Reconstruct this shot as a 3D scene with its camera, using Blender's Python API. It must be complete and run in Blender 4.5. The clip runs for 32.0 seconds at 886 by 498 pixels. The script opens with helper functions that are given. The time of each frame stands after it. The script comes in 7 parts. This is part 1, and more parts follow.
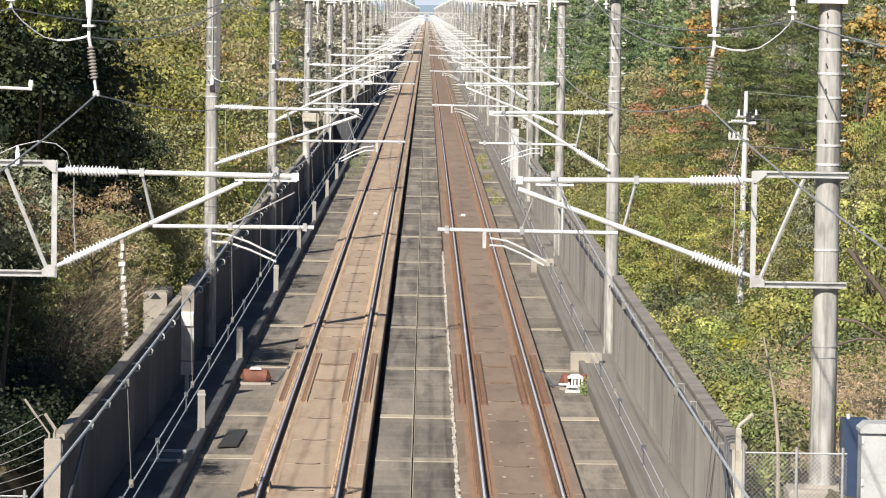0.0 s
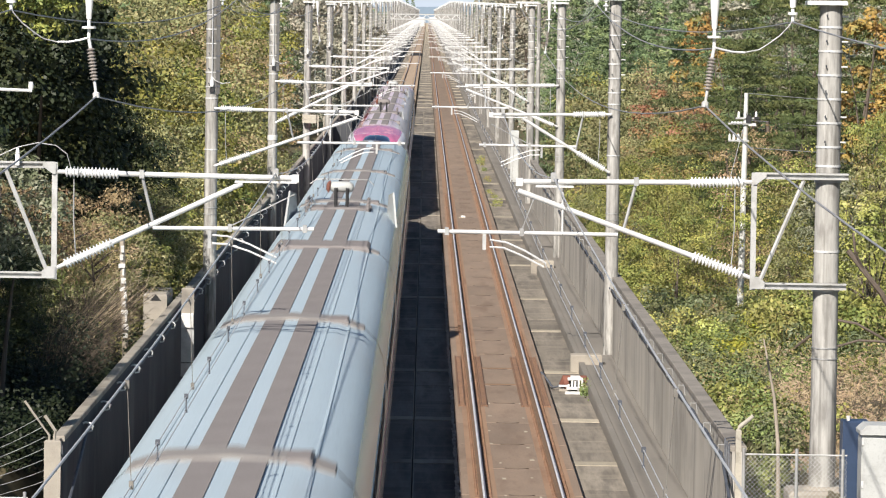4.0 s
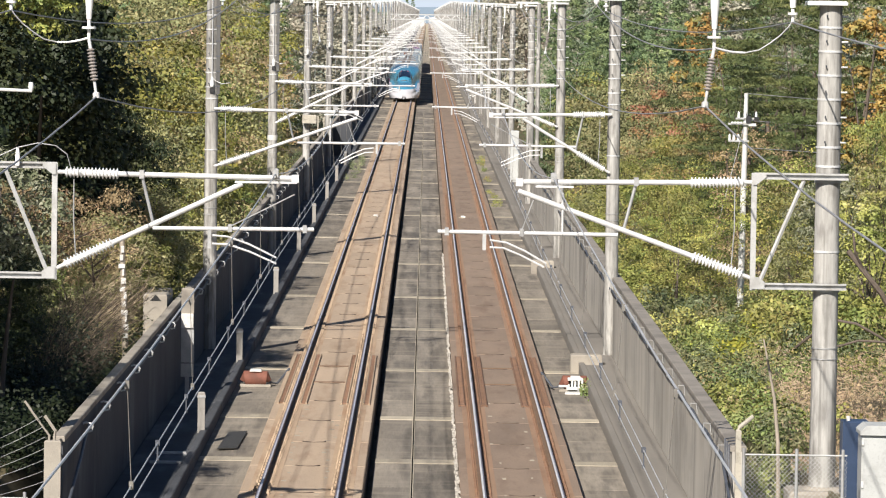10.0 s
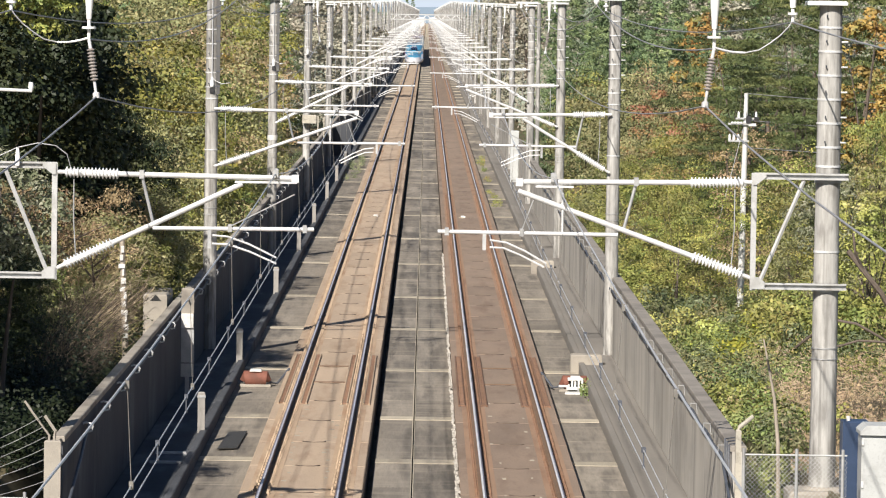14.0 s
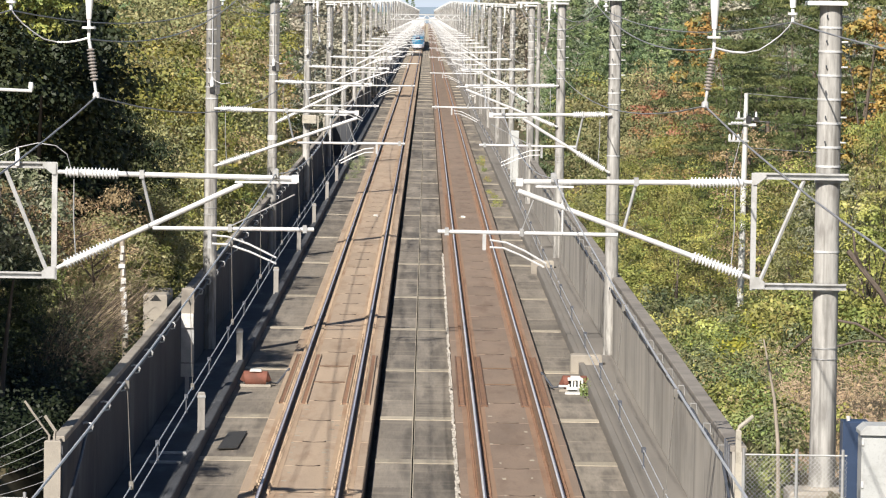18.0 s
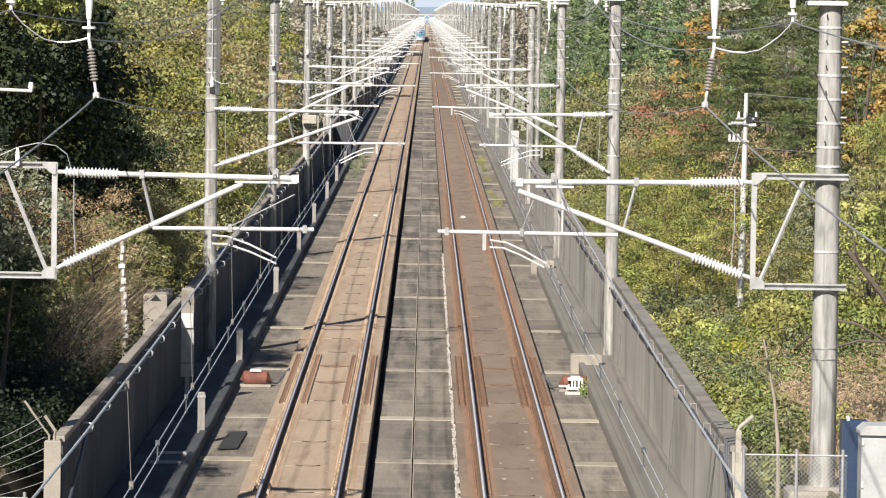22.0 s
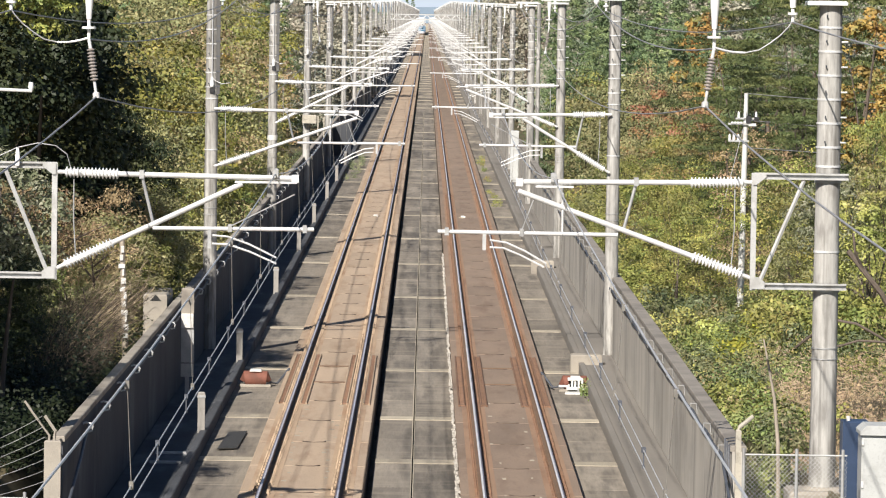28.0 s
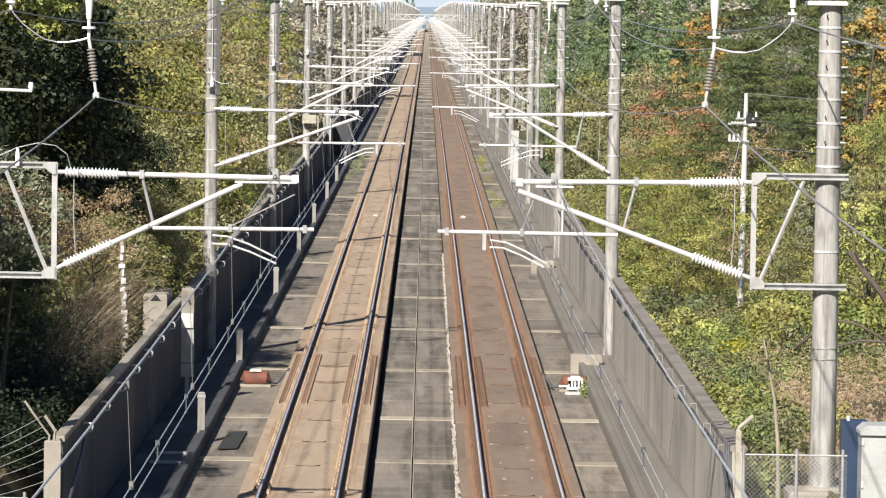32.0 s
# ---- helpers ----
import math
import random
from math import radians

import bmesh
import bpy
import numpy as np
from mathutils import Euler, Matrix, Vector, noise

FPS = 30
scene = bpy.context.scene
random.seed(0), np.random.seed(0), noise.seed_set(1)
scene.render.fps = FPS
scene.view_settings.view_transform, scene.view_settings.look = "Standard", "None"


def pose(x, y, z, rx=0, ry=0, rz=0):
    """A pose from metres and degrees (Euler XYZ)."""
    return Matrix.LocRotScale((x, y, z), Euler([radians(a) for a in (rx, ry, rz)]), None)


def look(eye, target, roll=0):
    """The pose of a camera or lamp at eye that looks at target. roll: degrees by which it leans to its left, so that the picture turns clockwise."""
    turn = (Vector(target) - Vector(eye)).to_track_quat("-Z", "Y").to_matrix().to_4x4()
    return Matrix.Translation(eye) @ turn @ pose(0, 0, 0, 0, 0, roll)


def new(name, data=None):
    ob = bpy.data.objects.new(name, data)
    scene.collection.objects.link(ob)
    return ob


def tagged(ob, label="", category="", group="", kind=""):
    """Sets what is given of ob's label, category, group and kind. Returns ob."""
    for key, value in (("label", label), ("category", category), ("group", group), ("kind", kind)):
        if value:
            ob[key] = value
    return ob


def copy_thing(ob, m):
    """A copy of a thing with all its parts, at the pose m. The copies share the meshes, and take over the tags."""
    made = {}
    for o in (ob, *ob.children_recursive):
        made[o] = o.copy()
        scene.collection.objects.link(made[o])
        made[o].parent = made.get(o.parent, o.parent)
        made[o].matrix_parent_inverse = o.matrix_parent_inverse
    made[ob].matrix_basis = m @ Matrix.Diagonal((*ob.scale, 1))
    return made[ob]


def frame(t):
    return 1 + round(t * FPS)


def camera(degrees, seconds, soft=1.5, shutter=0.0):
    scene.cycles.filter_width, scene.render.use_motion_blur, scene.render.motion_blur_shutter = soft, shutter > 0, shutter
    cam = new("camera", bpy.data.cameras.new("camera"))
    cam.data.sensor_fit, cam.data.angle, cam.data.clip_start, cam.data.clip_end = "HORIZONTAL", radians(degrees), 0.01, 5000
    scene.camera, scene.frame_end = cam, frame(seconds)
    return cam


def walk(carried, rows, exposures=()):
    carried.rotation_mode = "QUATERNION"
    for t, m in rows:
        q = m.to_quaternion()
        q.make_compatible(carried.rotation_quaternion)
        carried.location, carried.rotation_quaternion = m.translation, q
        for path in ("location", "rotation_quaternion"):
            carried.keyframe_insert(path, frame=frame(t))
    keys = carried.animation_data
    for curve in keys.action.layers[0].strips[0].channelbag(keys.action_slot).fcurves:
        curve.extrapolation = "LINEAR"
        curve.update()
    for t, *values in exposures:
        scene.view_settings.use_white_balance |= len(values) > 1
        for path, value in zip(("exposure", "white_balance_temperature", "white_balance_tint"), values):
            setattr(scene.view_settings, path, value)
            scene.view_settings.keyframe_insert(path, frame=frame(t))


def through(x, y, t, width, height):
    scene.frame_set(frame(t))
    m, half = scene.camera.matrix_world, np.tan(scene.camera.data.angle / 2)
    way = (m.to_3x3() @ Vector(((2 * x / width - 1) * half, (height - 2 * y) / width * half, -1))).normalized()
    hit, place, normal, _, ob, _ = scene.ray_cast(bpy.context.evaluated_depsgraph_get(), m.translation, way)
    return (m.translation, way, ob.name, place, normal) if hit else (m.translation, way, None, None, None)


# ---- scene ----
# ---------------------------------------------------------------- camera
EYE = (0.17, 0.0, 9.13)
PIXEL = 1 / 7930.0


def aim(sink):
    """Aim along the line, sunk by a few parts of the small unit PIXEL (the tripod settles at first)."""
    return look(EYE, (0.60095, 100.0, 3.8834 - 100.1 * sink * PIXEL), 0.881)


cam = camera(11.29, 32.0, soft=1.15, shutter=0.3)
walk(cam, [(0, aim(3.4)), (0.5, aim(2.4)), (1.0, aim(1.5)), (1.5, aim(1.5)), (2.0, aim(2.2)), (2.5, aim(0.2)),
           (3.0, aim(0.0)), (3.5, aim(0.5)), (5.5, aim(0.0)), (32.0, aim(0.0))])

# ---------------------------------------------------------------- light
SUN_AZ, SUN_EL = radians(200.2), radians(36.3)
world = bpy.data.worlds.new("sky")
world.use_nodes = True
scene.world = world
wn = world.node_tree
sky = wn.nodes.new("ShaderNodeTexSky")
sky.sky_type, sky.sun_disc, sky.sun_elevation, sky.sun_rotation = "NISHITA", False, SUN_EL, SUN_AZ
sky.ozone_density, sky.dust_density = 6.0, 1.0
wn.nodes["Background"].inputs["Strength"].default_value = 0.043
wn.links.new(sky.outputs["Color"], wn.nodes["Background"].inputs["Color"])
sun = new("sun", bpy.data.lights.new("sun", "SUN"))
sun.data.energy, sun.data.angle, sun.data.color = 5.0, radians(0.55), (1.0, 0.935, 0.85)
toward = Vector((math.sin(SUN_AZ) * math.cos(SUN_EL), math.cos(SUN_AZ) * math.cos(SUN_EL), math.sin(SUN_EL)))
sun.matrix_world = look(toward * 300, (0, 0, 0))
scene.view_settings.exposure = 0.52

# ---------------------------------------------------------------- materials


def surface(name, c1, c2, scale=3.0, rough=0.8, metal=0.0, bump=0.2, fine=40.0, stain=None, stain_scale=0.6,
            vary=0.0, stretch=(1, 1, 1), space="world", coat=0.0, island=0.0, detail=4.0, grit=0.55):
    """Two tones mixed by noise at two scales, with stains, fine relief and a shift from piece to piece."""
    m = bpy.data.materials.new(name)
    m.use_nodes = True
    nt = m.node_tree
    N, L = nt.nodes, nt.links
    p = N["Principled BSDF"]
    if space == "world":
        src = N.new("ShaderNodeNewGeometry").outputs["Position"]
    else:
        src = N.new("ShaderNodeTexCoord").outputs["Object"]
    mp = N.new("ShaderNodeMapping")
    mp.inputs["Scale"].default_value = stretch
    L.new(src, mp.inputs["Vector"])

    def noise_tex(sc, det):
        t = N.new("ShaderNodeTexNoise")
        t.inputs["Scale"].default_value, t.inputs["Detail"].default_value, t.inputs["Roughness"].default_value = sc, det, 0.62
        L.new(mp.outputs[0], t.inputs["Vector"])
        return t.outputs["Fac"]

    def ramp(fac, lo, hi):
        r = N.new("ShaderNodeMapRange")
        r.inputs["From Min"].default_value, r.inputs["From Max"].default_value = lo, hi
        L.new(fac, r.inputs["Value"])
        return r.outputs[0]

    def mix(fac, a, b):
        x = N.new("ShaderNodeMix")
        x.data_type = "RGBA"
        for sock, v in ((x.inputs[0], fac), (x.inputs[6], a), (x.inputs[7], b)):
            if isinstance(v, bpy.types.NodeSocket):
                L.new(v, sock)
            else:
                sock.default_value = v if isinstance(v, float) else (*v, 1.0)
        return x.outputs[2]

    big, small = noise_tex(scale, detail), noise_tex(fine, 2.0)
    col = mix(ramp(big, 0.32, 0.68), c1, c2)
    dark = tuple(0.62 * v for v in c1)
    col = mix(ramp(small, grit, 0.85), col, dark)
    if stain:
        col = mix(ramp(noise_tex(stain_scale, 5.0), 0.52, 0.72), col, stain)
    if vary or island:
        hsv = N.new("ShaderNodeHueSaturation")
        r = N.new("ShaderNodeMapRange")
        amount = vary or island
        r.inputs["To Min"].default_value, r.inputs["To Max"].default_value = 1 - amount, 1 + amount
        if vary:
            L.new(N.new("ShaderNodeObjectInfo").outputs["Random"], r.inputs["Value"])
        else:
            L.new(N.new("ShaderNodeNewGeometry").outputs["Random Per Island"], r.inputs["Value"])
        L.new(r.outputs[0], hsv.inputs["Value"])
        L.new(col, hsv.inputs["Color"])
        col = hsv.outputs[0]
    L.new(col, p.inputs["Base Color"])
    p.inputs["Metallic"].default_value, p.inputs["Coat Weight"].default_value = metal, coat
    rr = N.new("ShaderNodeMapRange")
    rr.inputs["To Min"].default_value, rr.inputs["To Max"].default_value = max(0.03, rough - 0.12), min(1, rough + 0.12)
    L.new(small, rr.inputs["Value"])
    L.new(rr.outputs[0], p.inputs["Roughness"])
    if bump:
        b = N.new("ShaderNodeBump")
        b.inputs["Strength"].default_value, b.inputs["Distance"].default_value = bump, 0.02
        L.new(small, b.inputs["Height"])
        L.new(b.outputs[0], p.inputs["Normal"])
    return m


def foliage(name, tones, through=0.3, patch=None, amount=0.6, patch_scale=0.35, own=0.4):
    """Leaves: a tone for each leaf, taken from a short ramp, shifted from plant to plant and in broad patches."""
    m = bpy.data.materials.new(name)
    m.use_nodes = True
    nt = m.node_tree
    N, L = nt.nodes, nt.links
    p, out = N["Principled BSDF"], N["Material Output"]
    cr = N.new("ShaderNodeValToRGB")
    while len(cr.color_ramp.elements) < len(tones):
        cr.color_ramp.elements.new(0.5)
    for e, (pos, c) in zip(cr.color_ramp.elements, tones):
        e.position, e.color = pos, (*c, 1)
    pos = N.new("ShaderNodeNewGeometry").outputs["Position"]
    cn = N.new("ShaderNodeTexNoise")
    cn.inputs["Scale"].default_value, cn.inputs["Detail"].default_value = 0.85, 3.0
    L.new(pos, cn.inputs["Vector"])
    cm = N.new("ShaderNodeMapRange")
    cm.inputs["From Min"].default_value, cm.inputs["From Max"].default_value = 0.3, 0.72
    L.new(cn.outputs["Fac"], cm.inputs["Value"])
    lm = N.new("ShaderNodeMix")
    lm.inputs[0].default_value = own
    L.new(cm.outputs[0], lm.inputs[2])
    L.new(N.new("ShaderNodeNewGeometry").outputs["Random Per Island"], lm.inputs[3])
    L.new(lm.outputs[0], cr.inputs[0])
    nz = N.new("ShaderNodeTexNoise")
    nz.inputs["Scale"].default_value = 0.45
    L.new(pos, nz.inputs["Vector"])
    hue = N.new("ShaderNodeMapRange")
    hue.inputs["From Min"].default_value, hue.inputs["From Max"].default_value = 0.3, 0.7
    hue.inputs["To Min"].default_value, hue.inputs["To Max"].default_value = 0.475, 0.52
    L.new(nz.outputs["Fac"], hue.inputs["Value"])
    val = N.new("ShaderNodeMapRange")
    val.inputs["To Min"].default_value, val.inputs["To Max"].default_value = 0.9, 1.45
    L.new(N.new("ShaderNodeObjectInfo").outputs["Random"], val.inputs["Value"])
    col = cr.outputs[0]
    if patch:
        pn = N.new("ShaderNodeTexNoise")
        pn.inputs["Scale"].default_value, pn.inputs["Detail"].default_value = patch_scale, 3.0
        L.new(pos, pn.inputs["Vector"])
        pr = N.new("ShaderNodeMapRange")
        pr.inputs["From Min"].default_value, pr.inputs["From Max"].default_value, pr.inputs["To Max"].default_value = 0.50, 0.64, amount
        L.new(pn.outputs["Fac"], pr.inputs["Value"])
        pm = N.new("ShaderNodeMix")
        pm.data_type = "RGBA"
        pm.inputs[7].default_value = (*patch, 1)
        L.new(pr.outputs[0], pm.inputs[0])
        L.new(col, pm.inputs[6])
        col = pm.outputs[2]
    hsv = N.new("ShaderNodeHueSaturation")
    L.new(col, hsv.inputs["Color"])
    L.new(hue.outputs[0], hsv.inputs["Hue"])
    L.new(val.outputs[0], hsv.inputs["Value"])
    L.new(hsv.outputs[0], p.inputs["Base Color"])
    p.inputs["Roughness"].default_value = 0.55
    p.inputs["Specular IOR Level"].default_value = 0.35
    tr = N.new("ShaderNodeBsdfTranslucent")
    L.new(hsv.outputs[0], tr.inputs["Color"])
    mx = N.new("ShaderNodeMixShader")
    mx.inputs[0].default_value = through
    L.new(p.outputs[0], mx.inputs[1])
    L.new(tr.outputs[0], mx.inputs[2])
    L.new(mx.outputs[0], out.inputs["Surface"])
    return m


def glow(name, color, strength):
    m = surface(name, (0.02, 0.02, 0.02), (0.02, 0.02, 0.02), bump=0)
    p = m.node_tree.nodes["Principled BSDF"]
    p.inputs["Emission Color"].default_value, p.inputs["Emission Strength"].default_value = (*color, 1), strength
    return m


CONC = surface("weathered_concrete", (0.36, 0.335, 0.30), (0.27, 0.255, 0.235), 0.9, 0.9, bump=0.3, fine=30, stain=(0.13, 0.125, 0.12), stain_scale=1.3, stretch=(1, 1, 0.25))
CONC_WALL = surface("streaked_wall_concrete", (0.52, 0.485, 0.43), (0.42, 0.39, 0.345), 0.8, 0.9, bump=0.1, fine=12, stain=(0.27, 0.25, 0.222), stain_scale=0.55, stretch=(1, 0.25, 0.5), detail=6.0, grit=0.7)


def streaks(m, tone, strength, size=(1, 0.42, 0.09)):
    """Run-off streaks: tall thin stains laid over the base colour."""
    N, L = m.node_tree.nodes, m.node_tree.links
    p = N["Principled BSDF"]
    old = p.inputs["Base Color"].links[0].from_socket
    mp, t, r, x = N.new("ShaderNodeMapping"), N.new("ShaderNodeTexNoise"), N.new("ShaderNodeMapRange"), N.new("ShaderNodeMix")
    mp.inputs["Scale"].default_value = size
    L.new(N.new("ShaderNodeNewGeometry").outputs["Position"], mp.inputs["Vector"])
    L.new(mp.outputs[0], t.inputs["Vector"])
    t.inputs["Scale"].default_value, t.inputs["Detail"].default_value = 1.0, 5.0
    r.inputs["From Min"].default_value, r.inputs["From Max"].default_value, r.inputs["To Max"].default_value = 0.50, 0.68, strength
    L.new(t.outputs["Fac"], r.inputs["Value"])
    x.data_type = "RGBA"
    x.inputs[7].default_value = (*tone, 1)
    L.new(r.outputs[0], x.inputs[0])
    L.new(old, x.inputs[6])
    L.new(x.outputs[2], p.inputs["Base Color"])


streaks(CONC_WALL, (0.16, 0.15, 0.135), 0.55)
streaks(CONC_WALL, (0.12, 0.112, 0.10), 0.55, (1, 1.5, 0.13))
streaks(CONC_WALL, (0.37, 0.34, 0.285), 0.45, (1, 0.9, 0.5))
CONC_DUCT = surface("duct_concrete", (0.23, 0.21, 0.185), (0.185, 0.17, 0.15), 0.5, 0.9, bump=0.0, fine=9, stain=(0.19, 0.175, 0.155), stain_scale=0.5, stretch=(1, 0.3, 1), detail=2.0, grit=0.7)
# shade on the west wall and duct is put into this dark tone
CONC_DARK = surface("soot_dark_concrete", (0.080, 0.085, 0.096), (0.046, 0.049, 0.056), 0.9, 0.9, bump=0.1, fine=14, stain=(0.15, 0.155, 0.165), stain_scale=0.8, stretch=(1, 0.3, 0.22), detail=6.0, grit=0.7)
CONC_CAP = surface("wall_cap_concrete", (0.40, 0.36, 0.30), (0.30, 0.27, 0.23), 1.4, 0.9, bump=0.3, stain=(0.17, 0.15, 0.13))
CAP_DARK = surface("dark_wall_cap", (0.30, 0.27, 0.235), (0.22, 0.20, 0.175), 1.4, 0.9, bump=0.2, stain=(0.15, 0.135, 0.12))
FLOOR = surface("dark_concrete_floor", (0.275, 0.24, 0.195), (0.16, 0.14, 0.116), 1.3, 0.92, bump=0.4, fine=9, stain=(0.072, 0.066, 0.058), stain_scale=0.8, vary=0.28, stretch=(1.6, 0.14, 1), detail=10.0, grit=0.46)
streaks(FLOOR, (0.06, 0.053, 0.045), 0.6, (2.4, 0.22, 1))
streaks(FLOOR, (0.31, 0.27, 0.215), 0.5, (0.5, 1.6, 1))
STRIP = surface("pale_concrete_strip", (0.42, 0.37, 0.285), (0.34, 0.30, 0.235), 1.5, 0.9, bump=0.25, stain=(0.22, 0.19, 0.155), vary=0.18, stretch=(2.5, 0.5, 1))
SLAB_TAN = surface("tan_track_slab", (0.46, 0.35, 0.25), (0.38, 0.29, 0.21), 0.8, 0.9, bump=0.2, fine=22, stain=(0.31, 0.215, 0.145), stain_scale=1.1, vary=0.09, stretch=(1.6, 0.25, 1), detail=7.0)
SLAB_BROWN = surface("brown_track_slab", (0.28, 0.205, 0.15), (0.215, 0.16, 0.12), 0.8, 0.9, bump=0.2, fine=22, stain=(0.175, 0.12, 0.085), stain_scale=1.0, vary=0.09, stretch=(1.6, 0.25, 1), detail=7.0)
RUST = surface("rusty_steel", (0.25, 0.145, 0.09), (0.18, 0.105, 0.07), 3, 0.8, metal=0.1, bump=0.3, vary=0.15)
RUST_DUST = surface("rust_dusted_slab", (0.33, 0.205, 0.13), (0.27, 0.175, 0.115), 1.2, 0.92, bump=0.2, fine=22, stain=(0.22, 0.12, 0.07), stretch=(1.5, 0.3, 1))
TAN_DUST = surface("tan_dusted_slab", (0.46, 0.335, 0.225), (0.37, 0.265, 0.18), 1.2, 0.92, bump=0.2, fine=22, stain=(0.33, 0.20, 0.12), stretch=(1.5, 0.3, 1))
RAIL_TOP = surface("polished_rail_head", (0.92, 0.90, 0.89), (0.84, 0.82, 0.82), 2, 0.42, metal=0.3, bump=0.05, stretch=(1, 0.1, 1))
RAIL_EDGE = surface("dull_rail_head", (0.27, 0.235, 0.27), (0.21, 0.185, 0.21), 2, 0.42, metal=0.5, bump=0.05, stretch=(1, 0.1, 1))
RAIL_WORN = surface("worn_rail_band", (0.74, 0.72, 0.77), (0.64, 0.62, 0.67), 2, 0.38, metal=0.35, bump=0.05, stretch=(1, 0.1, 1))
RAIL_SIDE = surface("brown_rail_web", (0.215, 0.14, 0.092), (0.15, 0.098, 0.066), 3, 0.75, metal=0.2, bump=0.2)
FAST_PALE = surface("dusty_fastener", (0.45, 0.345, 0.245), (0.36, 0.27, 0.19), 6, 0.85, bump=0.3, vary=0.2)
GALV = surface("galvanised_steel", (0.72, 0.72, 0.71), (0.62, 0.62, 0.62), 4, 0.42, metal=0.1, bump=0.08, stain=(0.50, 0.49, 0.47), stain_scale=2.5)
GALV_DULL = surface("dull_galvanised_steel", (0.50, 0.50, 0.49), (0.38, 0.38, 0.38), 4, 0.5, metal=0.4, bump=0.1, stain=(0.28, 0.27, 0.26), stain_scale=3)
GALV_MID = surface("weathered_galvanised_steel", (0.52, 0.52, 0.51), (0.43, 0.43, 0.42), 4, 0.5, metal=0.1, bump=0.08, stain=(0.33, 0.32, 0.30), stain_scale=2.5)
PORCELAIN = surface("white_porcelain", (0.86, 0.86, 0.85), (0.78, 0.78, 0.77), 5, 0.25, bump=0.0, coat=0.3)
INS_GREY = surface("grey_brown_insulator", (0.40, 0.36, 0.33), (0.30, 0.27, 0.25), 5, 0.35, bump=0.05)
POLE = surface("spun_concrete_pole", (0.50, 0.485, 0.455), (0.29, 0.28, 0.26), 1.8, 0.85, bump=0.25, fine=30, stain=(0.17, 0.16, 0.145), stain_scale=1.5, stretch=(4.5, 4.5, 0.16), detail=7.0, grit=0.5)
streaks(POLE, (0.105, 0.10, 0.09), 0.95, (7, 7, 0.28))
streaks(POLE, (0.60, 0.585, 0.55), 0.6, (5, 5, 1.3))
streaks(POLE, (0.17, 0.16, 0.145), 0.6, (9, 9, 2.2))
WIRE = surface("bare_wire", (0.68, 0.68, 0.68), (0.55, 0.55, 0.56), 5, 0.4, metal=0.3, bump=0.0)
WIRE_DARK = surface("weathered_cable", (0.10, 0.11, 0.13), (0.06, 0.065, 0.08), 5, 0.55, bump=0.0)
DROPPER = surface("weathered_dropper_wire", (0.24, 0.225, 0.20), (0.16, 0.15, 0.135), 5, 0.55, metal=0.2, bump=0.0)
WIRE_GREY = surface("grey_cable", (0.42, 0.42, 0.43), (0.29, 0.29, 0.30), 5, 0.5, metal=0.2, bump=0.0)
RISER = surface("grey_riser_channel", (0.13, 0.127, 0.12), (0.085, 0.083, 0.08), 3, 0.7, bump=0.1, stretch=(4, 4, 0.3))
SHEET = surface("dark_chequered_steel", (0.075, 0.072, 0.065), (0.05, 0.048, 0.044), 6, 0.6, metal=0.3, bump=0.4, fine=25)
ARC_TAN = surface("dark_joint_filler", (0.13, 0.095, 0.07), (0.09, 0.068, 0.05), 4, 0.9, bump=0.1)
ARC_BROWN = surface("brown_joint_filler", (0.15, 0.112, 0.085), (0.11, 0.082, 0.064), 4, 0.9, bump=0.1)
BLACK = surface("black_gap", (0.02, 0.02, 0.02), (0.03, 0.03, 0.03), 5, 0.9, bump=0)
RED_BOX = surface("faded_red_housing", (0.22, 0.085, 0.058), (0.165, 0.062, 0.042), 4, 0.8, bump=0.2, stain=(0.13, 0.06, 0.042), stain_scale=4)
WHITE_PAINT = surface("white_paint", (0.70, 0.69, 0.66), (0.60, 0.59, 0.56), 4, 0.55, bump=0.05, stain=(0.5, 0.48, 0.44), stain_scale=4)
MORTAR = surface("pale_mortar", (0.50, 0.47, 0.42), (0.38, 0.35, 0.31), 8, 0.9, bump=0.2, island=0.3)
CAB_GREY = surface("pale_cabinet_paint", (0.50, 0.51, 0.50), (0.45, 0.46, 0.45), 2, 0.5, bump=0.04, stain=(0.36, 0.36, 0.35), stain_scale=3)
NAVY = surface("navy_paint", (0.035, 0.06, 0.12), (0.025, 0.045, 0.09), 2, 0.45, bump=0.05)
POST_CONC = surface("pale_concrete_post", (0.50, 0.46, 0.38), (0.39, 0.36, 0.30), 4, 0.9, bump=0.2, stain=(0.26, 0.24, 0.2), stain_scale=5)
BARK = surface("grey_brown_bark", (0.16, 0.125, 0.10), (0.10, 0.08, 0.065), 6, 0.9, bump=0.5, stretch=(1, 1, 0.3))
# bark coloured near black as if shaded, so trunks merge with the dark trees
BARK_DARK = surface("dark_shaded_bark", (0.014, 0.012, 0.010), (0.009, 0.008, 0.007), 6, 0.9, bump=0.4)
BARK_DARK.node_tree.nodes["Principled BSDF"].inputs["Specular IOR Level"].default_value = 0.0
BARK_PALE = surface("pale_bark", (0.42, 0.36, 0.29), (0.30, 0.26, 0.21), 6, 0.9, bump=0.4, stretch=(1, 1, 0.3))
TWIG = surface("dry_twig", (0.145, 0.11, 0.08), (0.08, 0.062, 0.046), 6, 0.9, bump=0.0, island=0.35)
STRAW = surface("dry_straw", (0.50, 0.40, 0.27), (0.36, 0.28, 0.18), 6, 0.9, bump=0.0, island=0.35)
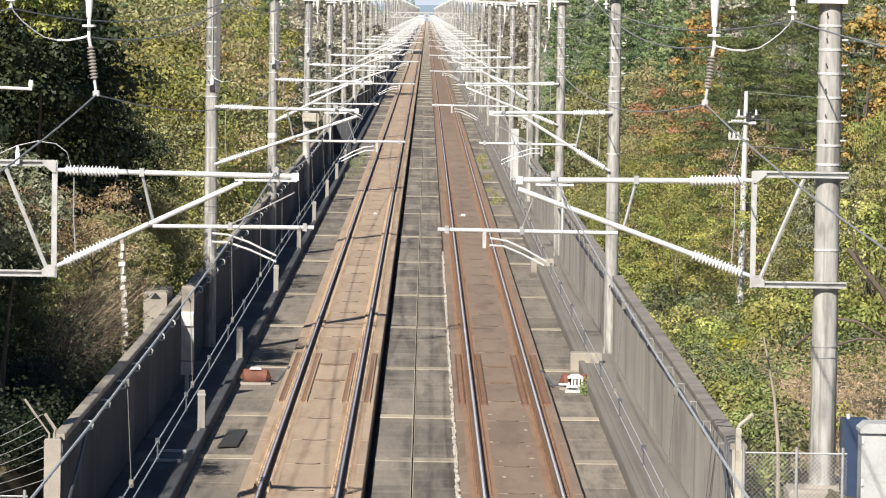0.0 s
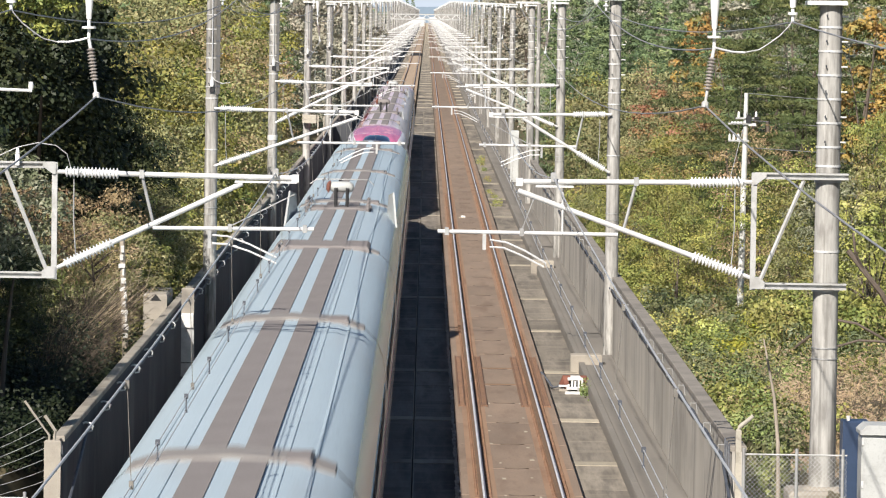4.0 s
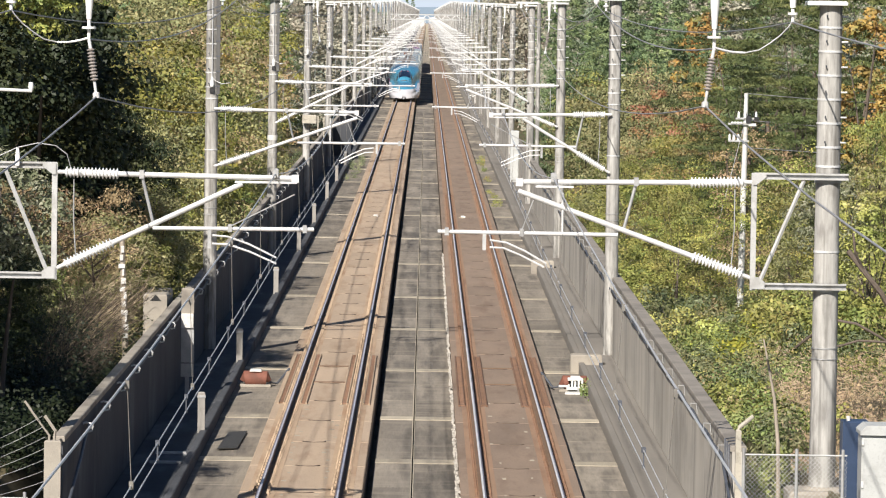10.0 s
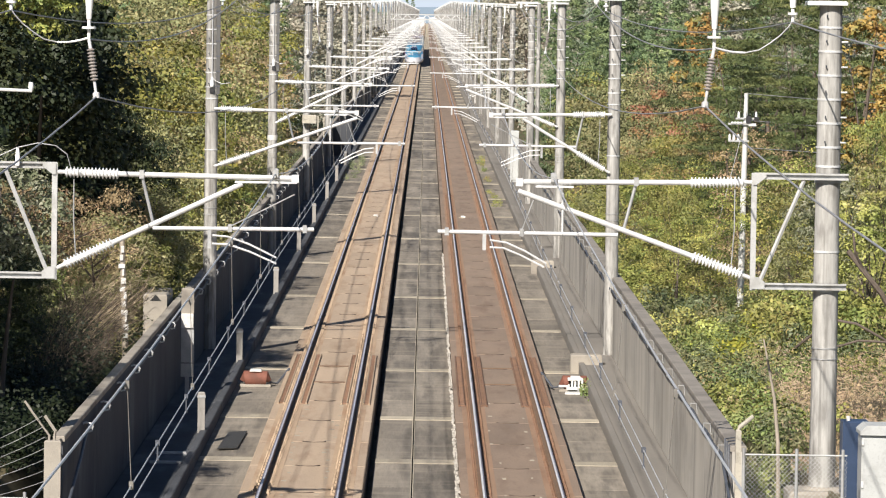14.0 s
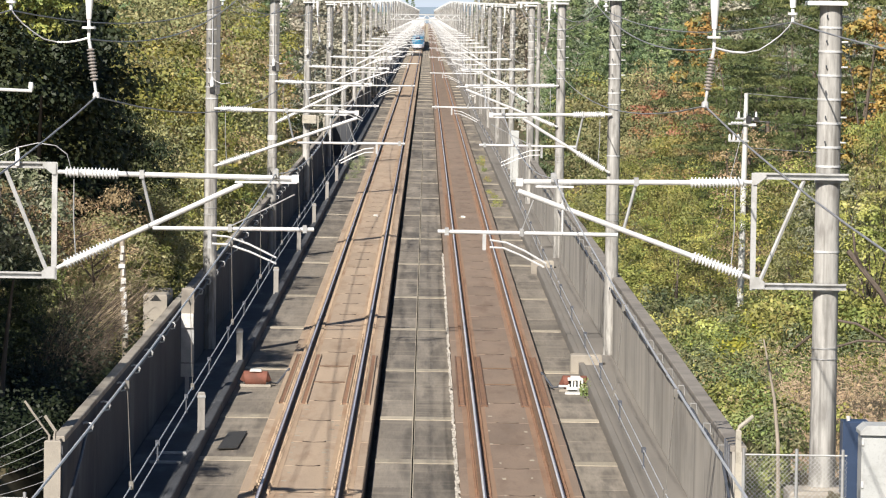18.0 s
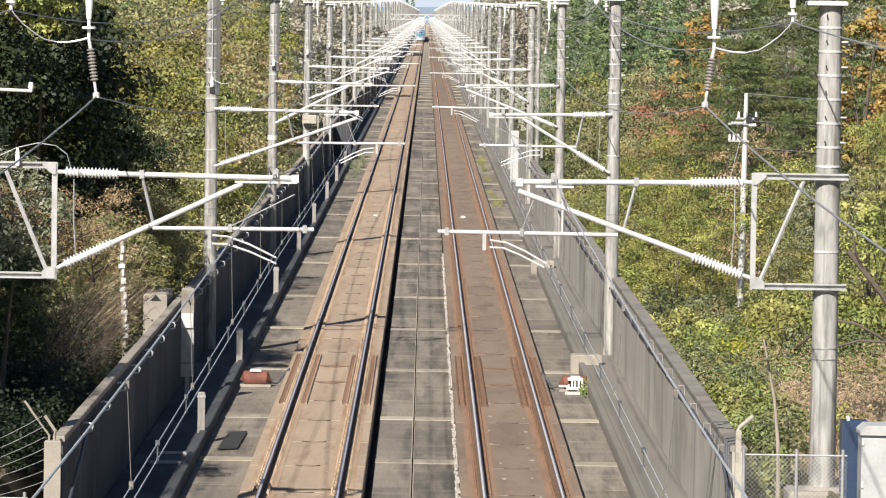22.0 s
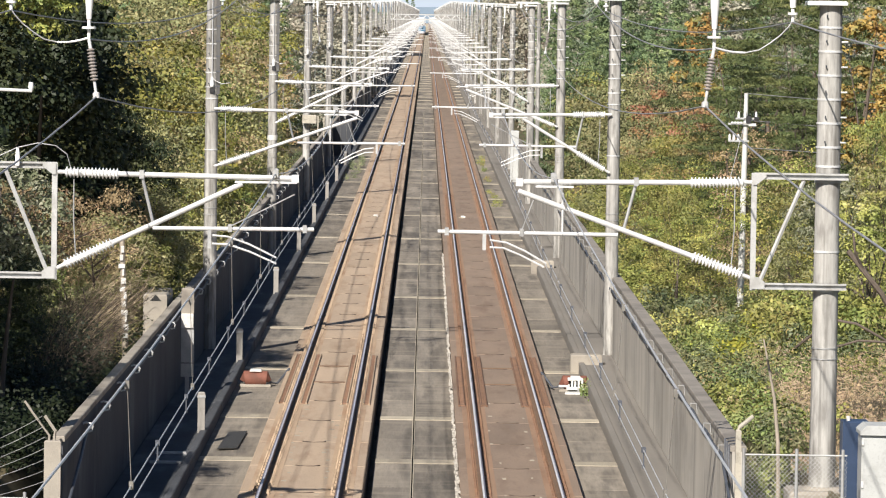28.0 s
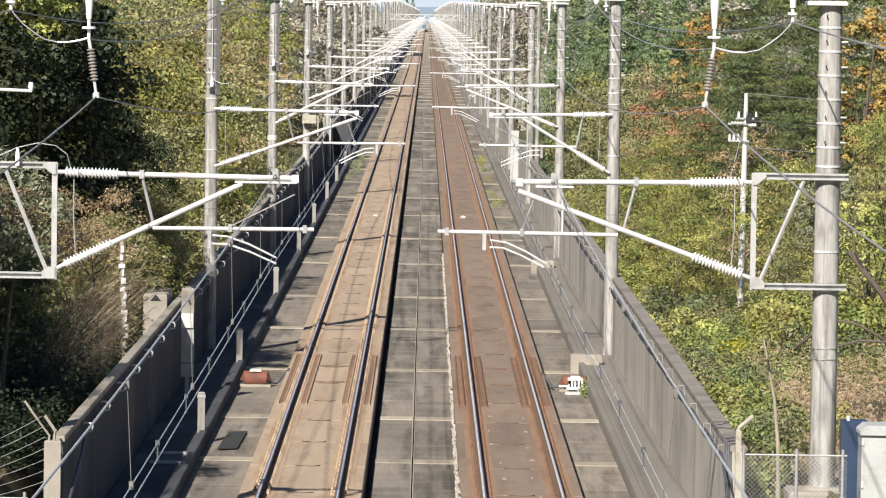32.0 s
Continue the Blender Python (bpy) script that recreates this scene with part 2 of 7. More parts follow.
SOIL = surface("leaf_littered_soil", (0.12, 0.10, 0.055), (0.075, 0.075, 0.03), 0.6, 0.95, bump=0.6, fine=8, stain=(0.17, 0.12, 0.06), stain_scale=0.25)
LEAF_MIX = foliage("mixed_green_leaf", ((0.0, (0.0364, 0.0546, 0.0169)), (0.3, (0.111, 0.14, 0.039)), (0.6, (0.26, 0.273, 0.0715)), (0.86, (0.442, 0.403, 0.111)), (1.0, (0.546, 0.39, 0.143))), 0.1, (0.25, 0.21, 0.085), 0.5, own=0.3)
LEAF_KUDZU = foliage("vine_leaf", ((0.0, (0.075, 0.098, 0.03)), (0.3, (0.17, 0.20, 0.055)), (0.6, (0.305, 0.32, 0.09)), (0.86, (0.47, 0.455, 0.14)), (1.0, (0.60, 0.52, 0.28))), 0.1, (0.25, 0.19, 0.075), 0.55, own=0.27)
LEAF_LIME = foliage("lime_vine_leaf", ((0.0, (0.12, 0.14, 0.02)), (0.4, (0.30, 0.31, 0.045)), (0.8, (0.46, 0.43, 0.06)), (1.0, (0.52, 0.42, 0.12))), 0.13)
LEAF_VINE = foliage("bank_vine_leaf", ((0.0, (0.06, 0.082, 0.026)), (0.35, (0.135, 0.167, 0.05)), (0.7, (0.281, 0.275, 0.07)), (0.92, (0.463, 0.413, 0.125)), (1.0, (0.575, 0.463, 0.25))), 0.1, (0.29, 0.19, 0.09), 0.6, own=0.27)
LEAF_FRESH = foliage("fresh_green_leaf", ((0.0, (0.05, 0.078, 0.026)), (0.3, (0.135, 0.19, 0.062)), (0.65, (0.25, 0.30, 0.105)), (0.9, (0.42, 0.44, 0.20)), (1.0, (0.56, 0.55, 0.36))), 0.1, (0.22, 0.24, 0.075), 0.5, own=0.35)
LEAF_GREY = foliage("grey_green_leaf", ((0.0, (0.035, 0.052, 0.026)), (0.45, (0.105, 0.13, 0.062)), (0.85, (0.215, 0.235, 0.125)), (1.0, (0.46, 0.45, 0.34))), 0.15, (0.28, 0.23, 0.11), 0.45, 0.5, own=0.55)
LEAF_SILVER = foliage("pale_silvery_leaf", ((0.0, (0.085, 0.11, 0.055)), (0.5, (0.20, 0.22, 0.13)), (1.0, (0.44, 0.44, 0.33))), 0.25, own=0.75)
# near black: the shade behind the wall is put into the leaf colour
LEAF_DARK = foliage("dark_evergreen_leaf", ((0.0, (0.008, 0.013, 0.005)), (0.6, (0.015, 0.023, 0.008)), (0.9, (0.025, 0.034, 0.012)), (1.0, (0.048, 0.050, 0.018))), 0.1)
# dark tones stand in for shade, the paler patches for sunlit clumps
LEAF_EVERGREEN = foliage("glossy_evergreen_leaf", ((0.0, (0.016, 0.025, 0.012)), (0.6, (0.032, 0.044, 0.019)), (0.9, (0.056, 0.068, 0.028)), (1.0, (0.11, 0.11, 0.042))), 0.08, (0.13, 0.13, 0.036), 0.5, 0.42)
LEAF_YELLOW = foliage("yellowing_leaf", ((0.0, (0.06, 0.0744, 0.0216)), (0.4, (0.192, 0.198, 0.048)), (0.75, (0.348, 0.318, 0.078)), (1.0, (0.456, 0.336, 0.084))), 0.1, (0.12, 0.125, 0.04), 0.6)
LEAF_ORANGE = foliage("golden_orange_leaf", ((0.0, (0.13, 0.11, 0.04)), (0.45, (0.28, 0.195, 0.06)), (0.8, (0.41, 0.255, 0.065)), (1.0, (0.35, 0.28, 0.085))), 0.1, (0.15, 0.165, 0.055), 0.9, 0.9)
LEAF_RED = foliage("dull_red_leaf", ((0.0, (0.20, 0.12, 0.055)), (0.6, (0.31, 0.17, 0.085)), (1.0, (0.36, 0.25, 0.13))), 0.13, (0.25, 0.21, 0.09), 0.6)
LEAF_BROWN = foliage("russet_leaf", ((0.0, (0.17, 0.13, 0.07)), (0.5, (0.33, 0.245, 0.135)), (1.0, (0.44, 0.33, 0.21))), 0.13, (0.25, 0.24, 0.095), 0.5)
LEAF_CEDAR = foliage("cedar_needle", ((0.0, (0.045, 0.075, 0.040)), (0.5, (0.13, 0.185, 0.085)), (0.85, (0.22, 0.275, 0.115)), (1.0, (0.34, 0.36, 0.16))), 0.1)
LEAF_PINE = foliage("pine_needle", ((0.0, (0.040, 0.057, 0.024)), (0.6, (0.105, 0.126, 0.044)), (1.0, (0.23, 0.23, 0.085))), 0.12)
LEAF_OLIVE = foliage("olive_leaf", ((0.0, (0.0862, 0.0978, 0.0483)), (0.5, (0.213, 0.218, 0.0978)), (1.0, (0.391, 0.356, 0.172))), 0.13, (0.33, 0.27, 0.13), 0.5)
DRY = foliage("dry_grass", ((0.0, (0.20, 0.145, 0.085)), (0.5, (0.33, 0.25, 0.155)), (1.0, (0.44, 0.36, 0.245))), 0.2)
# haze of the distance is mixed into the next four colours
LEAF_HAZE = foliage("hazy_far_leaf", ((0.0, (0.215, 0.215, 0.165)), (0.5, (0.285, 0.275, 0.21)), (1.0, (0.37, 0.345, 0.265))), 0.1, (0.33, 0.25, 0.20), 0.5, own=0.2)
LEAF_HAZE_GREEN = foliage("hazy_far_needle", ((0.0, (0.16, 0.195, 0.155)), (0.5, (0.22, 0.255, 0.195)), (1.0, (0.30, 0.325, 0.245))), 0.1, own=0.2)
HILLSIDE = surface("wooded_hillside", (0.185, 0.195, 0.13), (0.14, 0.15, 0.10), 0.3, 0.95, bump=0.5, fine=3)
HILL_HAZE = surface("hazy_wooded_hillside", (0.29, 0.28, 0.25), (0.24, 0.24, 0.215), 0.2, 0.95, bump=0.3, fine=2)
SKY_GLOW = glow("pale_sky", (0.74, 0.85, 1.0), 0.6)
# blue-grey base colour carries the haze over the hills
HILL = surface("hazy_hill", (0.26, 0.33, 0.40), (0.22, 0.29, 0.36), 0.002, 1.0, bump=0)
# train
T_GREEN = surface("metallic_green_paint", (0.10, 0.46, 0.70), (0.095, 0.445, 0.68), 1, 0.30, metal=0.4, bump=0, space="object", coat=1.0)
T_GREEN.node_tree.nodes["Principled BSDF"].inputs["Coat Roughness"].default_value = 0.16
T_GREEN.node_tree.nodes["Principled BSDF"].inputs["Coat IOR"].default_value = 2.3
T_WHITE = surface("glossy_white_paint", (0.57, 0.57, 0.60), (0.54, 0.54, 0.57), 1, 0.22, bump=0, space="object", coat=0.6)


def livery_split(name, below, above, edge, rise):
    """Two paints on one panel, parted along a shallow curve at the height edge, which climbs by rise towards the sides."""
    m = above.copy()
    m.name = name
    N, L = m.node_tree.nodes, m.node_tree.links
    p = N["Principled BSDF"]
    xyz = N.new("ShaderNodeSeparateXYZ")
    L.new(N.new("ShaderNodeTexCoord").outputs["Object"], xyz.inputs[0])

    def calc(op, a, b):
        k = N.new("ShaderNodeMath")
        k.operation = op
        for sock, v in zip(k.inputs, (a, b)):
            if isinstance(v, float):
                sock.default_value = v
            else:
                L.new(v, sock)
        return k.outputs[0]

    line = calc("ADD", calc("MULTIPLY", calc("MULTIPLY", xyz.outputs[0], xyz.outputs[0]), rise), edge)
    r = N.new("ShaderNodeMapRange")
    r.inputs["From Min"].default_value, r.inputs["From Max"].default_value = -0.008, 0.008
    L.new(calc("SUBTRACT", xyz.outputs[2], line), r.inputs["Value"])
    x = N.new("ShaderNodeMix")
    x.data_type = "RGBA"
    old = p.inputs["Base Color"].links[0].from_socket
    L.new(r.outputs[0], x.inputs[0])
    x.inputs[6].default_value = (*below, 1)
    L.new(old, x.inputs[7])
    L.new(x.outputs[2], p.inputs["Base Color"])
    L.new(calc("MULTIPLY", r.outputs[0], p.inputs["Metallic"].default_value), p.inputs["Metallic"])
    return m


T_NOSE = livery_split("green_over_white_nose_paint", (0.56, 0.56, 0.59), T_GREEN, 1.15, 0.085)
T_PINK = surface("pink_belt_paint", (0.75, 0.10, 0.28), (0.70, 0.09, 0.25), 1, 0.3, bump=0, space="object", coat=0.4)
T_ROOF = surface("pale_roof_paint", (0.475, 0.57, 0.63), (0.425, 0.515, 0.57), 0.5, 0.42, bump=0.05, space="object", stain=(0.405, 0.455, 0.485), stain_scale=0.4, stretch=(1, 0.15, 1))
T_ROOF_PINK = surface("pinkish_roof_paint", (0.66, 0.57, 0.645), (0.60, 0.51, 0.585), 0.5, 0.42, bump=0.05, space="object", stain=(0.52, 0.41, 0.48), stain_scale=0.4, stretch=(1, 0.15, 1))
T_GRIP = surface("grey_grip_strip", (0.25, 0.225, 0.215), (0.20, 0.18, 0.175), 2, 0.8, bump=0.2, space="object")
T_RED = surface("crimson_paint", (0.62, 0.095, 0.12), (0.56, 0.085, 0.105), 1, 0.22, bump=0, space="object", coat=0.6)
T_ROSE = surface("rose_red_paint", (0.78, 0.19, 0.35), (0.74, 0.18, 0.33), 1, 0.22, bump=0, space="object", coat=0.6)
T_SILVER = surface("silver_white_paint", (0.78, 0.76, 0.83), (0.73, 0.71, 0.78), 1, 0.42, bump=0, space="object", coat=0.25)
T_GLASS = surface("dark_tinted_glass", (0.012, 0.016, 0.022), (0.010, 0.013, 0.018), 1, 0.06, bump=0, space="object", coat=0.5)
T_BLACK = surface("black_underframe", (0.025, 0.025, 0.027), (0.018, 0.018, 0.02), 3, 0.6, bump=0.1, space="object")
T_BAND = surface("lavender_grey_roof_paint", (0.27, 0.33, 0.40), (0.25, 0.31, 0.38), 1, 0.35, metal=0.2, bump=0, space="object", coat=0.5)
T_TAIL = glow("red_tail_light", (1.0, 0.25, 0.25), 0.9)
T_TAN = surface("tan_grey_hood", (0.29, 0.265, 0.245), (0.24, 0.22, 0.205), 2, 0.6, bump=0.05, space="object")
T_HOOD = surface("pale_blue_cab_glass", (0.02, 0.04, 0.085), (0.018, 0.034, 0.07), 1, 0.06, bump=0, space="object", coat=1.0, metal=0.3)
T_LAMP = surface("headlamp_glass", (0.7, 0.75, 0.78), (0.6, 0.65, 0.68), 3, 0.1, bump=0, space="object", coat=0.5)

# ---------------------------------------------------------------- mesh tools


class Shape:
    """Collects points and faces for one mesh."""

    def __init__(self):
        self.v, self.f, self.m = [], [], []

    def add(self, verts, faces, mi=0):
        b = len(self.v)
        self.v += [tuple(p) for p in verts]
        self.f += [tuple(b + i for i in f) for f in faces]
        self.m += [mi] * len(faces)
        return self

    def box(self, x0, x1, y0, y1, z0, z1, c=0.0, mi=0):
        """A box; c chamfers its upper edges."""
        if c <= 0:
            v = [(x, y, z) for z in (z0, z1) for x, y in ((x0, y0), (x1, y0), (x1, y1), (x0, y1))]
            return self.add(v, [(3, 2, 1, 0), (4, 5, 6, 7), (0, 1, 5, 4), (1, 2, 6, 5), (2, 3, 7, 6), (3, 0, 4, 7)], mi)
        v = [(x, y, z0) for x, y in ((x0, y0), (x1, y0), (x1, y1), (x0, y1))]
        v += [(x, y, z1 - c) for x, y in ((x0, y0), (x1, y0), (x1, y1), (x0, y1))]
        v += [(x, y, z1) for x, y in ((x0 + c, y0 + c), (x1 - c, y0 + c), (x1 - c, y1 - c), (x0 + c, y1 - c))]
        f = [(3, 2, 1, 0), (8, 9, 10, 11)]
        for b in (0, 4):
            f += [(b + i, b + (i + 1) % 4, b + 4 + (i + 1) % 4, b + 4 + i) for i in range(4)]
        return self.add(v, f, mi)

    def prism(self, prof, y0, y1, mi=0, cuts=1):
        """A closed outline in x and z (counter-clockwise seen from -y), drawn out along y."""
        n = len(prof)
        v = [(x, y0 + (y1 - y0) * k / cuts, z) for k in range(cuts + 1) for x, z in prof]
        f = [tuple(range(n)), tuple(cuts * n + i for i in reversed(range(n)))]
        for k in range(cuts):
            f += [(k * n + (i + 1) % n, k * n + i, (k + 1) * n + i, (k + 1) * n + (i + 1) % n) for i in range(n)]
        return self.add(v, f, mi)

    def rings(self, centres, radii, n=10, mi=0):
        """A round body through the centres with those radii."""
        pts = [Vector(p) for p in centres]
        v, f = [], []
        for i, p in enumerate(pts):
            a, b = pts[max(0, i - 1)], pts[min(len(pts) - 1, i + 1)]
            d = (b - a).normalized() if (b - a).length > 1e-9 else Vector((0, 0, 1))
            s = d.cross(Vector((0, 0, 1)) if abs(d.z) < 0.95 else Vector((0, 1, 0))).normalized()
            t = s.cross(d)
            v += [p + radii[i] * (math.cos(6.28319 * k / n) * s + math.sin(6.28319 * k / n) * t) for k in range(n)]
        for i in range(len(pts) - 1):
            f += [(i * n + k, i * n + (k + 1) % n, (i + 1) * n + (k + 1) % n, (i + 1) * n + k) for k in range(n)]
        f += [tuple(reversed(range(n))), tuple((len(pts) - 1) * n + k for k in range(n))]
        return self.add(v, f, mi)

    def tube(self, a, b, r, n=8, mi=0):
        return self.rings([a, b], [r, r], n, mi)

    def sweep(self, pts, r, n=6, mi=0):
        return self.rings(pts, [r] * len(pts), n, mi)

    def ribbed(self, a, b, core, rib, count, n=12, mi=0):
        """A long insulator: a core with sheds from a to b."""
        a, b = Vector(a), Vector(b)
        c, r = [a], [core]
        for i in range(count):
            for u, q in ((0.15, core), (0.40, rib), (0.62, rib * 0.96), (0.85, core)):
                c.append(a.lerp(b, (i + u) / count))
                r.append(q)
        c.append(b), r.append(core)
        return self.rings(c, r, n, mi)

    def mesh(self, name, mats, smooth=True):
        me = bpy.data.meshes.new(name)
        me.from_pydata(self.v, [], self.f)
        for m in (mats if isinstance(mats, (list, tuple)) else [mats]):
            me.materials.append(m)
        me.polygons.foreach_set("material_index", self.m)
        me.update()
        if smooth:
            me.polygons.foreach_set("use_smooth", [True] * len(me.polygons))
            me.set_sharp_from_angle(angle=radians(38))
        return me


def thing(name, label, category, at=(0, 0, 0), group="", kind=""):
    ob = new(name)
    ob.location = at
    ob.empty_display_size = 0.2
    return tagged(ob, label, category, group, kind)


def solid(name, shape, mats, label="", category="", at=(0, 0, 0), group="", kind="", smooth=True):
    ob = new(name, shape.mesh(name, mats, smooth))
    ob.location = at
    return tagged(ob, label, category, group, kind)


def part(name, shape, mats, parent, label="", at=(0, 0, 0), smooth=True):
    """Links a shape (or a finished mesh) as one part under a thing or a part."""
    me = shape if isinstance(shape, bpy.types.Mesh) else shape.mesh(name, mats, smooth)
    ob = new(name, me)
    ob.parent, ob.location = parent, at
    return tagged(ob, label)


# ---------------------------------------------------------------- plan
# x across the line, y along it away from the eye, z above the rail heads
GAUGE, TRACK = 1.5, 2.15
Z_SLAB, Z_FLOOR, Z_DUCT = -0.19, -0.55, -0.32
WALL_L, WALL_R, WALL_Z = -5.92, 5.47, 1.86
Y0, Y1 = -430.0, 4400.0
MASTS = [75 + 50 * k for k in range(64)]


def ground_z(x, y):
    """The lie of the land beside the viaduct: high by the bridge, sinking to the flat."""
    t = min(1.0, max(0.0, (y - 66) / 130.0))
    base = 1.25 + (-3.0 - 1.25) * (t * t * (3 - 2 * t))
    far = min(1.0, max(0.0, (abs(x) - 14) / 40))
    base += far * 2.2 * (1 if y < 900 else max(0, 1 - (y - 900) / 600))
    edge = min(1.0, max(0.0, (abs(x) - 4.2) / 2.2))
    under = -2.2
    bump = 0.35 * noise.noise(Vector((x * 0.22, y * 0.16, 1.3))) + 0.12 * noise.noise(Vector((x * 0.9, y * 0.7, 4.0)))
    out = base + bump
    return out if abs(x) > 6.4 else min(out, under if abs(x) < 5.0 else under + (out - under) * max(0, (abs(x) - 5.6) / 0.8))


def ground():
    xs = [-1500, -800, -400, -220, -140, -90, -60]
    xs += [-46 + 2.0 * i for i in range(16)] + [-15 + 1.0 * i for i in range(31)] + [16 + 2.0 * i for i in range(16)]
    xs += [60, 90, 140, 220, 400, 800, 1500]
    ys = [-900, -430, -250, -120, -60, -20, 10, 30, 45] + [55 + 3.0 * i for i in range(70)] + [275 + 20.0 * i for i in range(40)]
    ys += [1150, 1300, 1500, 1800, 2200, 2700, 3300, 4000, 4900]
    s = Shape()
    n = len(xs)
    s.add([(x, y, ground_z(x, y)) for y in ys for x in xs],
          [(j * n + i, j * n + i + 1, (j + 1) * n + i + 1, (j + 1) * n + i) for j in range(len(ys) - 1) for i in range(n - 1)])
    solid("ground", s, SOIL, "leaf-littered soil falling away from the viaduct", kind="structure")


ground()


def deck():
    """The concrete trough of the viaduct, its kerbs and ducts."""
    s = Shape().box(-6.2, 5.75, Y0, Y1, -1.7, -1.0)
    floor = solid("viaduct_deck", s, FLOOR, "dark weathered concrete deck of the railway viaduct", kind="structure")
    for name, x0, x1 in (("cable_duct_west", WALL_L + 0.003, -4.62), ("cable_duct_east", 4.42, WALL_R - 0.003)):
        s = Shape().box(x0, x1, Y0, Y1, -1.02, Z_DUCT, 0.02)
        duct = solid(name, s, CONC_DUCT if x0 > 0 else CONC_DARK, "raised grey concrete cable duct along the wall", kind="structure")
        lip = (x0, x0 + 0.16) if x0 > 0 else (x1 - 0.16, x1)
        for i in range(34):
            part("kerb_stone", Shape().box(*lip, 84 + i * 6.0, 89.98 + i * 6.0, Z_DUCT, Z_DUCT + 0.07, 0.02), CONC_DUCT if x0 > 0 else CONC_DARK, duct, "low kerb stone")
    return floor


deck()


def wall_run(name, inner, out, y0, y1, label, face, top, thick):
    """A parapet of cast panels with thin joints and a lighter cap."""
    w = new(name)
    tagged(w, label, "wall", kind="structure")
    lo, hi = sorted((inner, inner + out * thick))
    panel = Shape().box(lo, hi, 0.004, 9.996, -1.45, WALL_Z - 0.1).mesh("panel", face)
    cap = Shape().box(lo - 0.03, hi + 0.03, 0.003, 9.997, WALL_Z - 0.1, WALL_Z, 0.015).mesh("cap", top)
    y = y0
    while y < min(y1, y0 + 300) - 1:
        part("panel", panel, None, w, at=(0, y, 0))
        part("cap", cap, None, w, at=(0, y, 0))
        y += 10.0
    if y >= y1:
        return w
    s = Shape().box(lo, hi, y, y1, -1.45, WALL_Z - 0.1)
    part("far_panel", s, face, w)
    part("far_cap", Shape().box(lo - 0.03, hi + 0.03, y, y1, WALL_Z - 0.1, WALL_Z), top, w)
    return w


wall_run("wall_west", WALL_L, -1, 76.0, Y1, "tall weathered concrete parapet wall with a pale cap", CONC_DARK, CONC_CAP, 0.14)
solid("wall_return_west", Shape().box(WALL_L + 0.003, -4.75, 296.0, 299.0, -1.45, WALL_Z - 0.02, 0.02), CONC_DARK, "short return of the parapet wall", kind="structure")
wall_run("wall_east", WALL_R, 1, 76.0, Y1, "tall weathered concrete parapet wall streaked with grey", CONC_WALL, CAP_DARK, 0.22)

# centre and side floors: long panels between pale cross strips
CROSS = [86.0, 96.5, 106.8, 121.3, 137.1, 152.6, 173.0, 192.5, 214.5, 235, 256, 277, 298, 320, 342, 365, 390, 415, 440]


def floors():
    for name, x0, x1, gap in (("floor_centre", -0.82, 0.93, True), ("floor_west", -4.62, -3.36, False), ("floor_east", 3.36, 4.42, False)):
        f = thing(name, "dark concrete floor panels between pale cross strips", "floor", kind="structure")
        halves = ((x0, -0.012), (0.012, x1)) if gap else ((x0, x1),)
        for a, b in zip(CROSS, CROSS[1:]):
            for u, v in halves:
                n = max(1, round((b - a - 0.8) / 5.0))
                for k in range(n):
                    p, q = a + 0.4 + (b - a - 0.8) * k / n, a + 0.4 + (b - a - 0.8) * (k + 1) / n
                    part("panel", Shape().box(u, v, p + 0.012, q - 0.012, -1.02, Z_FLOOR + random.uniform(-0.006, 0.006), 0.006), FLOOR, f)
                if gap:
                    e = u if u > 0 else v
                    part("gap_edge", Shape().box(*sorted((e, e + math.copysign(0.022, e))), a + 0.42, b - 0.42, Z_FLOOR - 0.02, Z_FLOOR + 0.014, 0.004), STRIP, f, "pale worn edge beside the middle gap")
                part("cross_strip", Shape().box(u, v, a - 0.39, a + 0.39, -1.02, Z_FLOOR + 0.02, 0.008), STRIP, f, "pale concrete cross strip")
        s = Shape()
        y = CROSS[-1]
        while y < Y1 - 22:
            s.box(x0, x1, y, y + 18.8, -1.02, Z_FLOOR)
            y += 20
        part("far_floor", s, FLOOR, f)
        s = Shape()
        y = CROSS[-1] + 18.8
        while y < Y1 - 22:
            s.box(x0, x1, y, y + 1.2, -1.02, Z_FLOOR + 0.05)
            y += 20
        part("far_strips", s, STRIP, f)
        part("near_floor", Shape().box(x0, x1, Y0, CROSS[0] - 0.4, -1.02, Z_FLOOR), FLOOR, f)


floors()

SLAB_PITCH, SLAB_Y = 5.15, 86.65


def rail_profile(x):
    return [(x - 0.073, -0.174), (x + 0.073, -0.174), (x + 0.073, -0.155), (x + 0.012, -0.14), (x + 0.010, -0.05), (x + 0.036, -0.035),
            (x + 0.036, -0.006), (x - 0.036, -0.006), (x - 0.036, -0.035), (x - 0.010, -0.05), (x - 0.012, -0.14), (x - 0.073, -0.155)]


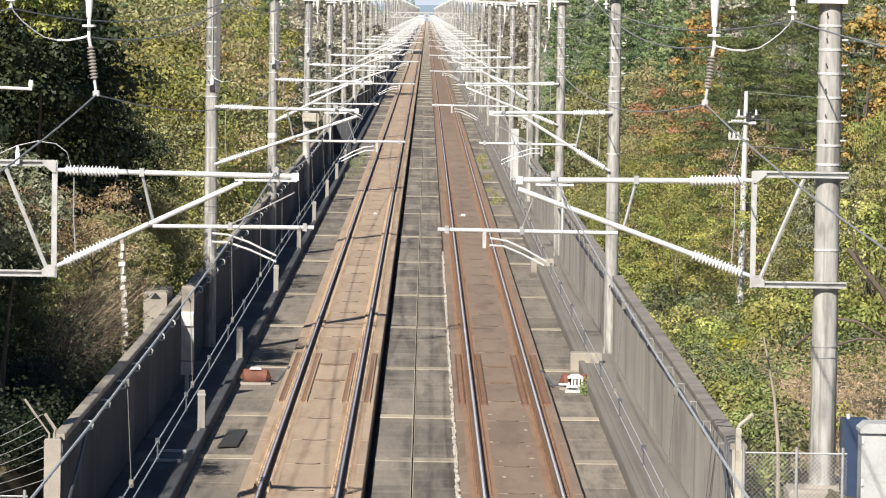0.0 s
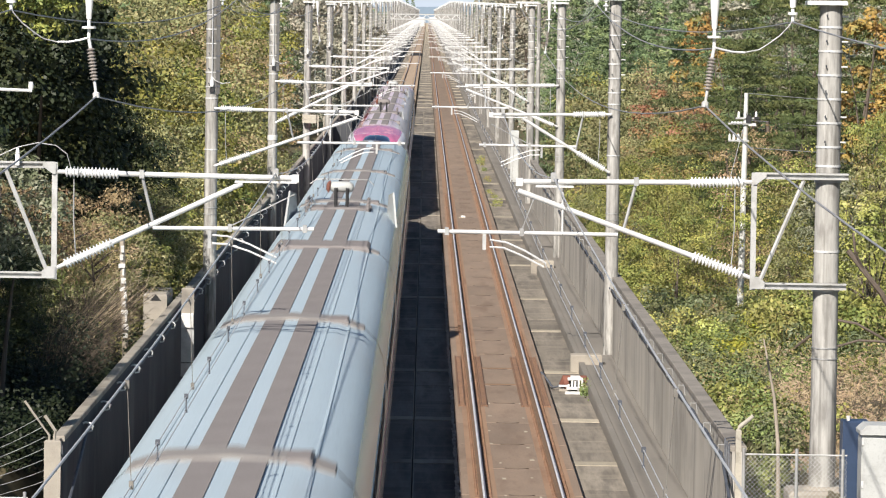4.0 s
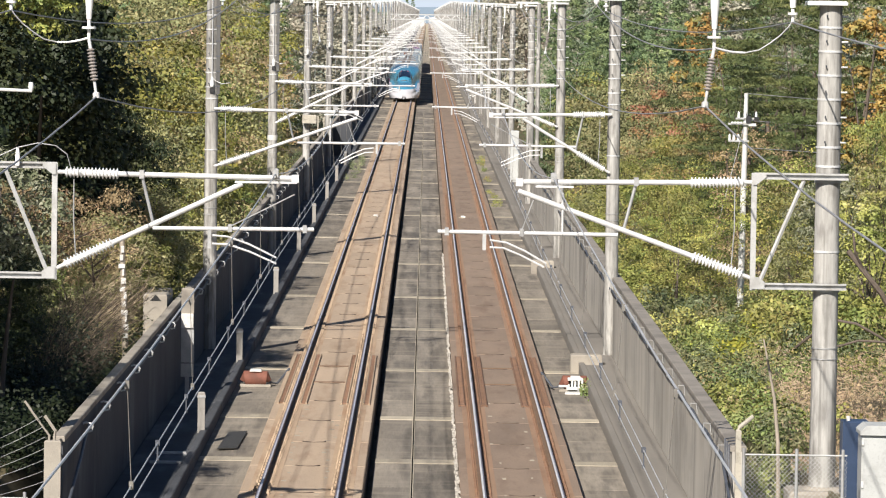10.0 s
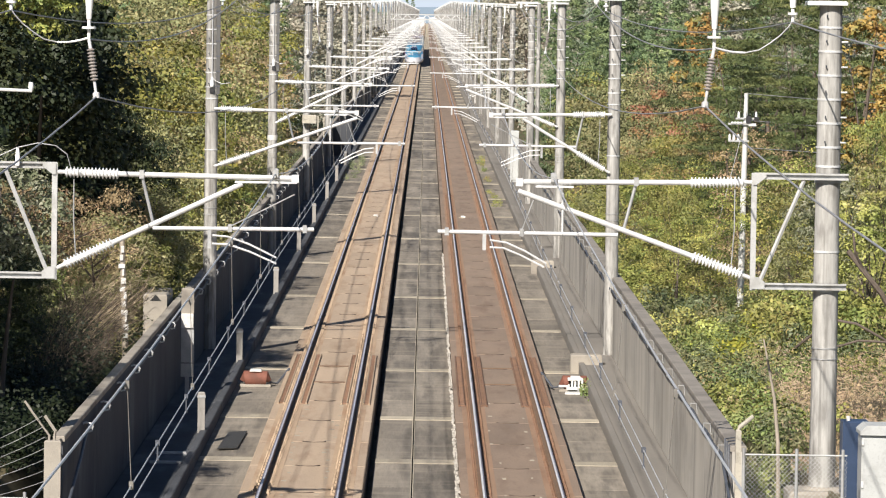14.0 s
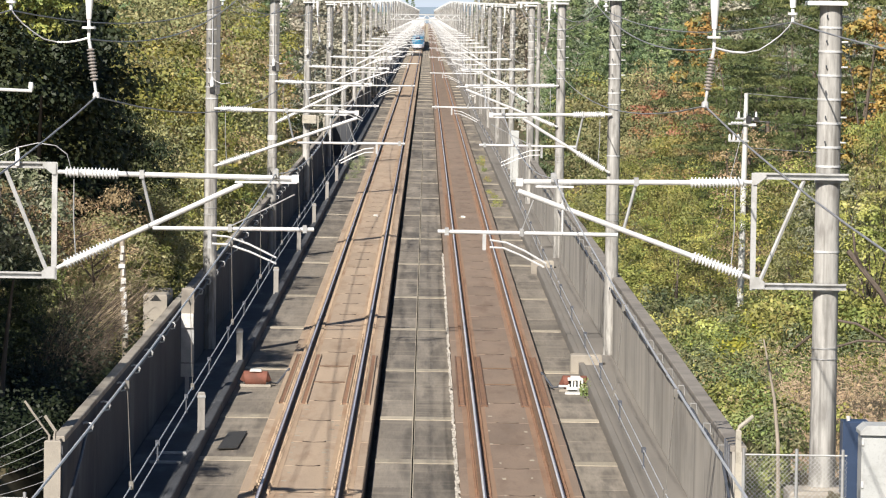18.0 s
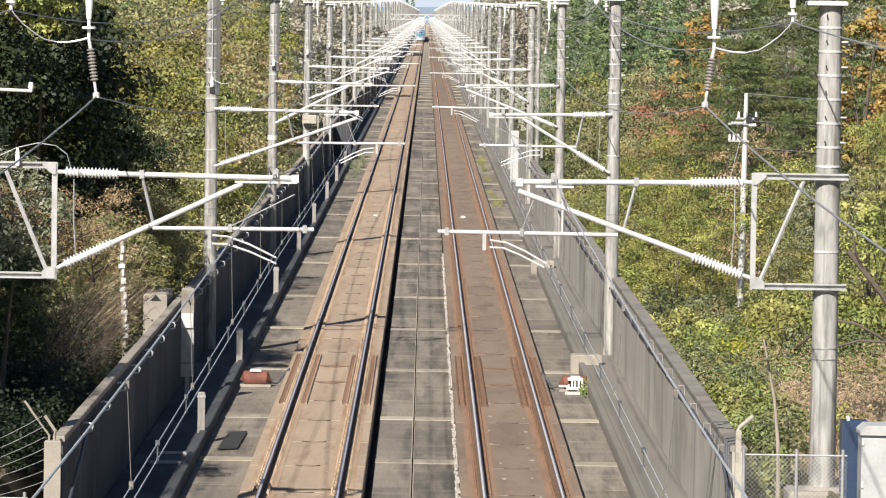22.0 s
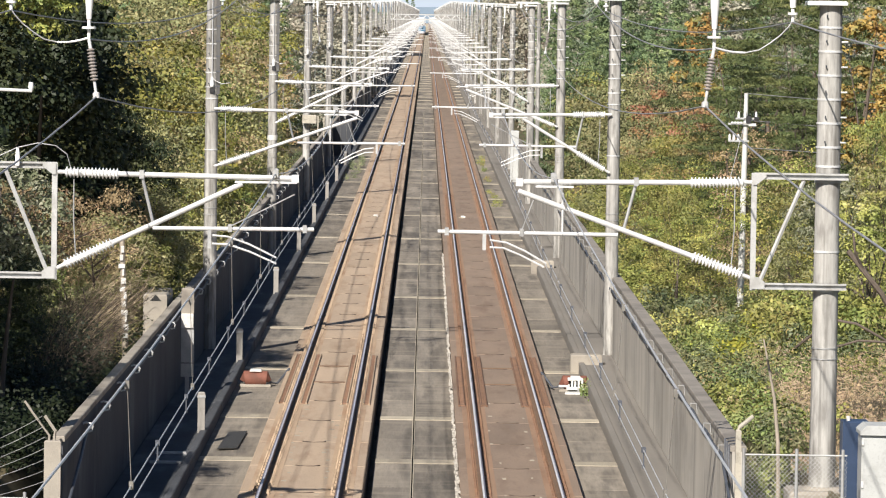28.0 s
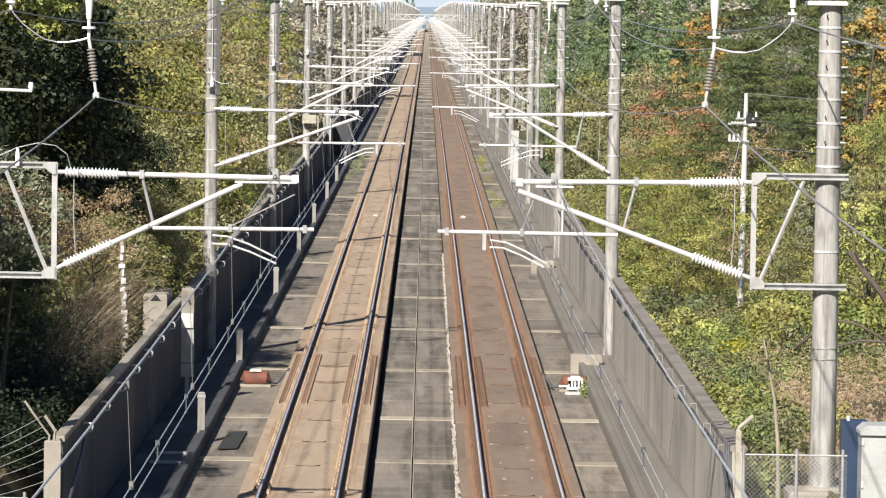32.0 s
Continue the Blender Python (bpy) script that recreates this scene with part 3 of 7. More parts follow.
def track(name, xc, slab_mat, dust_mat, fast_mat, label):
    t = thing(name, label, "railway track", kind="structure")
    plain = Shape().box(-1.19, 1.19, 0.02, SLAB_PITCH - 0.05, -1.02, Z_SLAB, 0.012)
    slab = plain.mesh("slab", slab_mat)
    base = Shape().box(-1.19, 1.19, -0.05, 0.02, -1.02, Z_SLAB - 0.02).mesh("slab_gap", BLACK)
    ring = Shape()
    for a in range(14):
        u, v = math.pi * (0.08 + 0.84 * a / 14), math.pi * (0.08 + 0.84 * (a + 1) / 14)
        ring.add([(0.27 * math.cos(w) * r, -0.25 * math.sin(w) * r, h) for h in (0.0, 0.012) for w, r in ((u, 1.0), (v, 1.0), (v, 0.86), (u, 0.86))],
                 [(4, 5, 6, 7), (0, 1, 5, 4), (2, 3, 7, 6), (1, 2, 6, 5), (3, 0, 4, 7)])
    ring = ring.mesh("stopper", ARC_TAN if xc < 0 else ARC_BROWN)
    bolt = Shape().box(-0.05, 0.05, -0.05, 0.05, 0, 0.012, 0.004).mesh("inspection_mark", STRIP)
    n_near = 60
    for i in range(-3, n_near):
        y = SLAB_Y + i * SLAB_PITCH
        o = part("slab", slab, None, t, at=(xc, y, 0))
        if i < 30:
            part("slab_gap", base, None, o)
            part("stopper", ring, None, o, "dark arc of the round slab stopper", at=(0, 0.12, Z_SLAB))
    far = Shape()
    y = SLAB_Y + n_near * SLAB_PITCH
    while y < Y1:
        far.box(xc - 1.19, xc + 1.19, y + 0.02, y + 4 * SLAB_PITCH - 0.05, -1.02, Z_SLAB)
        y += 4 * SLAB_PITCH
    part("far_slabs", far, slab_mat, t)
    part("near_slabs", Shape().box(xc - 1.19, xc + 1.19, Y0, SLAB_Y - 3 * SLAB_PITCH, -1.02, Z_SLAB), slab_mat, t)
    for side in (-1, 1):
        x = xc + side * GAUGE / 2
        # dusted seat strips beside the rail
        part("rail_seat", Shape().box(x - 0.27, x + 0.27, Y0, Y1, Z_SLAB - 0.01, Z_SLAB + 0.006), dust_mat, t, "rust-dusted strip under the rail")
        r = part("rail", Shape().prism(rail_profile(x), Y0, Y1, cuts=8), RAIL_SIDE, t, "brown steel rail")
        part("rail_head", Shape().box(x - 0.034, x + 0.034, Y0, Y1, -0.006, 0.004, 0.003), RAIL_EDGE, r, "dull violet-grey rail head")
        a, b = (-0.031, 0.006) if xc > 0 else (-0.010, 0.022)
        part("running_band", Shape().box(x + a, x + b, Y0, Y1, 0.003, 0.0065), RAIL_TOP if xc > 0 else RAIL_WORN, r, "polished running band")
        clip = Shape().box(-0.165, -0.085, -0.07, 0.07, 0, 0.04, 0.012).box(0.085, 0.165, -0.07, 0.07, 0, 0.04, 0.012)
        clip.rings([(-0.135, 0, 0.03), (-0.135, 0, 0.10)], [0.028, 0.022], 6).rings([(0.135, 0, 0.03), (0.135, 0, 0.10)], [0.028, 0.022], 6)
        clip = clip.mesh("fastener", fast_mat)
        y, k = 86.2, 0
        rest = Shape()
        while y < 230:
            if k < 76:
                part("fastener", clip, None, t, at=(x, y, Z_SLAB + 0.006))
            else:
                for u in (-0.14, 0.14):
                    rest.box(x + u - 0.04, x + u + 0.04, y - 0.06, y + 0.06, Z_SLAB, Z_SLAB + 0.06)
            y += 0.572
            k += 1
        part("far_fasteners", rest, fast_mat, t)
        # the ladder-like joint section, 106 to 122 m out
        for off in (-0.33, -0.20, 0.20, 0.33):
            part("joint_bar", Shape().box(x + off - 0.018, x + off + 0.018, 106.2, 121.5, Z_SLAB, Z_SLAB + 0.05, 0.01), fast_mat if fast_mat == FAST_PALE else RUST, t, "thin bar of the joint section")
        for u in (-0.265, 0.265):
            tie = Shape()
            for i in range(48):
                tie.box(x + u - 0.05, x + u + 0.05, 106.35 + i * 0.316, 106.51 + i * 0.316, Z_SLAB, Z_SLAB + 0.035)
            part("joint_ties", tie, RUST, t, "close row of rusty plates")
    for y in (112.6, 117.7):
        part("bond_bar", Shape().box(xc - 1.0, xc + 1.0, y - 0.03, y + 0.03, Z_SLAB, Z_SLAB + 0.03, 0.01), RAIL_SIDE, t, "dark steel cross bar")
    marks = Shape()
    for i in range(16 if xc < 0 else 7):
        for u in (-0.38, 0.36):
            x, y, r = xc + u + random.uniform(-.1, .1), 86 + i * (1.3 if xc < 0 else 3.4) + random.uniform(0, 0.8), random.uniform(0.02, 0.06)
            marks.box(x - r, x + r, y, y + random.uniform(0.08, 0.3), Z_SLAB, Z_SLAB + 0.004)
    part("chalk_marks", marks, STRIP, t, "worn pale marks on the slab")
    return t


track("track_west", -TRACK, SLAB_TAN, TAN_DUST, FAST_PALE, "tan concrete slab track with bright worn rails")
track("track_east", TRACK, SLAB_BROWN, RUST_DUST, RUST, "rust-brown concrete slab track with bright worn rails")


def mortar_edge():
    """Crumbled white mortar along the edge of the eastern slab."""
    s = Shape()
    for i in range(1300):
        y = 86 + 90 * (i / 1300) ** 1.3 + random.uniform(-.05, .05)
        x, r = 0.925 + random.uniform(-0.035, 0.02), random.uniform(0.008, 0.026)
        h = random.uniform(0.01, 0.05)
        z = Z_FLOOR + random.uniform(0.0, 0.34)
        s.box(x - r, x + r, y - r * 2.2, y + r * 2.2, z, z + h, h * 0.4)
    solid("mortar_crumbs", s, MORTAR, "crumbled white mortar along the slab edge", "rubble", kind="stuff", smooth=False)


mortar_edge()

solid("bridge_deck", Shape().box(-3.4, -0.9, 985, 1050, Z_FLOOR, Z_SLAB + 0.03), BLACK, "flat dark strip over the west track far along the line", kind="structure")

# ---------------------------------------------------------------- overhead line


def mast(s, xp, zb, kind, near=False, far=False, string=True, tall=0.0):
    """A concrete mast with its bracket arms. s: side; xp: distance of the pole from the middle; kind: the stagger of the wires; string: with the long hanging insulators; tall: how much higher the head stands."""
    m = thing("catenary_mast", "grey concrete railway mast with white bracket arms and ribbed insulators", "mast", group="masts along the line")
    X = lambda a: s * a
    r0, r1 = (0.225, 0.19) if near else (0.195, 0.165)
    top = 9.45 if near else 9.65 + tall
    up = top - 9.45
    zs = [zb + (top - zb) * i / 8 for i in range(9)]
    pole = part("pole", Shape().rings([(X(xp), 0, z) for z in zs], [r0 + (r1 - r0) * i / 8 for i in range(9)], 16), POLE, m, "round spun-concrete pole")
    bands = [] if far else [7.0 + 0.4 * i for i in range(6)] + [6.68, 5.25, 3.63, 3.45]
    for z in bands:
        r = r0 + (r1 - r0) * (z - zb) / (top - zb)
        hb = 0.011 if z < 4 else 0.018
        part("band", Shape().rings([(X(xp), 0, z - hb), (X(xp), 0, z + hb)], [r + 0.013] * 2, 14), GALV_DULL if z < 4 else GALV, pole, "galvanised steel band")
    for i in range(0 if far else 6 if near else 4):
        z = 7.08 + 0.42 * i
        part("step_bolt", Shape().tube((X(xp) + 0.17, -0.05, z), (X(xp) + 0.29, -0.05, z), 0.016, 6), GALV, pole)
        part("step_hook", Shape().sweep([(X(xp) - 0.08, -0.17, z + 0.02), (X(xp) - 0.085, -0.25, z), (X(xp) - 0.085, -0.26, z + 0.03)], 0.011, 6), WIRE_DARK, pole, "dark bent step hook")
    # bracket frame
    xa = xp - 0.2
    if near:
        xa = xp - 1.25
        for z in (6.51, 4.67):
            part("channel", Shape().box(*sorted((X(xa), X(xp + 0.32))), -0.30, -0.22, z + 0.025, z + 0.055).box(*sorted((X(xa), X(xp + 0.32))), -0.30, -0.22, z - 0.055, z - 0.025)
                 .box(*sorted((X(xa), X(xp + 0.32))), -0.24, -0.22, z - 0.055, z + 0.055), GALV_MID, m, "galvanised steel channel")
        part("post", Shape().box(*sorted((X(xa - 0.045), X(xa + 0.045))), -0.29, -0.20, 4.60, 6.56, 0.008), GALV_MID, m, "square galvanised post")
        part("brace", Shape().tube((X(xa + 0.12), -0.24, 4.74), (X(xp - 0.42), -0.24, 6.44), 0.038, 6), GALV_MID, m, "slanting steel brace")
        part("gusset", Shape().prism([(X(xa - 0.02), 4.62), (X(xa + 0.2), 4.62), (X(xa + 0.2), 4.74), (X(xa + 0.1), 4.82), (X(xa - 0.02), 4.82)], -0.32, -0.305), GALV_MID, m)
        part("gusset", Shape().prism([(X(xa - 0.02), 6.55), (X(xa + 0.2), 6.55), (X(xa + 0.2), 6.49), (X(xa + 0.03), 6.36), (X(xa - 0.02), 6.36)], -0.32, -0.305), GALV_MID, m)
        part("clamp", Shape().rings([(X(xp), 0, 4.57), (X(xp), 0, 4.63)], [r0 + 0.01] * 2, 14), GALV_DULL, m)
        part("clamp", Shape().rings([(X(xp), 0, 6.40), (X(xp), 0, 6.46)], [r0] * 2, 14), GALV_DULL, m)
        xa -= 0.12
    ya = -0.24
    zt = 6.38
    # upper arm
    part("upper_insulator", Shape().ribbed((X(xa - 0.05), ya, zt + 0.02), (X(xa - 0.95), ya, zt), 0.055, 0.095, 15), PORCELAIN, m, "white ribbed porcelain insulator")
    tip, dt, dz = (1.69, 1.73, 6.20) if kind == "A" else (1.93, 2.87, 6.25)
    part("upper_arm", Shape().tube((X(xa - 0.9), ya, zt), (X(tip), ya, zt - 0.03), 0.047, 10).tube((X(xa + 0.12), ya, zt + 0.02), (X(xa - 0.06), ya, zt + 0.02), 0.035, 8)
         .box(*sorted((X(tip), X(tip + 0.12))), ya - 0.06, ya + 0.06, zt - 0.10, zt + 0.03), GALV, m, "white-galvanised upper arm tube")
    # lower slanting arm
    a, b = Vector((X(xa), ya, 4.83)), Vector((X(dt), ya, dz))
    d = (b - a).normalized()
    part("lower_insulator", Shape().ribbed(a + d * 0.06, a + d * 0.95, 0.05, 0.09, 15), PORCELAIN, m, "white ribbed porcelain insulator")
    part("lower_arm", Shape().tube(a + d * 0.92, b, 0.047, 10).tube(a - d * 0.1, a + d * 0.07, 0.035, 8), GALV, m, "white-galvanised slanting arm tube")
    sx = 3.70 if kind == "A" else 4.55
    k = (sx - 0.2 - abs(a.x)) / (dt - abs(a.x))
    foot = a.lerp(b, k)
    if not far:
        part("strut", Shape().tube((X(sx), ya, zt - 0.02), foot, 0.028, 8).box(X(sx) - 0.04, X(sx) + 0.04, ya - 0.06, ya + 0.06, zt - 0.07, zt + 0.07), GALV_DULL, m, "thin steel strut")
    plate = (2.02, 2.66) if kind == "A" else (1.96, 3.0)
    if not far:
        part("plate", Shape().box(*sorted((X(plate[0]), X(plate[1]))), ya - 0.05, ya + 0.05, zt - 0.12, zt - 0.085, 0.01), GALV, m, "flat stiffening plate")
    # registration tube and curved arms
    q0, q1 = (0.40, 3.41) if kind == "A" else (1.67, 4.36)
    part("registration_tube", Shape().tube((X(q0), ya, 5.5), (X(q1), ya, 5.485), 0.036, 10), GALV, m, "horizontal registration tube")
    if not far:
        for u in (0.15, 1.4):
            part("tube_clamp", Shape().box(X(q0 + u) - 0.035, X(q0 + u) + 0.035, ya - 0.06, ya + 0.06, 5.44, 5.57, 0.01), GALV_DULL, m)
    if kind == "A":
        part("drop_bracket", Shape().box(*sorted((X(1.15), X(1.21))), ya - 0.03, ya + 0.03, 5.2, 5.5, 0.01), GALV_MID, m, "steel drop bracket")
        runs = (((1.27, 5.37), (1.55, 5.33), (1.85, 5.2), (2.22, 4.99)), ((1.27, 5.25), (1.5, 5.24), (1.8, 5.12), (2.18, 4.93)))
        if not far:
            part("hanger", Shape().tube((X(2.48), ya, zt - 0.2), (X(2.48), ya, 5.5), 0.022, 6), GALV, m)
    else:
        part("drop_bracket", Shape().box(*sorted((X(3.38), X(3.44))), ya - 0.03, ya + 0.03, 5.16, 5.5, 0.01), GALV_DULL, m, "steel drop bracket")
        runs = (((3.36, 5.38), (3.1, 5.36), (2.75, 5.24), (2.29, 5.02)), ((3.36, 5.24), (3.1, 5.23), (2.75, 5.12), (2.29, 4.92)))
    for run in runs:
        part("registration_arm", Shape().sweep([(X(u), ya, w) for u, w in run], 0.018, 6), GALV, m, "curved white registration arm")
    wx = 2.32
    if not far:
        part("messenger_clamp", Shape().box(X(wx) - 0.05, X(wx) + 0.05, ya - 0.1, ya + 0.1, zt - 0.02, zt + 0.13, 0.02), GALV_DULL, m)
    if not far:
        part("tie_wire", Shape().tube((X(2.0), ya, 6.08), (X(q0 + 1.4), ya, 5.53), 0.012, 5), GALV_DULL, m, "thin tie wire")
    if not far:
        part("earth_wire", Shape().sweep([(X(xa - 0.2), ya - .02, zt - 0.1), (X(xa - 0.2), ya - .02, 5.6), (X(xa - 0.24), ya - .02, 5.0)], 0.011, 5), GALV_DULL, m, "thin earth wire")
    # top crossarm with hanging insulators
    part("crossarm", Shape().box(*sorted((X(4.6 if s > 0 else 5.1), X(xp + 0.3))), -0.29, -0.19, 9.50 + up, 9.60 + up, 0.01), GALV, m, "white-galvanised top crossarm")
    if not far:
        part("crossarm_brace", Shape().box(*sorted((X(xp - 0.42), X(xp + 0.25))), -0.32, 0.22, 9.37 + up, 9.44 + up, 0.02), GALV, m)
    lift = 0.0 if near else 0.15 + tall
    if string:
        hx = (4.96 if near else 4.92) if s > 0 else (5.46 if near else 5.32)
        rod = [(X(hx), ya, z + lift) for z in (9.52, 9.4, 9.1, 8.95)]
        part("rod_insulator", Shape().rings(rod, [0.085, 0.08, 0.055, 0.045], 12).rings([(X(hx), ya, 8.83 + lift), (X(hx), ya, 8.79 + lift)], [0.12, 0.12], 14)
             .tube((X(hx), ya, 8.95 + lift), (X(hx), ya, 8.6 + tall), 0.03, 8), PORCELAIN, m, "white hanging rod insulator")
        part("string_insulator", Shape().ribbed((X(hx - 0.03), ya, 8.47 + tall), (X(hx - 0.10), ya, 7.92 + tall), 0.035, 0.072, 10), INS_GREY, m, "grey-brown ribbed string insulator")
        if not far:
            part("hanger_rod", Shape().rings([(X(hx - u), ya, v + tall) for u, v in ((0, 8.62), (0.03, 8.46), (0.1, 7.93), (0.125, 7.74), (0.13, 7.72), (0.135, 7.64))], [0.03, 0.03, 0.025, 0.025, 0.06, 0.06], 8), GALV, m)
    else:
        hx = 4.87 if s > 0 else 5.12
        part("top_insulator", Shape().rings([(X(hx), ya, z + up) for z in (9.52, 9.46, 9.40, 9.36, 9.32, 9.25)], [0.07, 0.07, 0.045, 0.085, 0.085, 0.035], 12), PORCELAIN, m, "small white suspension insulator")
    if not far:
        hx = (6.26 if s > 0 else 6.76) if near else xp - 0.28
        part("post_insulator", Shape().rings([(X(hx), ya, 9.52 + up), (X(hx), ya, 9.32 + up)], [0.06, 0.05], 10).rings([(X(hx), ya, 9.24 + up), (X(hx), ya, 9.2 + up)], [0.085, 0.085], 12).tube((X(hx), ya, 9.3 + up), (X(hx), ya, 9.08 + up), 0.03, 8), PORCELAIN, m, "short white insulator")
    return m


RIGHT_X, LEFT_X = 5.42, 5.80
first = {}


def hangs(s, i):
    """Masts that carry the long insulator strings: every second one east, every third one west."""
    return i % (2 if s > 0 else 3) == 0


def extra(i):
    """The masts farther out carry their heads higher and higher."""
    return min(1.9, 0.15 * max(0, i - 4))


for i, y in enumerate(MASTS):
    for s in (1, -1):
        k, far, string = "AB"[(i + (s < 0)) % 2], i > 13, hangs(s, i)
        if i == 0:
            mast(s, 6.92 if s > 0 else 7.25, 1.2, k, near=True).location = (0, y, 0)
        elif (s, k, far, string, extra(i)) in first:
            copy_thing(first[s, k, far, string, extra(i)], pose(0, y, 0))
        else:
            first[s, k, far, string, extra(i)] = mast(s, RIGHT_X if s > 0 else LEFT_X, Z_DUCT, k, far=far, string=string, tall=extra(i))
            first[s, k, far, string, extra(i)].location = (0, y, 0)

WIRE_Y = [-25] + MASTS[:50]


def span(p, q, sag, n=10):
    p, q = Vector(p), Vector(q)
    return [p.lerp(q, i / n) - Vector((0, 0, 4 * sag * (i / n) * (1 - i / n))) for i in range(n + 1)]


def overhead(s):
    """Messenger, auxiliary and contact wire of one track, with their droppers."""
    w = thing("overhead_wires", "bare compound overhead wires above the track", "overhead wire", group="overhead wires")
    mes, aux, con = [], [], []
    clip = Shape().box(-0.006, 0.006, -0.015, 0.015, -0.15, 0.0).box(-0.02, 0.02, -0.03, 0.03, -0.02, 0.03).box(-0.013, 0.013, -0.03, 0.03, -0.165, -0.14).mesh("clip", WIRE_DARK)
    for j, (a, b) in enumerate(zip(WIRE_Y, WIRE_Y[1:])):
        ca, cb = [s * (2.2 if (jj + (s < 0)) % 2 else 2.29) for jj in (j, j + 1)]
        m = span((s * 2.32, a - .24, 6.42), (s * 2.32, b - .24, 6.42), 0.45, 12)
        mes += m[1:] if mes else m
        aux += [(cb, b, 5.13)] if aux else [(ca, a, 5.13), (cb, b, 5.13)]
        con += [(cb, b, 4.98)] if con else [(ca, a, 4.98), (cb, b, 4.98)]
        L = b - a
        n = round(L / 10)
        for i in range(n):
            u = (i + 0.25) / n
            top = Vector((s * 2.3, a + L * u, 6.42 - 4 * 0.45 * u * (1 - u)))
            bot = Vector((ca + (cb - ca) * u, a + L * u, 5.13))
            if j < 5 and top.y > 20:
                part("dropper", Shape().tube(top, bot, 0.0038, 5).box(top.x - .018, top.x + .018, top.y - .03, top.y + .03, top.z - .05, top.z + .02).box(bot.x - .018, bot.x + .018, bot.y - .03, bot.y + .03, bot.z - .03, bot.z + .04), DROPPER, w)
            else:
                part("dropper", Shape().tube(top, bot, 0.009, 4), WIRE_GREY, w)
        for i in range(round(L / 5)):
            u = (i + 0.25) / round(L / 5)
            if j < 5 and a + L * u > 30:
                part("clip", clip, None, w, at=(ca + (cb - ca) * u, a + L * u, 5.13))
    part("messenger_wire", Shape().sweep(mes, 0.011, 6), WIRE, w)
    part("auxiliary_wire", Shape().sweep(aux, 0.006, 5), WIRE, w)
    part("contact_wire", Shape().sweep(con, 0.006, 5), WIRE, w)


overhead(1)
overhead(-1)


def feeder(name, label, ends, sag, r, mat):
    pts = []
    for p, q in zip(ends, ends[1:]):
        pts += span(p, q, sag, 14)[1 if pts else 0:]
    return solid(name, Shape().sweep(pts, r, 6), mat, label, "cable")


for s in (1, -1):
    hx = [(4.96 if i == 0 else 4.92 if hangs(s, i) else 4.87) if s > 0 else (5.46 if i == 0 else 5.32 if hangs(s, i) else 5.12) for i in range(40)]
    off = [(s * (hx[i] - 0.13), MASTS[i] - 0.24, 7.66 + extra(i)) for i in range(40) if hangs(s, i)]
    feeder("feeder_cable", "bare grey feeder cable coming up to the near mast", [(s * 6.0, 15, 6.3), off[0]], 0.55, 0.014, WIRE_GREY)
    feeder("feeder_cable", "bare grey feeder cable sagging between the masts", off, 0.9 if s > 0 else 1.45, 0.014, WIRE_GREY)
    off = [(s * x, y - 0.24, 8.62 if i == 0 else 8.75 + extra(i) if hangs(s, i) else 9.45 + extra(i)) for i, (x, y) in enumerate(zip(hx, MASTS))]
    feeder("feeder_cable", "bare grey feeder cable sagging between the masts", off, 0.42, 0.014, WIRE_GREY)
    x0 = 6.26 if s > 0 else 6.76
    off = [(s * 7.3, 20, 8.7)] + [(s * (x0 if i == 0 else (RIGHT_X if s > 0 else LEFT_X) - 0.28), y - 0.24, 9.08 if i == 0 else 9.28 + extra(i)) for i, y in enumerate(MASTS[:40])]
    feeder("protective_wire", "pale earth wire strung between the mast tops", off, 0.35, 0.013, WIRE_GREY)
    a, b = hx[0], x0
    run = [(a, 8.64), (a + 0.14, 8.60), (a + 0.32, 8.565), (a + 0.52, 8.56), (a + 0.75, 8.61), (b - 0.38, 8.72), (b - 0.2, 8.86), (b - 0.07, 9.0), (b, 9.1)]
    sleeve = [(s * x, 74.74, z) for x, z in run[:4]]
    solid("cable_sleeve", Shape().sweep(sleeve, 0.019, 8), WIRE, "white insulating sleeve on the jumper cable", "cable sleeve")
    solid("jumper_cable", Shape().sweep([(s * x, 74.74, z) for x, z in run[3:]], 0.011, 8), WIRE_GREY, "pale jumper cable looping between two insulators", "cable")


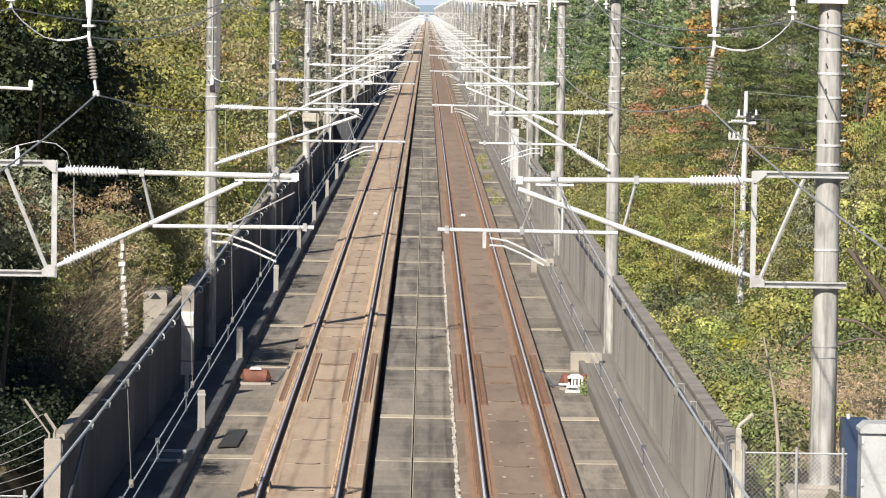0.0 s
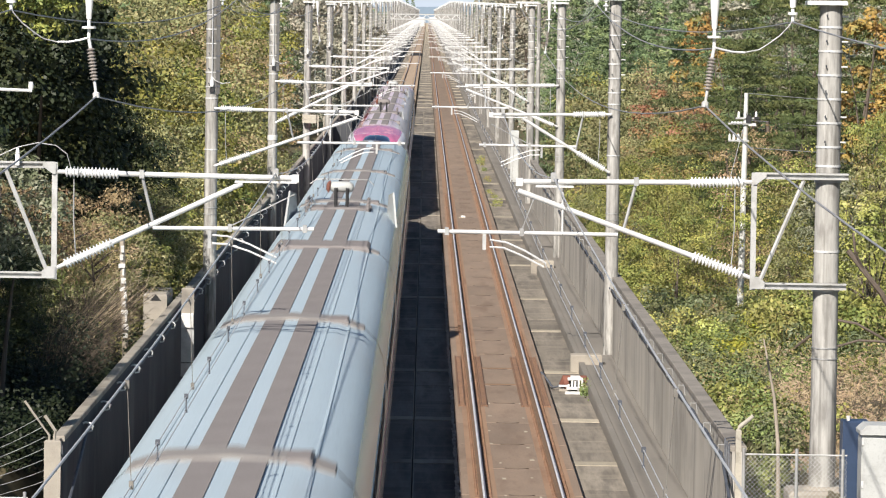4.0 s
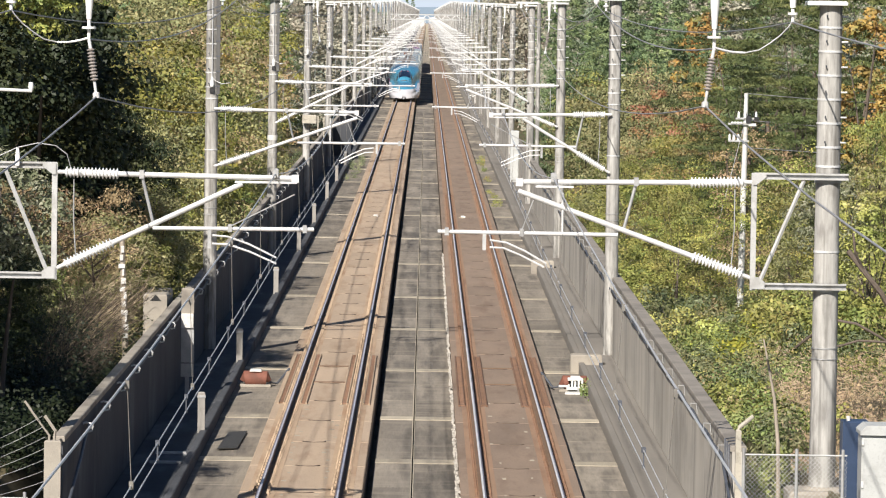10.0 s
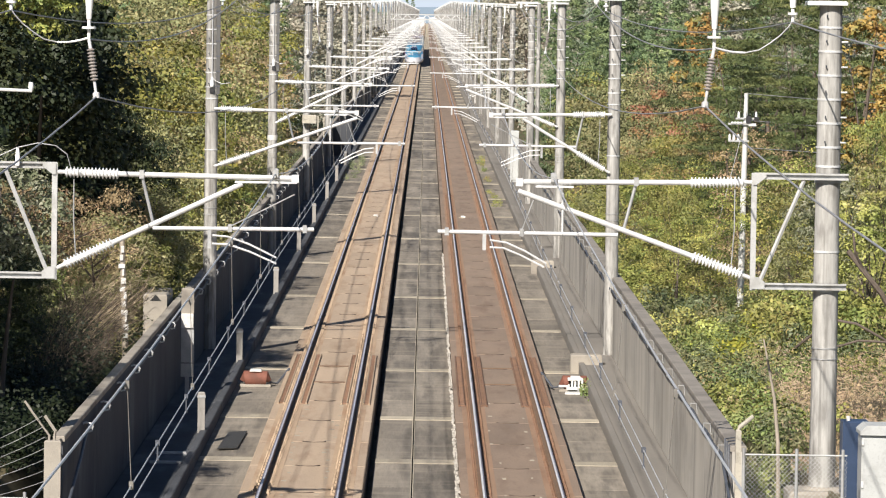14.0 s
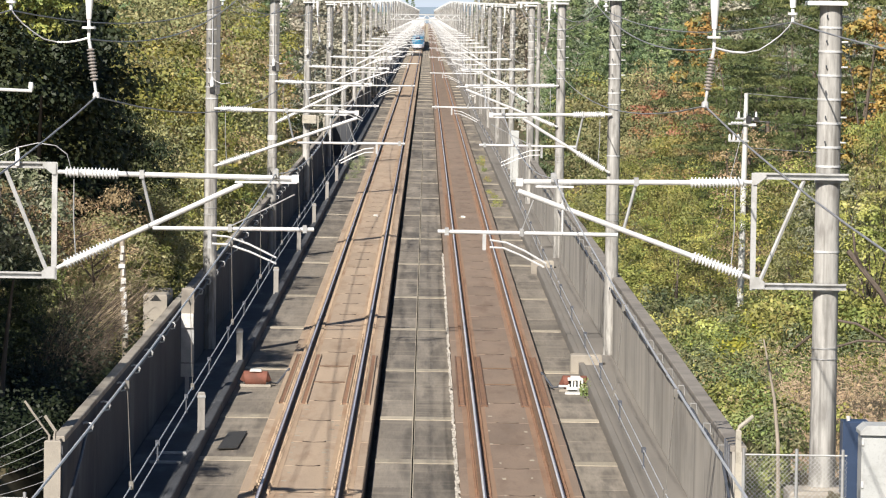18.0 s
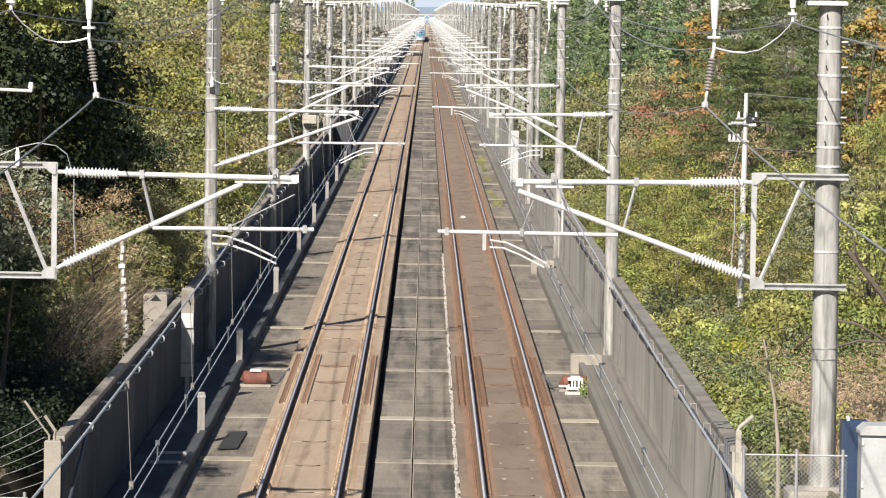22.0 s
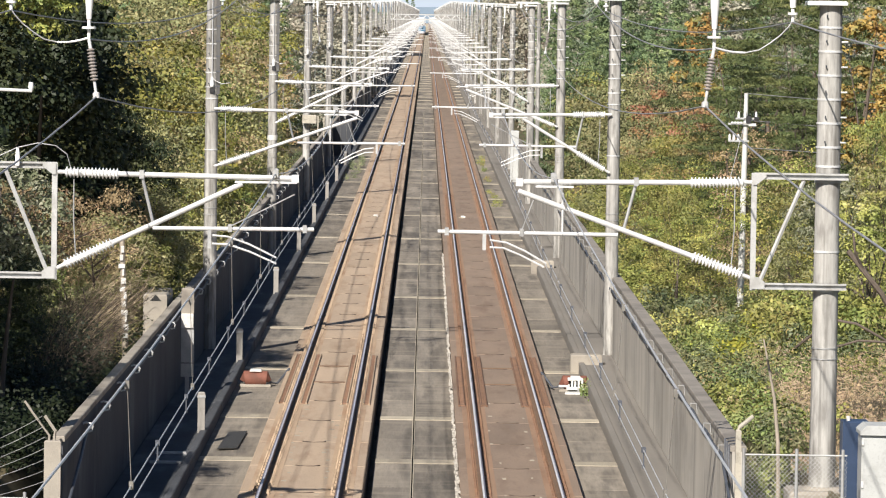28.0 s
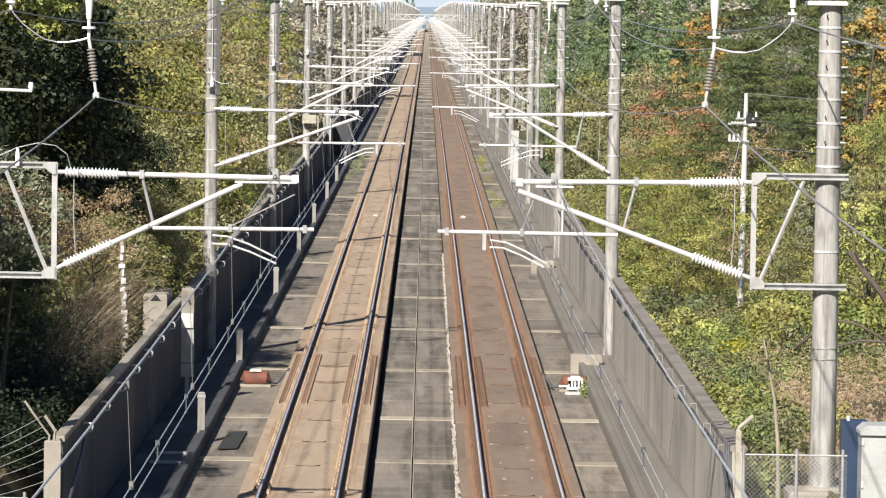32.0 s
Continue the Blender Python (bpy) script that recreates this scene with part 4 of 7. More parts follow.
j = thing("arm_jumper", "pale looped cable on the bracket frame of the near mast", "cable", (0, 74.62, 0))
part("loop", Shape().sweep([(-7.0, 0, 6.62), (-6.62, 0, 6.80), (-6.28, 0, 6.88), (-5.98, 0, 6.84), (-5.79, 0, 6.70), (-5.73, 0, 6.48)], 0.009, 8), WIRE_GREY, j)
part("clamp", Shape().box(-6.65, -6.58, -0.04, 0.04, 6.50, 6.70, 0.02).rings([(-6.615, 0, 6.70), (-6.615, 0, 6.79)], [0.04, 0.022], 10), PORCELAIN, j, "white clamp insulator")
for y in MASTS[1:6]:
    c = thing("mast_conduit", "pale conduit and grey cable riser on a mast", "conduit", (-5.79, y - 0.21, 0), "mast conduits")
    part("pipe", Shape().tube((0, 0, 7.25), (0, 0, 9.6), 0.018, 8), WIRE, c)
    part("insulator", Shape().rings([(0, 0, 7.0), (0, 0, 7.06), (0, 0, 7.2), (0, 0, 7.28)], [0.05, 0.07, 0.045, 0.03], 12), PORCELAIN, c, "white cable end")
    part("bracket", Shape().box(-0.06, 0.06, -0.02, 0.02, 6.84, 6.98, 0.02), T_BLACK, c, "dark bracket")
    part("lead", Shape().sweep([(0, -0.02, 7.3), (0.08, -0.05, 7.18), (0.28, -0.1, 7.10), (0.5, -0.1, 7.12)], 0.01, 6), WIRE, c, "pale curved lead")
    part("riser", Shape().box(0.11, 0.215, 0.02, 0.12, 6.8, 9.6, 0.01), RISER, c, "grey riser channel")
    for k in range(6):
        part("riser_clip", Shape().box(0.095, 0.23, 0.004, 0.018, 7.0 + 0.42 * k, 7.035 + 0.42 * k), WIRE_DARK, c, "dark riser clip")
k = thing("steel_pole", "slim grey steel pole outside the parapet", "pole", (5.95, 232, -2.5))
part("shaft", Shape().rings([(0, 0, 0), (0, 0, 12.2)], [0.13, 0.10], 12), POLE, k)
part("cap", Shape().rings([(0, 0, 12.2), (0, 0, 12.28)], [0.12, 0.06], 12), GALV_MID, k)

# lattice beam across the line, and the low sign gantry beyond
def lattice(y, z, x0, x1, label):
    g = thing("lattice_beam", label, "gantry", (0, y, 0))
    for zz in (z, z + 0.75):
        part("chord", Shape().box(x0, x1, -0.08, 0.08, zz - 0.09, zz + 0.09), GALV_MID, g)
    n = 16
    for i in range(n):
        a, b = x0 + (x1 - x0) * i / n, x0 + (x1 - x0) * (i + 1) / n
        part("lattice_bar", Shape().tube((a, 0, z if i % 2 else z + 0.75), (b, 0, z + 0.75 if i % 2 else z), 0.06, 6), GALV, g)
    for x in (x0 + 0.2, x1 - 0.2):
        part("column", Shape().rings([(x, 0, Z_DUCT), (x, 0, z + 1.2)], [0.2, 0.17], 12), POLE, g)


lattice(690, 8.2, -5.9, 6.1, "white-galvanised lattice beam spanning both tracks")

# ---------------------------------------------------------------- line-side things


def wall_hooks(s, inner, y0, n, step):
    """Cable brackets on the inner wall face with the cables that they hold."""
    if s > 0:
        hook = Shape().sweep([(0.004, 0, -0.02), (0.0, 0, 0.0), (-0.02, 0, 0.0), (-0.02, 0, 0.19), (-0.15, 0, 0.19), (-0.15, 0, 0.02)], 0.011, 5)
    else:
        hook = Shape().sweep([(0, 0, 0.1), (0.05, 0, 0.12), (0.15, 0, 0.1), (0.18, 0, 0.05), (0.16, 0, -0.03), (0.09, 0, -0.05), (0.06, 0, 0.0)], 0.021, 6)
    hook = hook.mesh("cable_hook", GALV_MID if s > 0 else GALV)
    g = "cable hooks on the wall"
    for i in range(n):
        h = new("cable_hook", hook)
        h.location = (inner, y0 + i * step, WALL_Z - 0.30)
        tagged(h, "bent galvanised cable hook on the wall", "hook", g)
    pts = [(inner - s * 0.09, y0 + i * step / 2, WALL_Z - 0.26 + (0 if i % 2 == 0 else -0.05) + random.uniform(-.012, .012)) for i in range(n * 2)]
    drop = [(inner - s * 0.22, y0 - 7, WALL_Z - 1.2), (inner - s * 0.16, y0 - 2.5, WALL_Z - 0.55)]
    solid("trunk_cable", Shape().sweep(drop + pts, 0.028, 8), WIRE_DARK, "black trunk cable hung along the parapet", "cable")
    if s > 0:
        for k in range(3):
            a = y0 - 1.2 + 0.5 * k
            solid("drop_cable", Shape().sweep([(inner + 0.2, a + 0.2, WALL_Z + 0.03), (inner - 0.045, a, WALL_Z + 0.02), (inner - 0.06, a - 0.3, WALL_Z - 0.5), (inner - 0.05, a - 0.7, WALL_Z - 1.7), (inner - 0.06, a - 0.8, Z_DUCT + 0.02)], 0.014, 6), WIRE_DARK, "thin black cable hanging down the wall", "cable")


wall_hooks(-1, WALL_L, 80.5, 42, 4.4)
wall_hooks(1, WALL_R, 77.3, 44, 4.15)


def kerb_posts():
    post = thing("kerb_post", "short pale concrete post on the duct edge", "post", group="kerb posts")
    part("shaft", Shape().box(-0.08, 0.08, -0.08, 0.08, 0, 0.92, 0.02), CONC, post)
    part("cap_band", Shape().box(-0.095, 0.095, -0.095, 0.095, 0.80, 0.85), GALV_DULL, post)
    post.location = (-4.75, 100, Z_DUCT)
    for y in (120.4, 149.6, 176.4, 200, 226, 250, 276):
        copy_thing(post, pose(-4.75, y, Z_DUCT))
    # low frames and pedestals by the eastern duct
    for y in (121.5, 168):
        p = thing("cable_pedestal", "low concrete pedestal at the duct edge", "pedestal", (4.5, y, Z_FLOOR), "pedestals")
        part("block", Shape().box(-0.3, 0.55, -0.3, 0.3, 0, 0.5, 0.03), CONC_CAP, p)


kerb_posts()


def point_box(x, y, white):
    b = thing("trackside_box", "faded red trackside housing" + (" with a white cover in front" if white else " with a pale lid"), "equipment box", (x, y, Z_FLOOR), "trackside boxes")
    part("housing", Shape().rings([(-0.32, 0, 0.12), (-0.28, 0, 0.2), (0.28, 0, 0.2), (0.32, 0, 0.12)], [0.10, 0.2, 0.2, 0.10], 12), RED_BOX, b, "faded red rounded housing")
    part("base", Shape().box(-0.4, 0.4, -0.3, 0.3, 0.0, 0.06, 0.015), CONC_CAP, b)
    if white:
        part("cover", Shape().box(-0.19, 0.21, -0.45, -0.12, 0.30, 0.36, 0.02).box(-0.12, 0.14, -0.42, -0.16, 0.36, 0.41, 0.02).box(-0.22, 0.24, -0.46, -0.40, 0.06, 0.13, 0.01), WHITE_PAINT, b, "white painted cover")
        part("core", Shape().box(-0.14, 0.16, -0.38, -0.16, 0.05, 0.30, 0.01), BLACK, b, "dark works inside the cover")
        for u, v in ((-0.19, 0.10), (-0.10, 0.24), (-0.02, 0.18), (0.07, 0.26), (0.16, 0.20)):
            part("rod", Shape().box(u, u + 0.05, -0.44, -0.385, 0.10, 0.10 + v, 0.008), WHITE_PAINT, b, "white upright rod")
        part("foot_plate", Shape().box(-0.27, 0.16, -1.15, -0.75, 0.0, 0.045, 0.01), WHITE_PAINT, b)
        part("leg", Shape().box(0.06, 0.10, -0.72, -0.46, 0.02, 0.12), GALV_DULL, b)
        part("bar", Shape().box(-0.42, -0.19, -0.36, -0.28, 0.12, 0.17), GALV, b)
    else:
        part("lid", Shape().box(-0.15, 0.15, -0.15, 0.2, 0.385, 0.44, 0.02), WHITE_PAINT, b, "pale lid")
    pts = [(0.3 if x < 0 else -0.3, 0, 0.12), (0.55 if x < 0 else -0.55, 0.2, 0.06), (0.85 if x < 0 else -0.85, 0.6, 0.42)]
    part("cable", Shape().sweep(pts, 0.03, 6), WIRE_DARK, b)


point_box(-4.12, 115.5, False)
point_box(4.12, 115.5, True)


def small_marker(x, y):
    m = thing("track_marker", "small white marker block between the rails", "marker", (x, y, Z_SLAB), "track markers")
    part("block", Shape().box(-0.1, 0.1, -0.1, 0.1, 0, 0.1, 0.02), WHITE_PAINT, m)
    part("foot", Shape().box(-0.2, 0.05, -0.18, -0.1, 0, 0.03), STRIP, m)


small_marker(TRACK - 0.2, 205.0)
small_marker(-TRACK + 0.1, 205.0)


def pilaster():
    """The stepped concrete block where the western wall bends round a mast, with a white plate on a board."""
    for y in (111.0,):
        p = thing("wall_pilaster", "squat concrete pilaster behind the parapet wall", "pilaster", (0, y, 0), "pilasters")
        part("block", Shape().box(WALL_L - 0.85, WALL_L - 0.26, 0, 2.6, -1.4, WALL_Z + 0.22, 0.04), CONC_CAP, p)
        part("socket", Shape().prism([(WALL_L - 0.68, WALL_Z + 0.05), (WALL_L - 0.40, WALL_Z + 0.05), (WALL_L - 0.54, WALL_Z + 0.21)], -0.012, -0.002), BLACK, p, "dark triangular socket")
    b = thing("marker_board", "tall pale board with a white plate on the wall", "board", (-5.76, 110.0, 0))
    part("post", Shape().box(0.0, 0.31, -0.1, 0.1, 1.68, 2.3, 0.02), CONC_CAP, b, "pale concrete post head")
    part("sheet", Shape().box(0.0, 0.31, -0.06, 0.06, 0.12, 1.33, 0.01), GALV_DULL, b, "tall grey sheet")
    part("plate", Shape().box(0.0, 0.30, -0.12, -0.062, 1.33, 1.68, 0.01), WHITE_PAINT, b, "white plate")
    part("seam", Shape().box(0.0, 0.31, -0.066, -0.061, 0.45, 0.47), BLACK, b)
    part("stand", Shape().box(0.1, 0.2, 0.0, 0.1, Z_DUCT, 1.9), GALV_DULL, b)
    f = thing("duct_frame", "two pale steel bars lying on the cable duct", "frame", (-5.15, 93.1, Z_DUCT))
    for y in (0.0, 2.0):
        part("bar", Shape().box(-0.33, 0.33, y, y + 0.12, 0, 0.05, 0.01), GALV_DULL, f)


pilaster()


def wall_shelter():
    """A pale cabinet by the eastern wall, and small fittings on two masts."""
    c = thing("relay_cabinet", "tall pale steel relay cabinet against the wall", "cabinet", (5.1, 254, Z_DUCT))
    part("body", Shape().box(-0.1, 0.36, -0.4, 0.5, 0, 2.9, 0.03), CAB_GREY, c)
    part("door", Shape().box(-0.06, 0.32, -0.43, -0.402, 0.1, 2.7, 0.01), CAB_GREY, c)
    b = thing("mast_box", "tan equipment box strapped to a mast", "equipment box", (-5.75, 224.7, 3.55))
    part("body", Shape().box(-0.25, 0.45, -0.3, 0.05, 0, 0.42, 0.03), POST_CONC, b)
    part("frame", Shape().box(0.5, 0.56, -0.3, -0.24, -0.6, 0.4).box(0.8, 0.86, -0.3, -0.24, -0.7, 0.35), POST_CONC, b)
    r = thing("mast_sleeve", "white painted sleeve round a mast", "sleeve", (-5.8, 175, 4.1))
    part("sleeve", Shape().rings([(0, 0, 0), (0, 0, 0.2)], [0.2, 0.2], 16), WHITE_PAINT, r)


wall_shelter()


def chain_fence(name, x0, x1, y, z0, z1, post_x, label):
    f = thing(name, label, "fence", (0, y, 0), "chain-link fences")
    for x in post_x:
        part("post", Shape().rings([(x, 0, z0 - 0.4), (x, 0, z1 + 0.1)], [0.028, 0.028], 10), GALV_DULL, f, "grey round fence post")
    part("top_rail", Shape().tube((x0, 0, z1), (x1, 0, z1), 0.014, 8), GALV_MID, f, "pale tubular top rail")
    mesh = Shape()
    h, step = z1 - z0, 0.075
    n = int((x1 - x0 + h) / step)
    for i in range(n):
        for way in (1, -1):
            a = x0 - h + i * step if way > 0 else x0 + i * step
            p, q = [a, z0], [a + way * h, z1]
            lo, hi = (p, q) if way > 0 else (q, p)
            if hi[0] <= x0 or lo[0] >= x1:
                continue
            sl = (hi[1] - lo[1]) / (hi[0] - lo[0])
            if lo[0] < x0:
                lo = [x0, lo[1] + sl * (x0 - lo[0])]
            if hi[0] > x1:
                hi = [x1, hi[1] - sl * (hi[0] - x1)]
            mesh.tube((lo[0], way * 0.005, lo[1]), (hi[0], way * 0.005, hi[1]), 0.0032, 4)
    part("chain_link", mesh, GALV_MID, f, "woven wire mesh")
    return f


chain_fence("chain_fence", 5.42, 7.1, 72.5, 1.3, 2.06, (5.42, 6.28, 7.03), "grey chain-link fence with a pale rail on the bank")
chain_fence("chain_fence", -7.4, -6.2, 72.5, 0.4, 1.17, (-6.25,), "grey chain-link fence beside the wall end")


def end_posts():
    for s, x in ((1, 5.36), (-1, -6.02)):
        p = thing("fence_end_post", "pale concrete end post with a bent barbed-wire arm", "post", (x, 75.4 if s < 0 else 73.0, 0), "fence end posts")
        part("shaft", Shape().box(-0.045 if s > 0 else -0.16, 0.045 if s > 0 else 0.12, -0.08, 0.08, -0.5, 2.42 if s > 0 else 1.84, 0.02), POST_CONC if s > 0 else CONC_CAP, p)
        if s > 0:
            part("arm", Shape().sweep([(0, 0, 2.38), (0.02, 0, 2.46), (0.24, 0, 2.64)], 0.035, 8), POST_CONC, p)
        else:
            part("arm", Shape().sweep([(-0.1, 0, 1.5), (-0.08, 0, 1.92), (-0.36, 0, 2.3), (-0.5, 0, 2.5)], 0.022, 6), CONC_CAP, p)
            part("arm", Shape().sweep([(0.0, 0, 1.8), (0.02, 0, 2.0), (-0.16, 0, 2.26)], 0.03, 6), CONC_CAP, p)
            for i in range(7):
                z = 2.25 - i * 0.18
                part("barbed_wire", Shape().sweep(span((-0.2 + 0.02 * i, 0, z), (-1.6, -1.0, z - 0.62 + 0.05 * i), 0.05, 6), 0.0055, 4), GALV_DULL, p)


end_posts()


def cabinet():
    c = thing("roadside_cabinet", "pale grey metal cabinet with a peaked lid beside the mast", "cabinet", (7.60, 73.5, 0.92))
    part("body", Shape().box(-0.2, 0.75, -0.3, 0.35, 0, 1.42, 0.02), CAB_GREY, c)
    part("lid", Shape().prism([(-0.23, 1.42), (0.8, 1.42), (0.8, 1.48), (0.68, 1.58), (-0.12, 1.58), (-0.23, 1.48)], -0.36, 0.4), CAB_GREY, c, "peaked metal lid")
    part("door", Shape().box(-0.17, 0.72, -0.315, -0.303, 0.35, 1.36, 0.004), CAB_GREY, c)
    part("hinge", Shape().box(-0.2, -0.16, -0.33, -0.316, 1.25, 1.36).box(-0.2, -0.16, -0.33, -0.316, 0.55, 0.66), GALV, c)
    b = thing("steel_locker", "navy blue steel locker behind the pale cabinet", "locker", (7.17, 74.1, 0.92))
    part("body", Shape().box(-0.0, 0.45, 0, 0.5, 0, 1.56, 0.02), NAVY, b)
    part("knob", Shape().rings([(0.1, 0.1, 1.56), (0.1, 0.1, 1.64)], [0.03, 0.04], 8), WHITE_PAINT, b)
    k = thing("mast_footing", "square concrete footing under the mast", "footing", (6.95, 75, 0))
    part("block", Shape().box(-0.62, 0.66, -0.55, 0.6, 0.2, 1.25, 0.05), CONC_CAP, k)
    part("plinth", Shape().rings([(0, 0, 1.2), (0, 0, 1.3)], [0.4, 0.32], 16), CONC_CAP, k)


cabinet()


def utility_pole(x, y, zb, h):
    p = thing("utility_pole", "slim pale concrete utility pole with crossarms and insulators", "utility pole", (x, y, zb))
    part("pole", Shape().rings([(0, 0, 0), (0.06, 0, h * 0.6), (0.1, 0, h)], [0.14, 0.12, 0.08], 12), WHITE_PAINT, p)
    arms = ((-0.42, 0.5, h - 1.02, -0.12), (-0.72, 0.4, h - 1.24, -0.16), (-0.7, 0.12, h - 1.92, -0.14))
    for a, b, z, yy in arms:
        part("crossarm", Shape().box(0.1 + a, 0.1 + b, yy - 0.03, yy + 0.03, z - 0.035, z + 0.035), GALV_MID, p, "galvanised crossarm")
    for xx, z in ((-0.2, h - 1.0), (0.06, h - 1.0), (0.5, h - 1.0), (-0.55, h - 1.9), (-0.38, h - 1.9), (-0.2, h - 1.9)):
        part("insulator", Shape().rings([(xx, -0.14, z), (xx, -0.14, z + 0.06), (xx, -0.14, z + 0.2), (xx, -0.14, z + 0.26)], [0.05, 0.055, 0.045, 0.02], 8), PORCELAIN, p, "white pin insulator")
    for k in range(4):
        xx = -0.5 + 0.12 * k
        part("strain_insulator", Shape().rings([(xx, -0.2, h - 1.2), (xx + 0.09, -0.2, h - 1.2)], [0.055, 0.045], 8), PORCELAIN, p, "white strain insulator")
    part("cutout", Shape().box(0.1, 0.3, -0.24, -0.1, h - 1.2, h - 0.9, 0.03).box(0.42, 0.62, -0.3, -0.16, h - 1.05, h - 0.95, 0.02), T_BLACK, p, "dark switch and fittings")
    part("cutout", Shape().box(0.2, 0.5, -0.2, -0.1, h - 1.32, h - 1.22, 0.02), GALV, p)
    part("stay_wire", Shape().tube((0.0, -0.1, h - 1.4), (-1.3, -0.6, 2.6), 0.014, 5), WIRE_GREY, p, "slanting stay wire")
    for a, b in (((0.1, 0, h - 0.02), (30, 25, h + 0.5)), ((0.2, 0, h - 2.2), (30, 25, h - 1.5)), ((0.2, 0, h - 1.1), (30, 30, h - 0.8))):
        part("line", Shape().sweep(span(a, b, 0.8, 10), 0.018, 5), WIRE_GREY, p)


utility_pole(12.93, 180, -3.0, 9.14)
t = thing("marker_pole", "slim white-flecked marker pole among the bushes", "pole", (-6.70, 104, -0.55))
part("pole", Shape().rings([(0, 0, 0), (-0.05, 0, 2.2), (-0.14, 0, 4.3)], [0.075, 0.075, 0.06], 10), BARK_PALE, t)
for k in range(12):
    z = 2.05 + 0.18 * k
    part("fleck", Shape().box(-0.10 + 0.04 * (k % 3) - 0.012 * k, 0.02 + 0.03 * (k % 2) - 0.012 * k, -0.105, -0.078, z, z + 0.1 + 0.03 * (k % 3), 0.01), WHITE_PAINT, t, "white painted fleck")
t = thing("steel_plate", "thin dark sheet lying on the floor beside the track", "plate", (-4.08, 100.4, Z_FLOOR + 0.03))
part("sheet", Shape().add([(x, y, z) for z in (0, 0.02) for x, y in ((-0.23, -2.1), (0.2, -1.8), (0.26, 2.2), (-0.15, 1.9))],
                          [(3, 2, 1, 0), (4, 5, 6, 7), (0, 1, 5, 4), (1, 2, 6, 5), (2, 3, 7, 6), (3, 0, 4, 7)]), SHEET, t)
t = thing("bracket_rod", "white horizontal rod with a small insulator", "bracket", (-6.4, 74.8, 7.75))
part("rod", Shape().tube((-0.95, 0, 0.02), (0, 0, -0.01), 0.028, 8), GALV, t)
part("insulator", Shape().rings([(-0.02, 0, 0.0), (-0.02, 0, 0.06), (-0.02, 0, 0.14)], [0.03, 0.05, 0.035], 10), PORCELAIN, t)

# ---------------------------------------------------------------- the trains


def smooth_rows(table, n):
    """Stations along a nose, drawn through a short table with softened corners."""
    tab = np.array(table)
    s = tab[0, 0] + (tab[-1, 0] - tab[0, 0]) * np.linspace(0, 1, n) ** 1.5
    out = [s]
    for c in range(1, tab.shape[1]):
        y = np.interp(s, tab[:, 0], tab[:, c])
        for _ in range(2):
            y[1:-1] = 0.25 * y[:-2] + 0.5 * y[1:-1] + 0.25 * y[2:]
        out.append(y)
    return np.array(out).T


def green_section(wl, zf, wb, zb, zt):
    """Full-width fenders below, hollow flanks above them, then the narrow bonnet with its own edge."""
    h, d = zt - zb, wl - wb
    return [(0.55 * wl, 0.20), (0.93 * wl, 0.24), (0.985 * wl, 0.45), (wl, 0.30 + 0.55 * (zf - 0.30)), (0.995 * wl, zf - 0.07), (0.965 * wl, zf),
            (wb + 0.50 * d, zf + 0.10 * (zb - zf)), (wb + 0.10 * d, zf + 0.30 * (zb - zf)), (wb - 0.02 * d, zf + 0.70 * (zb - zf)), (wb, zb),
            (0.88 * wb, zb + 0.52 * h), (0.52 * wb, zb + 0.87 * h), (0.0, zt)]


def rose_section(wl, zl, wu, zt):
    h = zt - zl
    return [(0.55 * wl, 0.20), (0.93 * wl, 0.24), (0.99 * wl, 0.45), (wl, max(0.6, 0.62 * zl)), (0.985 * wl, 0.93 * zl), (0.95 * wl, zl + 0.05 * h),
            (wl + (wu - wl) * 0.55, zl + 0.22 * h), (wu * 1.04, zl + 0.48 * h), (wu * 0.99, zl + 0.70 * h), (wu * 0.86, zl + 0.87 * h), (wu * 0.55, zl + 0.965 * h), (0.0, zt)]


GREEN_NOSE = [(0, .60, .45, .42, .62, .86), (.06, .86, .50, .68, .78, 1.03), (.16, 1.06, .56, .88, .90, 1.16), (.45, 1.28, .68, 1.09, 1.02, 1.30), (1.0, 1.47, .80, 1.20, 1.13, 1.48), (2.2, 1.61, .92, 1.19, 1.27, 1.67),
              (4, 1.665, 1.0, 1.03, 1.42, 1.80), (5.5, 1.675, 1.06, .90, 1.52, 1.88), (7, 1.675, 1.15, .86, 1.62, 1.99), (8.2, 1.675, 1.35, .96, 1.88, 2.30), (9.4, 1.675, 1.60, 1.15, 2.24, 2.70),
              (10.6, 1.675, 1.90, 1.37, 2.62, 3.04), (12.2, 1.675, 2.1, 1.53, 2.92, 3.29), (13.4, 1.675, 2.2, 1.56, 3.08, 3.45), (15, 1.675, 2.25, 1.55, 3.17, 3.55)]
ROSE_NOSE = [(0, 0.35, 0.5, 0.2, 0.75), (0.1, 0.72, 0.6, 0.5, 0.92), (0.43, 0.98, 0.75, 0.76, 1.16), (1.13, 1.18, 0.95, 0.9, 1.45), (2.26, 1.33, 1.2, 0.94, 1.84), (3.48, 1.43, 1.45, 0.95, 2.24), (4.52, 1.47, 1.7, 0.98, 2.56), (5.57, 1.47, 1.95, 1.06, 2.88),
             (6.61, 1.47, 2.14, 1.18, 3.12), (7.83, 1.47, 2.28, 1.3, 3.26), (9.57, 1.47, 2.36, 1.38, 3.41), (10.88, 1.47, 2.4, 1.39, 3.51), (11.83, 1.47, 2.4, 1.38, 3.55), (12.9, 1.47, 2.4, 1.38, 3.56)]


